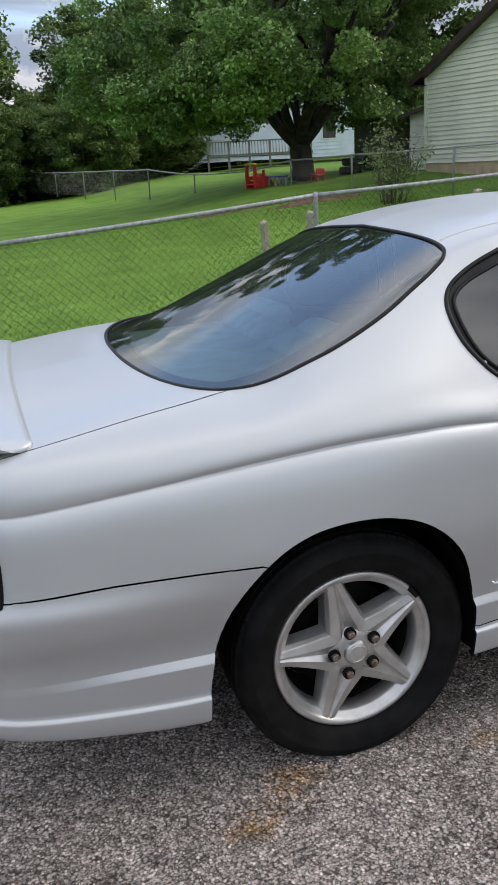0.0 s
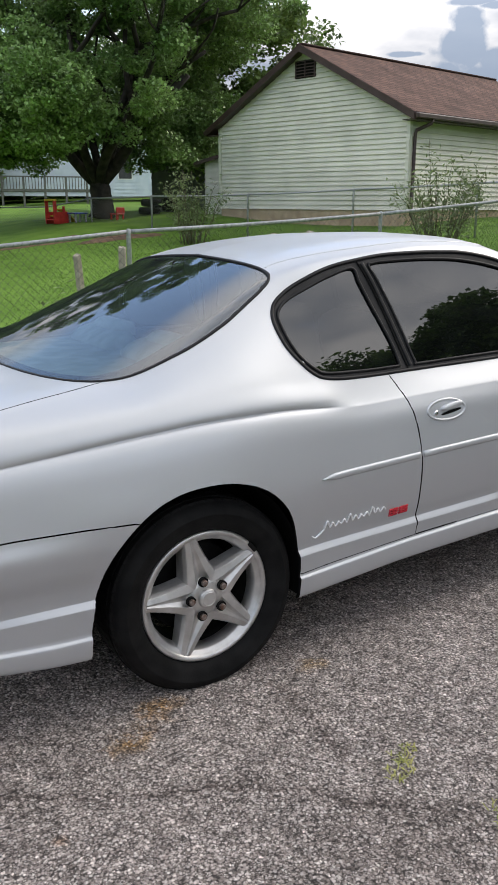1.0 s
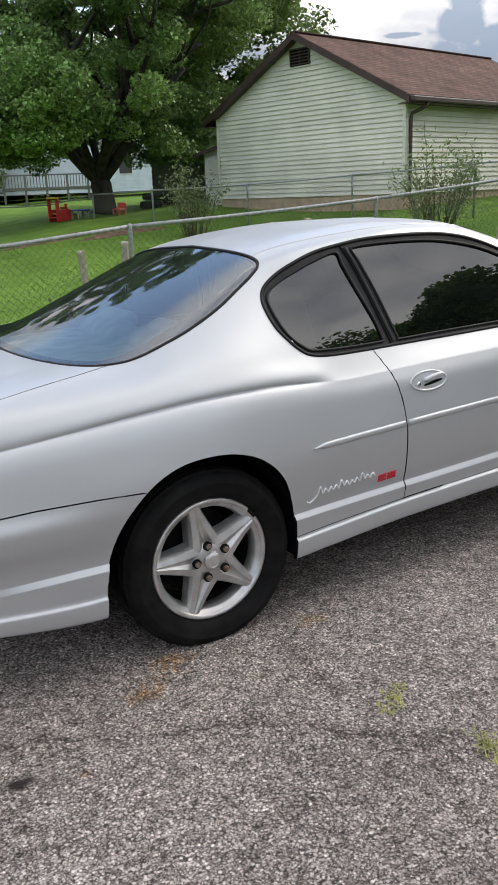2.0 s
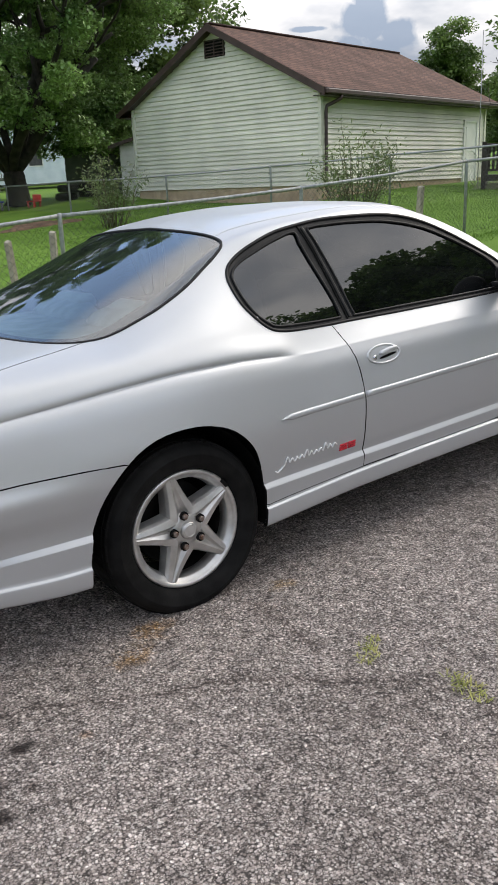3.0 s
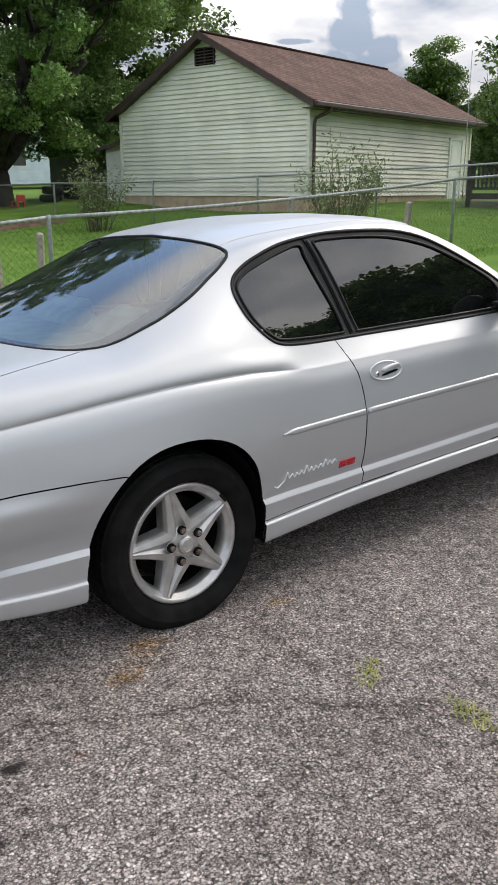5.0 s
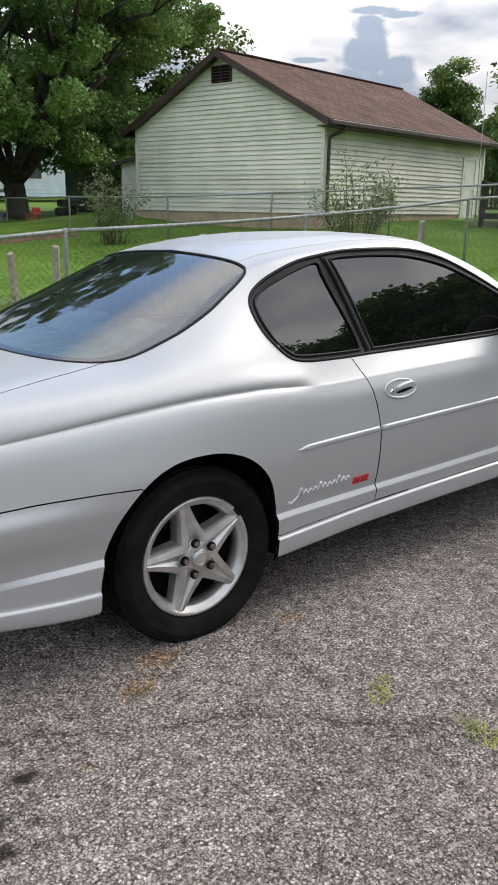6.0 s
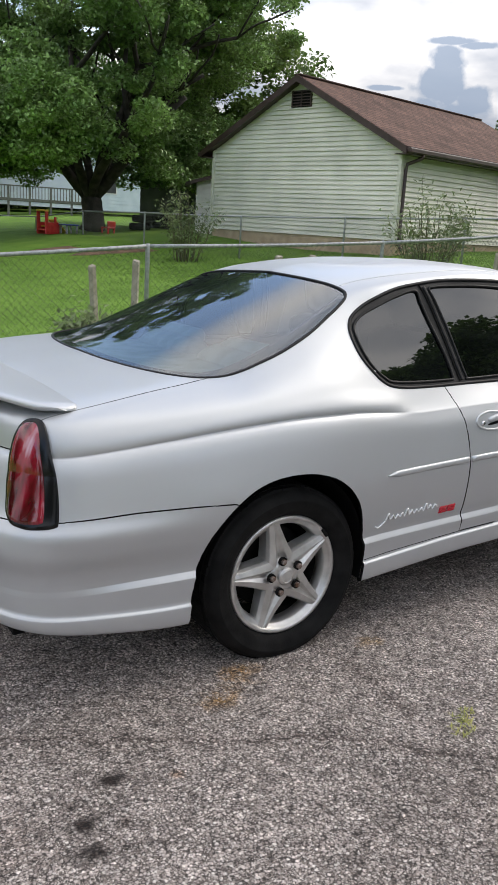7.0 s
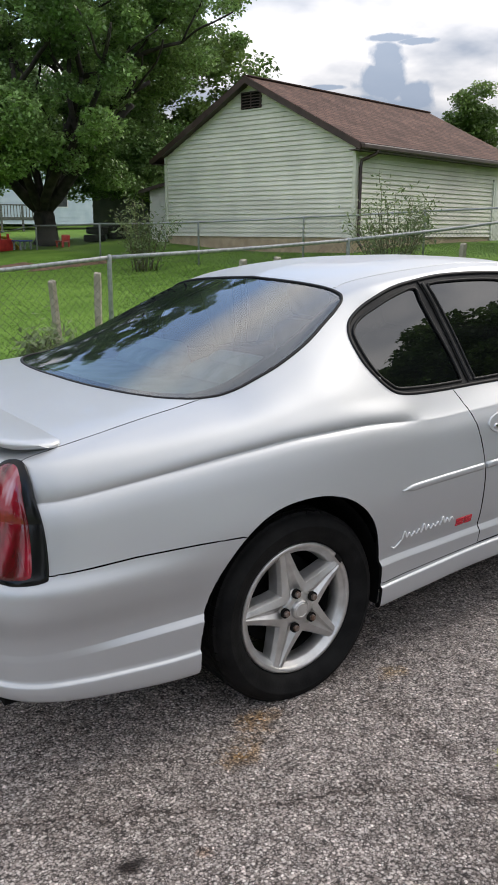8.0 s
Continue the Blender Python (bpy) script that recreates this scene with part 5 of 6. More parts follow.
def build_car():
    car = thing("car", SLOPE, "silver two-door coupe parked on the asphalt driveway", "car")
    made = build_shell(car)
    # black seals round the glass
    ring_on_shell("window_seal", REARGLASS, "xy", .012, .004, TRIM, car, mirror=False, label="black rubber rear window seal")
    T = np.roll(REARGLASS, -1, 0) - np.roll(REARGLASS, 1, 0)
    across = np.stack([-T[:, 1], T[:, 0]], 1) / np.linalg.norm(T, axis=1)[:, None]
    across *= np.sign((across * (np.array([.08, YC]) - REARGLASS)).sum(1))[:, None]
    band = np.interp(REARGLASS[:, 0], (-.43, -.2, .2, .40, .45), (.052, .058, .046, .030, .014))
    ring_on_shell("glass_border", REARGLASS + across * (band / 2 + .003)[:, None], "xy", band, .0006, FRIT, car, mirror=False, label="black ceramic border of the rear window", sink=.0058)
    ring_on_shell("window_seal", QUARTER, "xz", .011, .004, TRIM, car)
    ring_on_shell("window_seal", DOORGLASS, "xz", .011, .004, TRIM, car)
    ring_on_shell("window_moulding", SURROUND, "xz", .014, .005, TRIM, car, label="black outer window moulding")
    gapline = rounded([(.792, 1.332), (.835, 1.225), (.868, 1.10), (.893, .985), (.898, .955)], False, 8)
    ring_on_shell("pillar_joint", gapline, "xz", .007, .002, SHADOW_GAP, car, closed=False, label="open joint in the door pillar")
    strip = rounded([(.812, 1.326), (.850, 1.225), (.884, 1.10), (.910, .985), (.914, .962)], False, 8)
    ring_on_shell("pillar_trim", strip, "xz", .017, .004, TRIM, car, closed=False, label="black door pillar trim")
    ditch = rounded([(.462, .345), (.50, .351), (.614, .340), (.737, .331), (1.0, .322), (1.3, .324), (1.5, .335)], False, 8)
    ring_on_shell("roof_moulding", ditch, "xy", .012, .0022, PAINT, car, closed=False, label="thin roof joint moulding")
    # body-side mouldings, one on the quarter, one on the door
    def mould(a0, a1, tip):
        xs = np.linspace(a0, a1, 40)
        wid = .026 * np.clip((xs - a0) / .05, 0.15, 1) if tip else np.full(40, .026)
        return ring_on_shell("side_moulding", [(x, .646 + (x - .43) * .0225) for x in xs], "xz", wid, .008, PAINT, car, closed=False, label="body-coloured side moulding")
    mould(.428, .868, True)
    mould(.884, 2.05, False)
    tail_lights(car)
    script_badge(car)
    door_handle(car, made)
    spoiler(car)
    nose(car)
    cabin(car)
    mirror_housing(car)
    # arch lips and dark wheel houses
    for x0 in (0.0, 2.80):
        for sgn in (1, -1):
            v, f = [], []
            n = 40
            for i, w in enumerate(np.linspace(-.25, math.pi + .25, n)):
                for y in (SIDE + .062, .30):
                    v.append((x0 - .03 + .395 * math.cos(w), YC - sgn * (YC - y), .325 + .392 * math.sin(w)))
            for i in range(n - 1):
                f.append((2 * i, 2 * i + 1, 2 * i + 3, 2 * i + 2))
            f.append(tuple(2 * i + 1 for i in range(n)))
            mesh_ob("wheel_house", v, f, SHADOW_GAP, car)
    bm = bmesh.new()
    for lo, hi in (((-.98, .30, .30), (3.4, 1.40, .33)), ((-.98, .04, .29), (-.44, 1.66, .32)), ((.37, .02, .262), (2.38, 1.68, .29)), ((-1.02, .20, .33), (-.44, 1.50, .36))):
        add_box(bm, lo, hi)
    part("floor_pan", bm, SHADOW_GAP, car, "black underside")
    part("tail_inner", box_bm((-.80, .10, .30), (-.42, 1.60, .60), .02), SHADOW_GAP, car)
    for x, z in ((0.0, .312), (2.807, .345)):
        wheel(car, x, 0.0, z, False)
        wheel(car, x, 2 * YC, z, True)
    return car


build_car()


# ---- ground ----
def lawn_z(x, y):
    """Height of the grass: it climbs to the right and gently away."""
    ax = 0.062 * min(x, 14.0) + 0.02 * max(x - 14.0, 0) if x > 0 else 0.03 * max(x, -15.0)
    ay = 0.013 * min(max(y - 6.0, -3.0), 14.0) + 0.012 * max(y - 30.0, 0) * min(max((x - 5) / 10, 0), 1)
    dip = 0.20 * min(max((x - 8) / 4, 0), 1) * min(max((y - 7) / 6, 0), 1)
    sm = lambda v: min(max(v, 0.0), 1.0) ** 2 * (3 - 2 * min(max(v, 0.0), 1.0))
    knoll = 0.34 * sm((y - 13) / 9) * sm((x - 3) / 4) * (1 - sm((x - 10.2) / 1.5))
    return ax + ay + dip + knoll


def drive_z(x, y):
    return 0.0195 * x - 0.0174 * y


def ground_z(x, y):
    """Driveway plane near the car, lawn beyond it."""
    w = min(max((y - 2.4) / 1.6, 0), 1)
    w = w * w * (3 - 2 * w)
    return drive_z(x, y) * (1 - w) + lawn_z(x, y) * w - 0.05 * (1 - w)


def sheet(name, xs, ys, height, mat, label, kind):
    verts = [(x, y, height(x, y)) for y in ys for x in xs]
    n = len(xs)
    faces = [(j * n + i, j * n + i + 1, (j + 1) * n + i + 1, (j + 1) * n + i) for j in range(len(ys) - 1) for i in range(n - 1)]
    return tagged(mesh_ob(name, verts, faces, mat, smooth=True), label, name, kind=kind)


def spread(a, b, near, step):
    """Coordinates that step finely in the near stretch and widely outside."""
    out = list(np.arange(near[0], near[1] + 1e-6, step))
    w, s = near[0], step
    while w > a:
        s *= 1.35
        w -= s
        out.insert(0, max(w, a))
    w, s = near[1], step
    while w < b:
        s *= 1.35
        w += s
        out.append(min(w, b))
    return out


sheet("ground", spread(-900, 900, (-14, 26), 0.5), spread(-900, 900, (-6, 40), 0.5), ground_z, LAWN, "mown green lawn rising gently behind the fence", "structure")


def driveway():
    rng = np.random.RandomState(4)
    xs, ys = np.arange(-9, 7.01, 0.25), np.arange(-9, 2.76, 0.25)
    verts, n = [], len(xs)
    for y in ys:
        for x in xs:
            verts.append((x, y, 0.004 * math.sin(1.7 * x + 0.6 * y) * (1 if abs(x) + abs(y) > 2.5 else 0)))
    faces = [(j * n + i, j * n + i + 1, (j + 1) * n + i + 1, (j + 1) * n + i) for j in range(len(ys) - 1) for i in range(n - 1)]
    ob = mesh_ob("driveway", verts, faces, ASPHALT, smooth=True)
    ob.matrix_world = SLOPE
    tagged(ob, "worn grey chip-seal asphalt driveway with rust and oil stains", "driveway", kind="structure")
    return ob


driveway()


# ---- trees and shrubs ----
def leaf_mesh(name, centres, size, rng, mat, parent, label="", long=1.35, droop=0.35):
    """Leaf blades: folded four-cornered leaves, each its own island."""
    C = np.asarray(centres)
    n = len(C)
    az, tilt = rng.uniform(0, 2 * math.pi, n), rng.normal(-droop, 0.55, n)
    a = np.stack([np.cos(az) * np.cos(tilt), np.sin(az) * np.cos(tilt), np.sin(tilt)], 1)
    s = np.cross(a, np.tile([0.0, 0.0, 1.0], (n, 1)) + rng.normal(0, .35, (n, 3)))
    s /= np.linalg.norm(s, axis=1)[:, None]
    u = np.cross(s, a)
    L = (size * rng.uniform(.65, 1.3, n))[:, None]
    base, tip = C - a * L * long / 2, C + a * L * long / 2
    lft, rgt = C + s * L * .5 + u * L * .14, C - s * L * .5 + u * L * .14
    V = np.stack([base, rgt, tip, lft], 1).reshape(-1, 3)
    k = np.arange(n) * 4
    F = np.concatenate([np.stack([k, k + 1, k + 2], 1), np.stack([k, k + 2, k + 3], 1)])
    me = bpy.data.meshes.new(name)
    me.vertices.add(len(V))
    me.vertices.foreach_set("co", V.ravel())
    me.loops.add(len(F) * 3)
    me.loops.foreach_set("vertex_index", F.ravel().astype(np.int32))
    me.polygons.add(len(F))
    me.polygons.foreach_set("loop_start", (np.arange(len(F)) * 3).astype(np.int32))
    me.update(calc_edges=True)
    me.materials.append(mat)
    ob = new(name, me)
    ob.parent = parent
    return tagged(ob, label=label)


def limb_paths(rng, start, way, length, radius, depth, out, ends):
    """Grows one limb and its forks: lists of (path, radii), and the twig ends."""
    n = 6
    P, d = [np.array(start)], np.array(way, float)
    for i in range(n):
        d = d + rng.normal(0, .10, 3) + np.array([0, 0, .04])
        d /= np.linalg.norm(d)
        P.append(P[-1] + d * length / n)
    r = np.linspace(radius, radius * .55, n + 1)
    out.append((P, r))
    if depth == 0:
        ends += P[2:]
        return
    ends += P[4:]
    for k in range(rng.randint(2, 4)):
        at = P[rng.randint(3, n + 1)]
        side = rng.normal(0, 1, 3)
        side -= d * (side @ d)
        side /= np.linalg.norm(side)
        w = d * rng.uniform(.5, .9) + side * rng.uniform(.5, .9)
        limb_paths(rng, at, w / np.linalg.norm(w), length * rng.uniform(.6, .8), radius * .5, depth - 1, out, ends)


def tree(name, place, seed, height, spread_r, trunk_r, fork, leaves, leaf_size, mat, label, squash=1.0, category="tree", low=0.3, limbs=6, clump=0.75, lean=(0, 0), mid=.5, skirt=2.0, fill=.55, bole=0.0, lumps=1.0, boxy=1.0, off=(0, 0), reach=1.0, clear=None, lobes=()):
    """A trunk that forks into limbs, and a crown of leaf clumps round the twig ends with gaps between."""
    rng = np.random.RandomState(seed)
    ob = thing(name, Matrix.Translation(place), label, category)
    paths, ends = [], []
    trunk = [np.array([lean[0] * t + .04 * math.sin(5 * t), lean[1] * t, fork * t]) for t in np.linspace(0, 1, 7)]
    paths.append((trunk, np.array([1.35, 1.1, 1.0, .96, .94, .98, .85]) * trunk_r))
    top = trunk[-1]
    for k in range(limbs):
        w = 2 * math.pi * (k + rng.uniform(-.25, .25)) / limbs
        up = rng.uniform(.55, 1.3) if k else 2.5
        d = np.array([math.cos(w), math.sin(w), up])
        d /= np.linalg.norm(d)
        limb_paths(rng, top - np.array([0, 0, rng.uniform(0, .25) * fork * .5]), d, (height - fork) * rng.uniform(.40, .55) * reach, trunk_r * rng.uniform(.42, .6), 2, paths, ends)
    V, F = [], []
    for p, r in paths:
        v, f = tube_data(p, r, 7 if r[0] > .05 else 4, base=len(V))
        V += v
        F += f
    mesh_ob("trunk", V, F, BARK, ob, smooth=True)
    # crown: clumps on the twig ends and over an uneven dome
    cz = fork + (height - fork) * mid
    up_r, down_r = height - cz, cz - skirt
    cl = []
    for e in ends:
        q = np.array(e) + rng.normal(0, .25, 3)
        h = (q[2] - cz) / (up_r if q[2] > cz else down_r)
        if ((q[0] - off[0]) / spread_r) ** 2 + ((q[1] - off[1]) / (spread_r * squash)) ** 2 + h * h < .95 and q[2] > skirt + max(0.0, bole - math.hypot(q[0], q[1])) * .6 and (clear is None or clear(*q)):
            cl.append(q)
    want = max(60, int(leaves / (220 if leaves < 200000 else 640)))
    if len(cl) > want * .35:
        cl = [cl[k] for k in rng.permutation(len(cl))[:int(want * .35)]]
    while len(cl) < want:
        v = rng.normal(0, 1, 3)
        v /= np.linalg.norm(v)
        rad = rng.uniform(fill, 1.0) ** .6 * (1 + lumps * (.18 * math.sin(3 * v[0] + seed) + .15 * math.sin(4 * v[1] + 2 * v[2] + seed * 2)))
        p = np.array([v[0] * spread_r * rad + off[0], v[1] * spread_r * squash * rad + off[1], cz + (v[2] * up_r * rad if v[2] > 0 else -abs(v[2]) ** boxy * down_r * min(rad, 1.05))])
        if p[2] > skirt + max(0.0, bole - math.hypot(p[0], p[1])) * .9 and (clear is None or clear(*p)):
            cl.append(p)
    for lx, ly, lz, lr, n in lobes:         # low hanging boughs
        d = rng.normal(0, 1, (n, 3))
        d *= (rng.uniform(.2, 1, n) ** .5 / np.linalg.norm(d, axis=1))[:, None]
        cl += [np.array([lx, ly, lz]) + q * (lr, lr, lr * .7) for q in d]
    cl = np.array(cl)
    pick = rng.randint(0, len(cl), leaves)
    size = rng.uniform(.55, 1.25, len(cl))[pick][:, None] * clump
    off = rng.normal(0, 1, (leaves, 3))
    off /= np.linalg.norm(off, axis=1)[:, None]
    off *= rng.uniform(.1, 1, leaves)[:, None] ** .5
    C = cl[pick] + off * size * np.array([1, 1, .62])
    leaf_mesh("crown", C, leaf_size, rng, mat, ob)
    return ob


def again(ob, x, y, z, turn, size, label=""):
    c = copy_thing(ob, pose(x, y, z, 0, 0, turn) @ Matrix.Diagonal((size, size, size, 1)))
    if label:
        c["label"] = label
    return c


MX, MY = 8.35, 23.2
tree("maple_tree", (MX, MY, lawn_z(MX, MY)), 11, 10.9, 6.1, .34, 1.05, 370000, .084, LEAF, "broad dark green maple with a low forked trunk", limbs=9, clump=.56, mid=.46, skirt=1.25, fill=.45, bole=2.7, lumps=.28, boxy=.5, off=(-.1, .3), reach=.8, lobes=((2.6, .6, 2.75, 1.3, 34), (3.9, 1.4, 2.9, 1.4, 38), (1.9, 2.2, 3.2, 1.3, 24), (4.2, 2.6, 4.6, 1.6, 28), (4.6, .6, 6.6, 1.5, 26), (4.4, -.4, 7.6, 1.3, 20), (-2.9, -2.2, 2.45, 1.0, 22), (-1.7, -2.7, 2.9, .9, 16), (-2.3, -1.5, 2.4, .9, 18), (-3.3, -.5, 2.2, 1.0, 22), (-4.4, -1.0, 2.3, 1.4, 34), (-3.0, -2.4, 2.6, 1.2, 24), (-5.4, .8, 2.9, 1.6, 32)), clear=lambda x, y, z: not (x > .9 and y < -2.6 + .35 * (x - .9) and z < 5.6))
wood = tree("woodland_tree", (-3.4, 54.0, .3), 5, 12.5, 4.8, .25, 2.2, 70000, .20, LEAF_FAR, "dark green tree in the wood behind the yard", limbs=6, clump=1.15, mid=.36, skirt=-.2, fill=.5, reach=.68)
wood["group"] = "wood behind the yard"
spots = [(-1.2, 55, 15, .56), (4.2, 57, 60, .60), (8.2, 57, 130, .92), (11.5, 58, 200, .95), (15.0, 62, 300, 1.0), (-6.0, 56, 20, .8), (2.6, 50, 95, .48), (5.2, 47, 255, .5), (9.0, 49, 165, .55), (-1.2, 47, 305, .45), (-10, 58, 210, .85),
         (19, 64, 40, 1.0), (25, 66, 80, 1.0), (-3.5, 64, 77, .85), (3.5, 66, 10, .62), (10, 68, 222, .82), (-15, 55, 111, .8), (-21, 50, 30, .8), (-27, 44, 250, .8)]
for i, (x, y, turn, size) in enumerate(spots):
    again(wood, x, y, lawn_z(x, y) - .2, turn, size)
again(wood, 16.2, 28.5, .9, 140, .74, "dark green tree standing behind the garage")
round_tree = tree("far_tree", (43.3, 37.4, 1.0), 21, 9.7, 2.3, .22, 2.4, 46000, .15, LEAF_FAR, "round-topped green tree beyond the garage", limbs=5, clump=.8, mid=.5, skirt=.3, fill=.0, lumps=.1, reach=.55)
for x, y, turn, size in ((40.6, 40.6, 70, .80), (41.8, 39.6, 140, .74), (45, 34, 30, .74), (47, 32, 250, .8), (50, 31, 10, .9), (54, 30, 100, 1.0), (56, 25, 200, 1.0), (30, 21.5, 55, .55), (31, 19.5, 155, .6), (32, 17, 300, .62)):
    again(round_tree, x, y, 1.0, turn, size)
bush = tree("bush", (1.0, 51.0, .2), 8, 4.4, 3.2, .10, .5, 9000, .24, LEAF_FAR, "dense green bush at the edge of the wood", limbs=7, clump=1.0, mid=.35, skirt=-.3, fill=.5, category="bush")
bush["group"] = "bushes along the wood"
for x, y, turn, size in ((-4, 51, 20, 1.0), (3.6, 51, 100, .9), (6.2, 51, 170, .95), (8.6, 51.5, 260, 1.0), (-8, 51, 300, 1.1), (-13, 49, 45, 1.1), (-1.5, 53, 200, 1.3), (10.5, 60, 10, 1.2), (14, 63, 75, 1.3), (19, 66, 130, 1.4), (25, 68, 210, 1.5), (31, 68, 310, 1.5), (37, 66, 33, 1.3), (5, 58, 66, 1.4), (0, 60, 99, 1.4)):
    again(bush, x, y, lawn_z(x, y) - .1, turn, size)
tree("yard_tree", (14.45, 9.2, 1.0), 33, 4.6, 1.0, .05, 1.3, 5500, .085, LEAF_FAR, "thin-leaved young tree beside the wooden deck", limbs=6, clump=.42, mid=.5, skirt=1.6, fill=.25, reach=.72)
# trees across the drive, which the side windows mirror
for x, y, turn, size in ((16.8, -1.7, 15, .80), (16.0, -5.2, 100, .80), (14.9, -7.8, 190, .79), (13.2, -10.3, 260, .74), (11.6, -11.9, 20, .72), (10.2, -12.9, 75, .50), (21, -8, 66, 1.0), (22, 1, 20, 1.0), (-1.0, -30.0, 300, .8), (-9.0, -30.0, 40, .9), (-20, -22, 140, .9), (-28, -8, 70, 1.0), (-32, 10, 170, 1.0), (-32, 28, 200, 1.0)):
    again(wood, x, y, -.3, turn, size, "dark leafy tree across the drive")


def shrub(name, x, y, seed, height, wide, stems, leaves, label):
    """Thin upright stems with narrow willow-like leaves along them."""
    rng = np.random.RandomState(seed)
    z = lawn_z(x, y)
    ob = thing(name, Matrix.Translation((x, y, z)), label, "shrub")
    C = []
    for k in range(stems):
        w, r = rng.uniform(0, 2 * math.pi), wide * rng.uniform(.1, 1) ** .7
        h = height * rng.uniform(.5, 1.0) * (1 - .35 * r / wide)
        foot = np.array([.35 * r * math.cos(w), .35 * r * math.sin(w), 0])
        tip = np.array([r * math.cos(w), r * math.sin(w), h])
        P = [foot + (tip - foot) * t + np.array([0, 0, .12 * h * math.sin(math.pi * t)]) + rng.normal(0, .02, 3) for t in np.linspace(0, 1, 7)]
        tube("stem", P, np.linspace(.012, .003, 7), STEM, ob, 4)
        for _ in range(leaves // stems):
            t = rng.uniform(.18, 1.0) * 6
            i = min(int(t), 5)
            C.append(P[i] + (P[i + 1] - P[i]) * (t - i) + rng.normal(0, .10, 3))
    leaf_mesh("foliage", C, .040, rng, LEAF_PALE, ob, long=2.6, droop=.1)
    return ob


shrub("shrub", 10.0, 9.95, 3, 2.15, .95, 40, 1900, "tall thin-leaved green shrub growing through the fence")
shrub("shrub", 7.5, 15.3, 8, 1.9, .85, 30, 1500, "pale green weedy shrub by the far fence")
shrub("shrub", 1.78, 6.5, 14, .42, .40, 18, 620, "low weeds at the foot of a wooden stake")


# ---- fences ----
def chain_fence(name, stops, tops, height, pitch, label, mesh_mat, rail_r=.021, post_r=.024, wire_r=.0018, post_mat=None, ties=False):
    """Posts with caps, a top rail and a woven diamond mesh between."""
    ob = thing(name, Matrix.Identity(4), label, "fence")
    S = np.array(stops, float)
    seg = np.r_[0, np.cumsum(np.hypot(*np.diff(S, axis=0).T))]
    at = lambda s: (np.interp(s, seg, S[:, 0]), np.interp(s, seg, S[:, 1]), np.interp(s, seg, tops))
    for (x, y), z in zip(S, tops):
        v, f = tube_data([(x, y, z - height - .15), (x, y, z - .03), (x, y, z + .012), (x, y, z + .03)], [post_r, post_r, post_r * 1.15, post_r * .5], 10)
        mesh_ob("post", v, f, post_mat or GALV, ob, smooth=True)
    for (a, za), (b, zb) in zip(zip(S[:-1], tops[:-1]), zip(S[1:], tops[1:])):
        sag = [((a[0] * (1 - t) + b[0] * t), (a[1] * (1 - t) + b[1] * t), za * (1 - t) + zb * t - .012 * math.sin(math.pi * t)) for t in np.linspace(0, 1, 7)]
        tube("top_rail", sag, rail_r, GALV, ob, 8)
        if ties:
            span = np.array(sag[-1]) - np.array(sag[0])
            run = np.linalg.norm(span)
            V, F = [], []
            for q in np.arange(.06, run, .082):
                c = [np.interp(q / run, np.linspace(0, 1, 7), [p[k] for p in sag]) for k in range(3)]
                u = span / run
                ring = [(c[0] + u[0] * .012 * math.sin(w) , c[1] - (rail_r + .002) * math.cos(w), c[2] + (rail_r + .002) * math.sin(w)) for w in np.linspace(-1.2, 1.9, 6)]
                v, f = tube_data(ring, .0022, 4, base=len(V))
                V += v
                F += f
            tagged(mesh_ob("wire_knuckles", V, F, WIRE, ob, "twisted wire ends along the rail"), kind="stuff")
    V, F = [], []
    for sgn in (1, -1):
        s = -height
        while s < seg[-1] + height:
            a0, a1 = (s, s + height) if sgn > 0 else (s + height, s)
            pts = []
            for k in range(9):
                t = k / 8
                q = a0 + (a1 - a0) * t
                if q < 0 or q > seg[-1]:
                    continue
                x, y, z = at(q)
                pts.append((x, y + sgn * .002, z - height * (1 - t) + .012))
            if len(pts) > 1:
                v, f = tube_data(pts, wire_r, 3, base=len(V))
                V += v
                F += f
            s += pitch
    tagged(mesh_ob("wire_mesh", V, F, mesh_mat, ob, "woven diamond wire mesh"), kind="stuff")
    return ob


NEAR = [(-7.34, 5.205), (-4.0, 5.42), (-0.9, 5.615), (2.131, 5.808), (5.468, 6.021), (8.805, 6.235), (12.0, 6.44), (15.2, 6.65)]
chain_fence("chain_link_fence", NEAR, [.70, .86, 1.035, 1.267, 1.425, 1.69, 1.88, 2.05], 1.07, .082, "galvanised chain-link fence with a grey top rail", WIRE_DARK, ties=True)
FAR = [(7.15, 25.0), (7.55, 21.9), (8.0, 18.6), (8.9, 15.17), (10.3, 13.01), (11.56, 10.59), (12.9, 8.2), (14.2, 5.9)]
chain_fence("chain_link_fence", FAR, [1.40, 1.66, 1.70, 1.73, 1.83, 1.94, 2.05, 2.12], 1.0, .082, "thin chain-link fence in front of the garage", WIRE)
BACK = [(7.15, 25.0), (5.8, 26.6), (4.7, 29.0), (4.13, 33.8), (3.47, 39.0), (2.58, 44.0), (1.58, 49.0), (.3, 54.0)]
chain_fence("chain_link_fence", BACK, [1.40, 1.38, 1.62, 1.66, 1.69, 1.74, 1.82, 1.9], 1.05, .11, "distant chain-link fence at the end of the yard", WIRE)


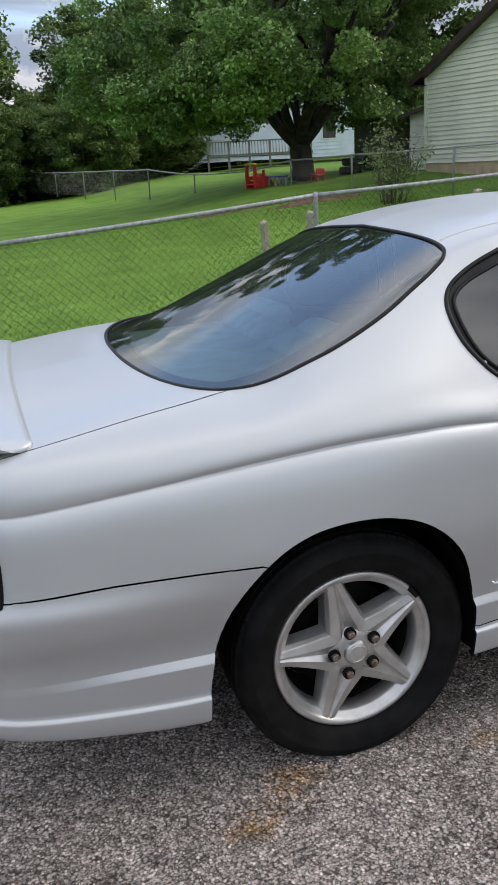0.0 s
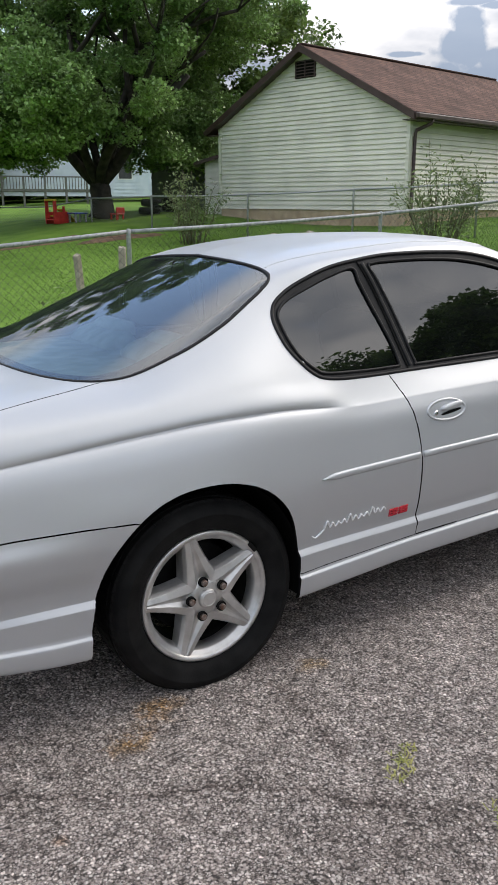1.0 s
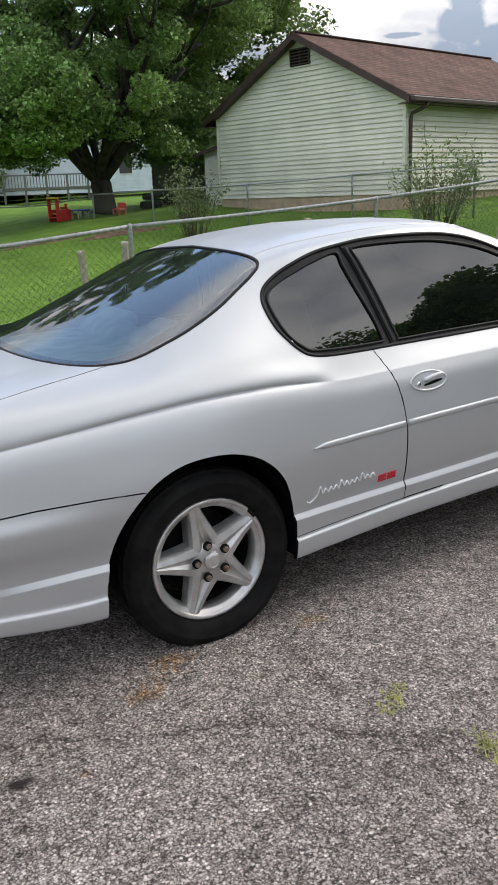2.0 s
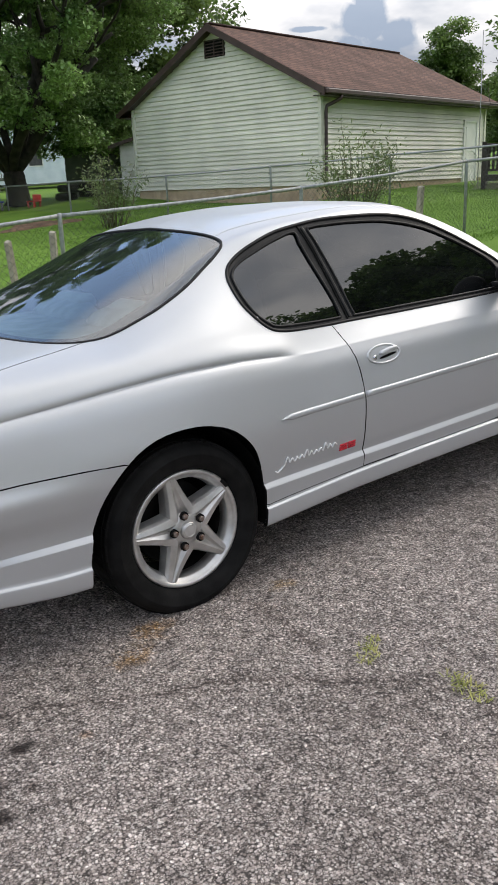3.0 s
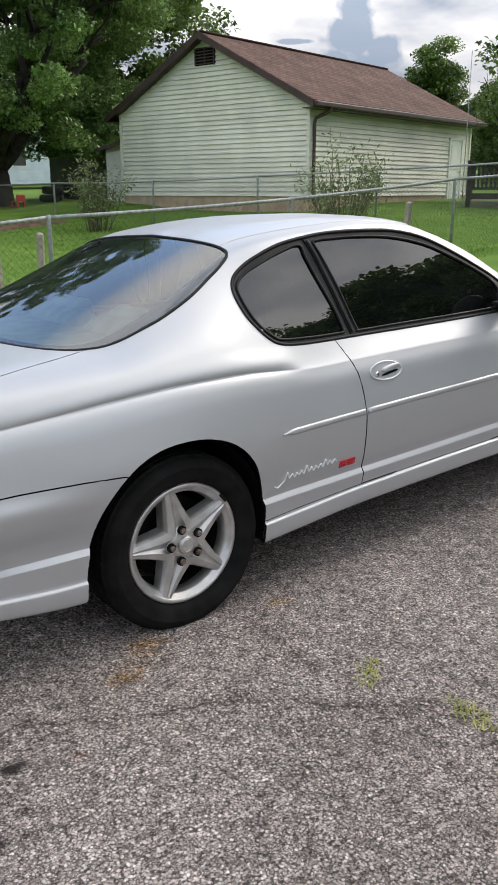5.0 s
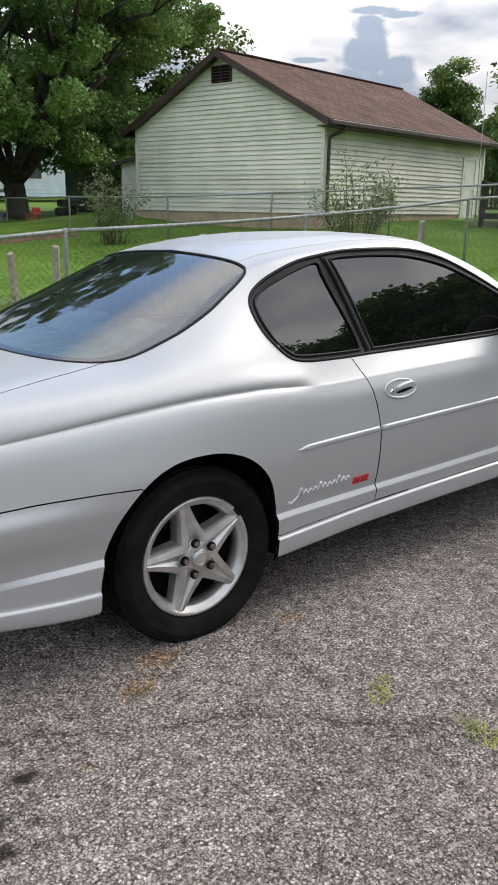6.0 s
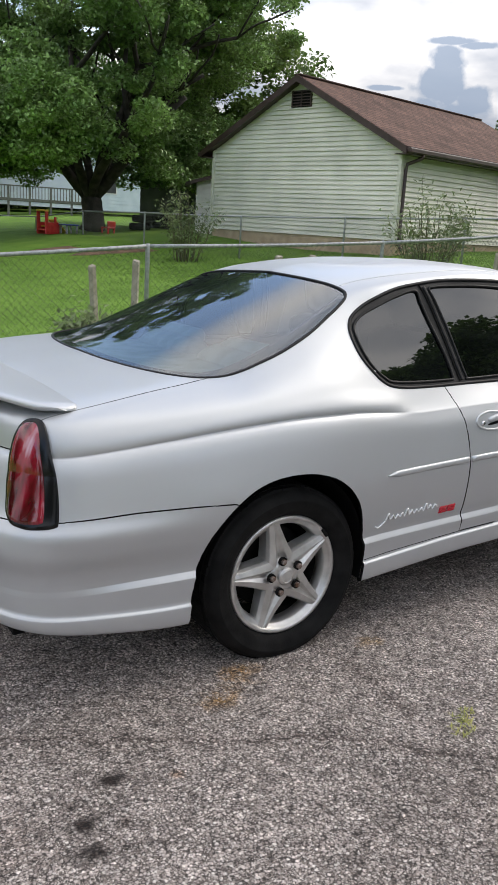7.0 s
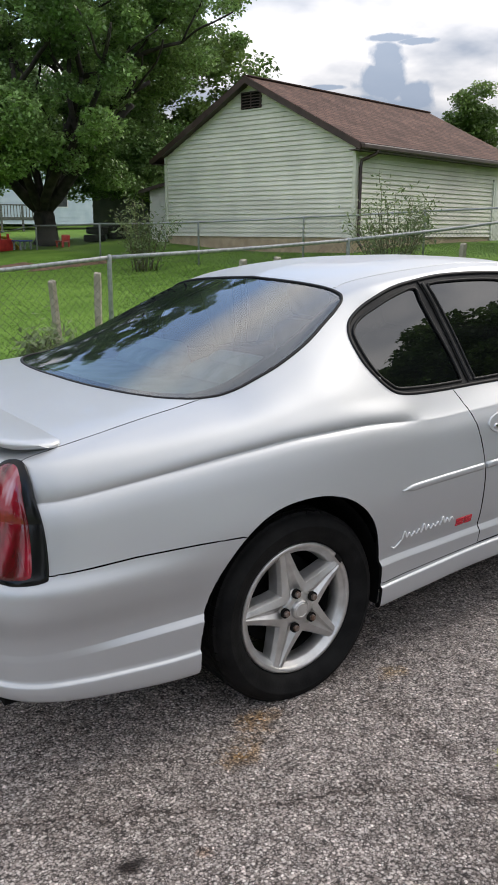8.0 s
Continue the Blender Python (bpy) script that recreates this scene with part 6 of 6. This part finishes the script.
def stake(x, y, top, tall, wide, turn, lean=3):
    ob = thing("wooden_stake", pose(x, y, top - tall, 0, lean, turn), "weathered split wooden stake in the grass", "stake", "stakes along the fence")
    bm = box_bm((-wide / 2, -wide / 2, -.2), (wide / 2, wide / 2, tall), wide * .12)
    for v in bm.verts:
        if v.co.z > tall * .9:
            v.co.z += .25 * v.co.x + .15 * v.co.y
            v.co.x *= .85
        v.co.x += .012 * math.sin(9 * v.co.z)
    part("stake_body", bm, POSTWOOD, ob)


stake(2.05, 7.0, .99, .78, .072, 20, -6)
stake(2.42, 6.75, 1.07, .8, .075, 50, 2)
stake(4.45, 6.9, 1.18, .85, .085, 10)
stake(5.05, 6.95, 1.20, .85, .085, 35)
stake(8.35, 6.75, 1.36, .8, .085, 0)


# ---- garage ----
GA, GB, GC = Vector((10.511, 19.437)), Vector((11.955, 13.23)), Vector((19.9, 15.08))
GABLE_W = (GB - GA).length
GARAGE_L = (GC - GB).length
G_AXIS = math.degrees(math.atan2((GA - GB).y, (GA - GB).x))
# garage frame: origin at the near corner, +x along the gable towards the far corner, +y into the garage (away), z up
garage = thing("garage", pose(GB.x, GB.y, 0, 0, 0, G_AXIS), "pale vinyl-sided garage with a brown shingle roof", "garage")
G_SIGN = -1.0       # the long wall runs towards -y of that frame
BASE, SIDE_LOW, EAVE, PEAK = 1.08, 1.39, 3.55, 5.15


def build_garage():
    W, Lg, s = GABLE_W, GARAGE_L, G_SIGN
    yy = lambda v: s * v
    # core walls, with the gable
    v = [(.02, yy(.02), BASE), (W - .02, yy(.02), BASE), (W - .02, yy(.02), EAVE), (W / 2, yy(.02), PEAK - .04), (.02, yy(.02), EAVE)]
    v += [(a, yy(Lg - .02), c) for a, _, c in v[:5]]
    f = [(0, 1, 2, 3, 4), (9, 8, 7, 6, 5), (0, 5, 6, 1), (1, 6, 7, 2), (4, 9, 5, 0)]
    core = mesh_ob("wall", v, f, SIDING_BACK, garage)
    bm = bmesh.new()
    add_box(bm, (-.005, min(yy(0), yy(Lg)), .2), (W + .005, max(yy(0), yy(Lg)), SIDE_LOW))
    part("foundation", bm, BLOCK, garage, "tan block foundation")
    # lapped boards: gable end
    n = 19
    step = (EAVE - SIDE_LOW) / n
    z, k = SIDE_LOW, 0
    while z < PEAK - .1:
        top = min(z + step, PEAK - .02)
        def half(zz):
            return W / 2 if zz <= EAVE else (W / 2) * (PEAK - zz) / (PEAK - EAVE)
        h0, h1 = half(z), half(top)
        if h0 < .08:
            break
        c = W / 2
        q = [(c - h0, yy(-.042), z), (c + h0, yy(-.042), z), (c + h1, yy(-.008), top + .004), (c - h1, yy(-.008), top + .004), (c - h0, yy(.01), z), (c + h0, yy(.01), z)]
        mesh_ob("siding_board", q, [(0, 1, 2, 3), (0, 4, 5, 1), (1, 5, 2), (4, 0, 3)], SIDING, core)
        z += step
        k += 1
    # long wall, with the door opening left free
    d0, d1, dz = 6.86, 7.70, BASE + 1.90
    zc = SIDE_LOW
    for k in range(n):
        top = zc + step
        for a, b in (((0, d0), (d1, Lg)) if zc < dz - .03 else ((0, Lg),)):
            q = [(-.042, yy(a), zc), (-.042, yy(b), zc), (-.008, yy(b), top + .004), (-.008, yy(a), top + .004), (.01, yy(a), zc), (.01, yy(b), zc)]
            mesh_ob("siding_board", q, [(0, 1, 2, 3), (0, 4, 5, 1), (1, 5, 2), (4, 0, 3)], SIDING, core)
        zc = top
    box = lambda lo, hi, bev=0.0: box_bm((lo[0], min(yy(lo[1]), yy(hi[1])), lo[2]), (hi[0], max(yy(lo[1]), yy(hi[1])), hi[2]), bev)
    for a, b in ((-.055, -.055), (W - .035, -.055), (-.055, Lg - .035)):
        part("corner_trim", box((a, b, SIDE_LOW - .02), (a + .09, b + .09, EAVE)), SIDING, garage)
    door = part("side_door", box((-.03, d0 + .05, BASE + .04), (.03, d1 - .05, dz - .04), .006), WHITE, garage, "white side door")
    for lo, hi in (((-.062, d0, BASE), (.02, d0 + .06, dz)), ((-.062, d1 - .06, BASE), (.02, d1, dz)), ((-.062, d0, dz - .06), (.02, d1, dz))):
        part("door_casing", box(lo, hi), WHITE, door)
    for za, zb in ((BASE + .2, BASE + .9), (BASE + 1.05, BASE + 1.72)):
        part("door_panel", box((-.042, d0 + .16, za), (-.028, d1 - .16, zb), .004), WHITE, door)
    part("door_knob", box((-.07, d1 - .16, BASE + .95), (-.02, d1 - .11, BASE + 1.0), .015), CHROME, door)
    # roof: two slabs with overhang
    over, rise = .32, (PEAK - EAVE) / (W / 2)
    roof = new("roof")
    roof.parent = garage
    tagged(roof, "brown asphalt shingle roof")
    for sd in (-1, 1):
        e = W / 2 + over
        verts, uvs = [], []
        y0, y1 = -.28, Lg + .28
        a = [(W / 2 + sd * e, PEAK + .09 - rise * e), (W / 2, PEAK + .09)]
        b = [(p, q - .12) for p, q in a]
        verts = [(a[0][0], yy(y0), a[0][1]), (a[0][0], yy(y1), a[0][1]), (a[1][0], yy(y1), a[1][1]), (a[1][0], yy(y0), a[1][1])]
        verts += [(b[0][0], yy(y0), b[0][1]), (b[0][0], yy(y1), b[0][1]), (b[1][0], yy(y1), b[1][1]), (b[1][0], yy(y0), b[1][1])]
        ob = mesh_ob("roof_slope", verts, [(0, 1, 2, 3), (7, 6, 5, 4), (0, 4, 5, 1), (1, 5, 6, 2), (3, 7, 4, 0)], SHINGLE, roof)
        uv = ob.data.uv_layers.new(name="uv")
        slope = math.hypot(e, rise * e)
        co = [(y0, 0), (y1, 0), (y1, slope), (y0, slope)] * 2
        for l in ob.data.loops:
            uv.data[l.index].uv = co[l.vertex_index]
        # rake fascia and soffit along the gable
        for y_f in (y0 - .02, y1):
            q = [(a[0][0], yy(y_f), a[0][1] - .01), (a[1][0], yy(y_f), a[1][1] - .01), (a[1][0], yy(y_f), a[1][1] - .17), (a[0][0], yy(y_f), a[0][1] - .17)]
            q += [(p, w + yy(.022), r) for p, w, r in q]
            mesh_ob("rake_fascia", q, [(0, 1, 2, 3), (7, 6, 5, 4), (0, 4, 5, 1), (1, 5, 6, 2), (2, 6, 7, 3), (3, 7, 4, 0)], BROWN, roof)
        q = [(a[0][0], yy(y0), a[0][1] - .13), (a[1][0], yy(y0), a[1][1] - .13), (a[1][0], yy(0), a[1][1] - .13), (a[0][0], yy(0), a[0][1] - .13)]
        mesh_ob("rake_soffit", q + [(x, y, z + .015) for x, y, z in q], [(3, 2, 1, 0), (4, 5, 6, 7), (0, 1, 5, 4), (1, 2, 6, 5), (2, 3, 7, 6), (3, 0, 4, 7)], BROWN, roof)
        ex = a[0][0]
        part("eave_fascia", box_bm((min(ex, ex + sd * .02), min(yy(y0), yy(y1)), a[0][1] - .17), (max(ex, ex + sd * .02), max(yy(y0), yy(y1)), a[0][1] - .012)), BROWN, roof)
        part("eave_soffit", box_bm((min(ex, ex - sd * over), min(yy(y0), yy(y1)), a[0][1] - .165), (max(ex, ex - sd * over), max(yy(y0), yy(y1)), a[0][1] - .150)), BROWN, roof)
        part("gutter", box_bm((min(ex + sd * .02, ex + sd * .12), min(yy(y0), yy(y1)), a[0][1] - .14), (max(ex + sd * .02, ex + sd * .12), max(yy(y0), yy(y1)), a[0][1] - .03), .02), BROWN, roof, "brown eave gutter")
    part("ridge_cap", box_bm((W / 2 - .12, min(yy(-.28), yy(Lg + .28)), PEAK + .05), (W / 2 + .12, max(yy(-.28), yy(Lg + .28)), PEAK + .105), .03), SHINGLE, roof)
    ez = PEAK + .09 - rise * (W / 2 + over)
    tube("downspout", [(-over - .06, yy(.32), ez - .12), (-over - .05, yy(.3), ez - .22), (-.10, yy(.12), ez - .36), (-.085, yy(.10), ez - .5), (-.085, yy(.10), BASE + .2), (-.2, yy(.08), BASE + .08)], .042, BROWN, garage, 8, label="brown downspout at the corner")
    # louvred gable vent
    vz, vy, hw, hh = 4.70, -.035, .30, .20
    vent = part("gable_vent", box((W / 2 - hw, -.05, vz - hh), (W / 2 + hw, .0, vz + hh)), SHADOW_GAP, garage, "dark louvred gable vent")
    for lo, hi in (((W / 2 - hw - .03, -.075, vz - hh), (W / 2 - hw, 0, vz + hh)), ((W / 2 + hw, -.075, vz - hh), (W / 2 + hw + .03, 0, vz + hh)), ((W / 2 - .012, -.075, vz - hh), (W / 2 + .012, -.05, vz + hh))):
        part("vent_stile", box(lo, hi), BROWN, vent)
    for k in range(6):
        z0 = vz - hh + .02 + k * .07
        part("louvre", box((W / 2 - hw, -.073, z0), (W / 2 + hw, -.052, z0 + .022)), BROWN, vent)


build_garage()


# ---- other buildings ----
def lapped_house(name, m, w, d, h, peak, mat, label, boards, roof_mat, windows=()):
    """A far house: boarded walls, gable roof, windows set in."""
    ob = thing(name, m, label, "house")
    v = [(0, 0, 0), (w, 0, 0), (w, 0, h), (w / 2, 0, peak), (0, 0, h)]
    v += [(a, d, c) for a, _, c in v]
    wall = mesh_ob("wall", v, [(0, 1, 2, 3, 4), (9, 8, 7, 6, 5), (0, 5, 6, 1), (1, 6, 7, 2), (4, 9, 5, 0)], mat, ob)
    for k in range(boards):
        z0, z1 = h * k / boards, h * (k + 1) / boards
        for q in ([(0, -.03, z0), (w, -.03, z0), (w, -.006, z1), (0, -.006, z1)], [(-.03, d, z0), (-.03, 0, z0), (-.006, 0, z1), (-.006, d, z1)]):
            p = q + [(a + (.02 if a < 0 else 0), b + (.02 if b < 0 else 0), c) for a, b, c in q[:2]]
            mesh_ob("siding_board", p, [(0, 1, 2, 3), (1, 0, 4, 5)], mat, wall)
    for sd in (0, 1):
        e = .35
        r = (peak - h) / (w / 2)
        xa = -e if sd == 0 else w + e
        za = peak + .08 - r * (w / 2 + e)
        q = [(xa, -.3, za), (xa, d + .3, za), (w / 2, d + .3, peak + .08), (w / 2, -.3, peak + .08)]
        mesh_ob("roof", q + [(a, b, c - .1) for a, b, c in q], [(0, 1, 2, 3), (7, 6, 5, 4), (0, 4, 5, 1), (1, 5, 6, 2), (2, 6, 7, 3), (3, 7, 4, 0)], roof_mat, ob)
    for x0, z0, ww, hh in windows:
        win = part("window", box_bm((x0, -.05, z0), (x0 + ww, -.01, z0 + hh)), WHITE, ob)
        part("pane", box_bm((x0 + .06, -.06, z0 + .06), (x0 + ww - .06, -.045, z0 + hh - .06)), CABIN, win)
    return ob


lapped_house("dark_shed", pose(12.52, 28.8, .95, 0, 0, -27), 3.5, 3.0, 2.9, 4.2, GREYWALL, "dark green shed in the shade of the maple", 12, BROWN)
lapped_house("white_shed", pose(11.3, 21.95, 1.2, 0, 0, -30), 2.4, 2.0, 1.55, 1.9, WHITE, "small white shed behind the garage", 10, BROWN)
lapped_house("pale_house", pose(11.96, 51.55, 1.9, 0, 0, -20), 15.0, 7.0, 3.4, 5.6, PALEWALL, "pale blue-white house beyond the far lawn", 16, BROWN, ((7.6, 1.0, .9, 1.3), (11.0, 1.0, .9, 1.3)))


def far_deck():
    """The raised grey porch of the house behind, with its stair."""
    ob = thing("raised_porch", pose(11.2, 46.5, 1.55, 0, 0, -14), "weathered raised wooden porch with a stair", "porch")
    part("platform", box_bm((0, 0, .55), (6, 2, .70), .02), GREYWOOD, ob)
    for x in np.linspace(.1, 5.9, 6):
        part("post", box_bm((x - .06, .0, -.3), (x + .06, .12, 1.4)), GREYWOOD, ob)
    part("handrail", box_bm((0, .0, 1.33), (6, .12, 1.4)), GREYWOOD, ob)
    for x in np.linspace(.2, 5.8, 34):
        part("baluster", box_bm((x - .02, .03, .7), (x + .02, .07, 1.33)), GREYWOOD, ob)
    for k in range(5):
        part("step", box_bm((-.25 - k * .28, .2, .44 - k * .14), (.05 - k * .28, 1.3, .50 - k * .14)), GREYWOOD, ob)


far_deck()


def side_deck():
    """Dark-stained deck with balusters and lattice skirt, right of the garage."""
    ob = thing("wooden_deck", pose(15.62, 11.5, 1.10, 0, 0, -52), "dark-stained wooden deck with white-backed balusters and lattice", "deck")
    part("platform", box_bm((0, 0, .22), (5, 3, .36), .01), DARKWOOD, ob)
    part("handrail", box_bm((-.03, -.03, 1.02), (5, .10, 1.08), .01), DARKWOOD, ob)
    part("lower_rail", box_bm((0, .0, .44), (5, .06, .50)), DARKWOOD, ob)
    for x in (0, 1.7, 3.4, 5.0):
        part("post", box_bm((x - .05, -.04, -.2), (x + .06, .08, 1.12), .01), DARKWOOD, ob)
    for x in np.arange(.12, 5, .10):
        part("baluster", box_bm((x - .028, .01, .5), (x + .028, .05, 1.02)), DARKWOOD, ob)
    for y in np.arange(.14, 3, .13):
        part("baluster", box_bm((.0, y - .02, .5), (.04, y + .02, 1.02)), DARKWOOD, ob)
    for y in (1.5, 3.0):
        part("post", box_bm((-.05, y - .05, -.2), (.06, y + .06, 1.12), .01), DARKWOOD, ob)
    part("side_rail", box_bm((-.03, 0, 1.02), (.10, 3, 1.08), .01), DARKWOOD, ob)
    V, F = [], []
    for s in np.arange(-.3, 5.1, .085):
        for g in (1, -1):
            a, b = (s, s + .24) if g > 0 else (s + .24, s)
            o = len(V)
            V += [(a - .012, -.01, -.04), (a + .012, -.01, -.04), (b + .012, -.01, .22), (b - .012, -.01, .22)]
            V += [(p, .002, r) for p, _, r in V[o:o + 4]]
            F += [(o, o + 1, o + 2, o + 3), (o + 7, o + 6, o + 5, o + 4), (o, o + 3, o + 7, o + 4), (o + 1, o + 5, o + 6, o + 2)]
    tagged(mesh_ob("lattice", V, F, POSTWOOD, ob, "pale lattice skirt"), kind="stuff")


side_deck()
tube_ob = tube("flag_pole", [(15.72, 11.75, 1.0), (15.73, 11.76, 4.7)], [.012, .009], GALV, None, 8)
tagged(tube_ob, "thin grey metal pole beside the deck", "pole")


# ---- play things and yard clutter ----
def play_centre():
    x, y = 6.75, 22.6
    ob = thing("play_set", pose(x, y, lawn_z(x, y), 0, 0, 25), "red and yellow plastic toddler climber", "toy")
    for s in (-.17, .17):
        bm = box_bm((-.30, s - .02, 0), (.26, s + .02, .34), .012)
        add_box(bm, (-.30, s - .02, .30), (-.18, s + .02, .68), .012)
        add_box(bm, (.06, s - .02, .30), (.14, s + .02, .50), .012)
        part("side_panel", bm, TOY_RED, ob)
    for k in range(3):
        part("step", box_bm((-.28 + k * .13, -.16, .10 + k * .10), (-.14 + k * .13, .16, .14 + k * .10), .01), TOY_YELLOW if k == 1 else TOY_RED, ob)
    part("top_bar", box_bm((-.31, -.20, .64), (-.17, .20, .70), .02), TOY_YELLOW, ob)
    bm = box_bm((0, -.15, 0), (.62, .15, .035), .01)
    bmesh.ops.transform(bm, matrix=pose(.12, 0, .40, 0, 36, 0), verts=bm.verts[:])
    part("slide", bm, TOY_YELLOW, ob)
    x, y = 7.3, 22.4
    t = thing("toy_table", pose(x, y, lawn_z(x, y), 0, 0, 15), "low blue plastic toy table", "toy")
    part("tabletop", box_bm((-.24, -.2, .24), (.24, .2, .28), .015), TOY_BLUE, t)
    for a in (-.18, .18):
        for b in (-.15, .15):
            part("leg", box_bm((a - .022, b - .022, 0), (a + .022, b + .022, .24)), GALV, t)
    x, y = 8.3, 21.8
    c = thing("toy_chair", pose(x, y, lawn_z(x, y), 0, 0, 200), "small red plastic chair", "toy")
    part("seat", box_bm((-.16, -.16, .15), (.16, .16, .19), .02), TOY_RED, c)
    part("backrest", box_bm((-.16, .12, .19), (.16, .16, .36), .02), TOY_RED, c)
    for a in (-.12, .12):
        for b in (-.12, .12):
            part("leg", box_bm((a - .02, b - .02, 0), (a + .02, b + .02, .15)), TOY_RED, c)


play_centre()


def old_tyre(x, y, z, turn, tip):
    ob = thing("old_tyre", pose(x, y, z, tip, 0, turn), "old black tyre lying by the shed", "tyre", "tyres by the shed")
    prof = [(.20, -.09), (.26, -.11), (.32, -.09), (.34, 0), (.32, .09), (.26, .11), (.20, .09), (.19, 0), (.20, -.09)]
    lathe("tyre_ring", prof, TYRE, ob, 32)


for x, y, lift, turn, tip in ((9.55, 22.3, .11, 0, 90), (9.62, 22.25, .33, 40, 92), (10.25, 22.1, .12, 10, 88), (10.2, 22.0, .33, 70, 86)):
    old_tyre(x, y, lawn_z(x, y) + lift, turn, tip)


def bare_patch(x, y, rx, ry, seed):
    """Low uneven patch of reddish earth in the grass."""
    rng = np.random.RandomState(seed)
    n, rings = 40, 5
    wob = 1 + .25 * np.sin(3 * np.linspace(0, 2 * math.pi, n, endpoint=False) + seed) + rng.normal(0, .08, n)
    V, F = [], []
    for r in range(rings):
        s = 1 - r / rings
        for k in range(n):
            w = 2 * math.pi * k / n
            a, b = x + rx * s * wob[k] * math.cos(w), y + ry * s * wob[k] * math.sin(w)
            V.append((a, b, lawn_z(a, b) + (-.02 if r == 0 else .03 + rng.uniform(0, .02))))
    for r in range(rings - 1):
        F += [(r * n + k, r * n + (k + 1) % n, (r + 1) * n + (k + 1) % n, (r + 1) * n + k) for k in range(n)]
    F.append(tuple((rings - 1) * n + k for k in range(n)))
    tagged(mesh_ob("soil_patch", V, F, SOIL, smooth=True), "bare reddish soil in the grass by the fence", "soil")


bare_patch(6.6, 17.4, 1.0, .5, 3)
bare_patch(5.1, 18.3, 1.1, .4, 5)
bare_patch(3.2, 19.4, .9, .35, 8)


# ---- grass ----
def grass():
    rng = np.random.RandomState(2)
    n = 170000
    x = rng.uniform(-4, 14, n)
    y = 5.0 + 14 * rng.uniform(0, 1, n) ** 1.5
    keep = (x < 1.5 + y * .75) & (x > -5 + y * .1)
    x, y = np.r_[x[keep], rng.uniform(5.5, 17, 70000)], np.r_[y[keep], rng.uniform(5.8, 14.5, 70000)]
    z = np.array([lawn_z(a, b) for a, b in zip(x, y)])
    n = len(x)
    h = rng.uniform(.014, .034, n) * (1 + 1.2 * (np.abs(y - (5.66 + x * .064)) < .16))
    w, az = rng.uniform(.002, .005, n) * (1 + y / 9), rng.uniform(0, 2 * math.pi, n)
    lean = rng.normal(0, .035, (n, 2))
    a = np.stack([x - w * np.cos(az), y - w * np.sin(az), z - .01], 1)
    b = np.stack([x + w * np.cos(az), y + w * np.sin(az), z - .01], 1)
    c = np.stack([x + lean[:, 0], y + lean[:, 1], z + h], 1)
    V = np.stack([a, b, c], 1).reshape(-1, 3)
    F = np.arange(3 * n).reshape(-1, 3)
    ob = mesh_ob("lawn_grass", V, F, BLADE)
    tagged(ob, "short green grass blades on the lawn", "grass", kind="stuff")


grass()


def weed_tuft(x, y, seed, n, wide, tall):
    rng = np.random.RandomState(seed)
    V, F = [], []
    for k in range(n):
        w, r = rng.uniform(0, 2 * math.pi), wide * rng.uniform(0, 1) ** .6
        p = np.array([r * math.cos(w) * 1.6, r * math.sin(w) * .7, 0])
        d = np.array([rng.normal(0, 1), rng.normal(0, 1), rng.uniform(.4, 1.2)])
        d = d / np.linalg.norm(d) * tall * rng.uniform(.5, 1.2)
        s = np.cross(d, (0, 0, 1.0))
        s = s / (np.linalg.norm(s) + 1e-9) * .0022
        o = len(V)
        V += [p - s, p + s, p + d * .6 + s * .7 + (0, 0, tall * .1), p + d * .6 - s * .7 + (0, 0, tall * .1), p + d - (0, 0, tall * .15)]
        F += [(o, o + 1, o + 2, o + 3), (o + 3, o + 2, o + 4)]
    ob = mesh_ob("weed_tuft", V, F, WEED)
    ob.matrix_world = SLOPE @ pose(x, y, 0, 0, 0, seed * 40)
    tagged(ob, "yellow-green weeds in a driveway crack", "weed")


def loose_chips():
    """Sharp crushed stones that stand proud of the worn binder."""
    rng = np.random.RandomState(9)
    n = 30000
    x, y = rng.uniform(-1.9, 2.6, n), rng.uniform(-1.95, .55, n)
    keep = np.ones(n, bool)
    for sx, sy, rx, ry, tint, amount in STAINS:
        if tint[1] < .3:
            keep &= ((x - sx) / rx) ** 2 + ((y - sy) / ry) ** 2 > 1.0
    x, y = x[keep], y[keep]
    n = len(x)
    r = rng.uniform(.0022, .0062, n) * np.where(rng.uniform(0, 1, n) < .05, 1.5, 1.0)
    az = rng.uniform(0, 2 * math.pi, n)
    V = np.zeros((n, 6, 3))
    for k in range(5):
        w = az + k * 2 * math.pi / 5 + rng.uniform(-.35, .35, n)
        q = r * rng.uniform(.7, 1.25, n)
        V[:, k] = np.stack([x + q * np.cos(w), y + q * np.sin(w), -.001 + 0 * x], 1)
    V[:, 5] = np.stack([x + rng.normal(0, .25, n) * r, y + rng.normal(0, .25, n) * r, r * rng.uniform(.35, .85, n)], 1)
    b = np.arange(n)[:, None] * 6
    F = np.concatenate([np.concatenate([b + k, b + (k + 1) % 5, b + 5], 1) for k in range(5)])
    ob = mesh_ob("loose_chips", V.reshape(-1, 3), F, CHIP)
    ob.matrix_world = SLOPE
    tagged(ob, "crushed grey stone chips in the worn driveway surface", "gravel", kind="stuff")


loose_chips()
weed_tuft(.265, -.68, 1, 110, .06, .022)
weed_tuft(.335, -1.03, 2, 110, .06, .030)
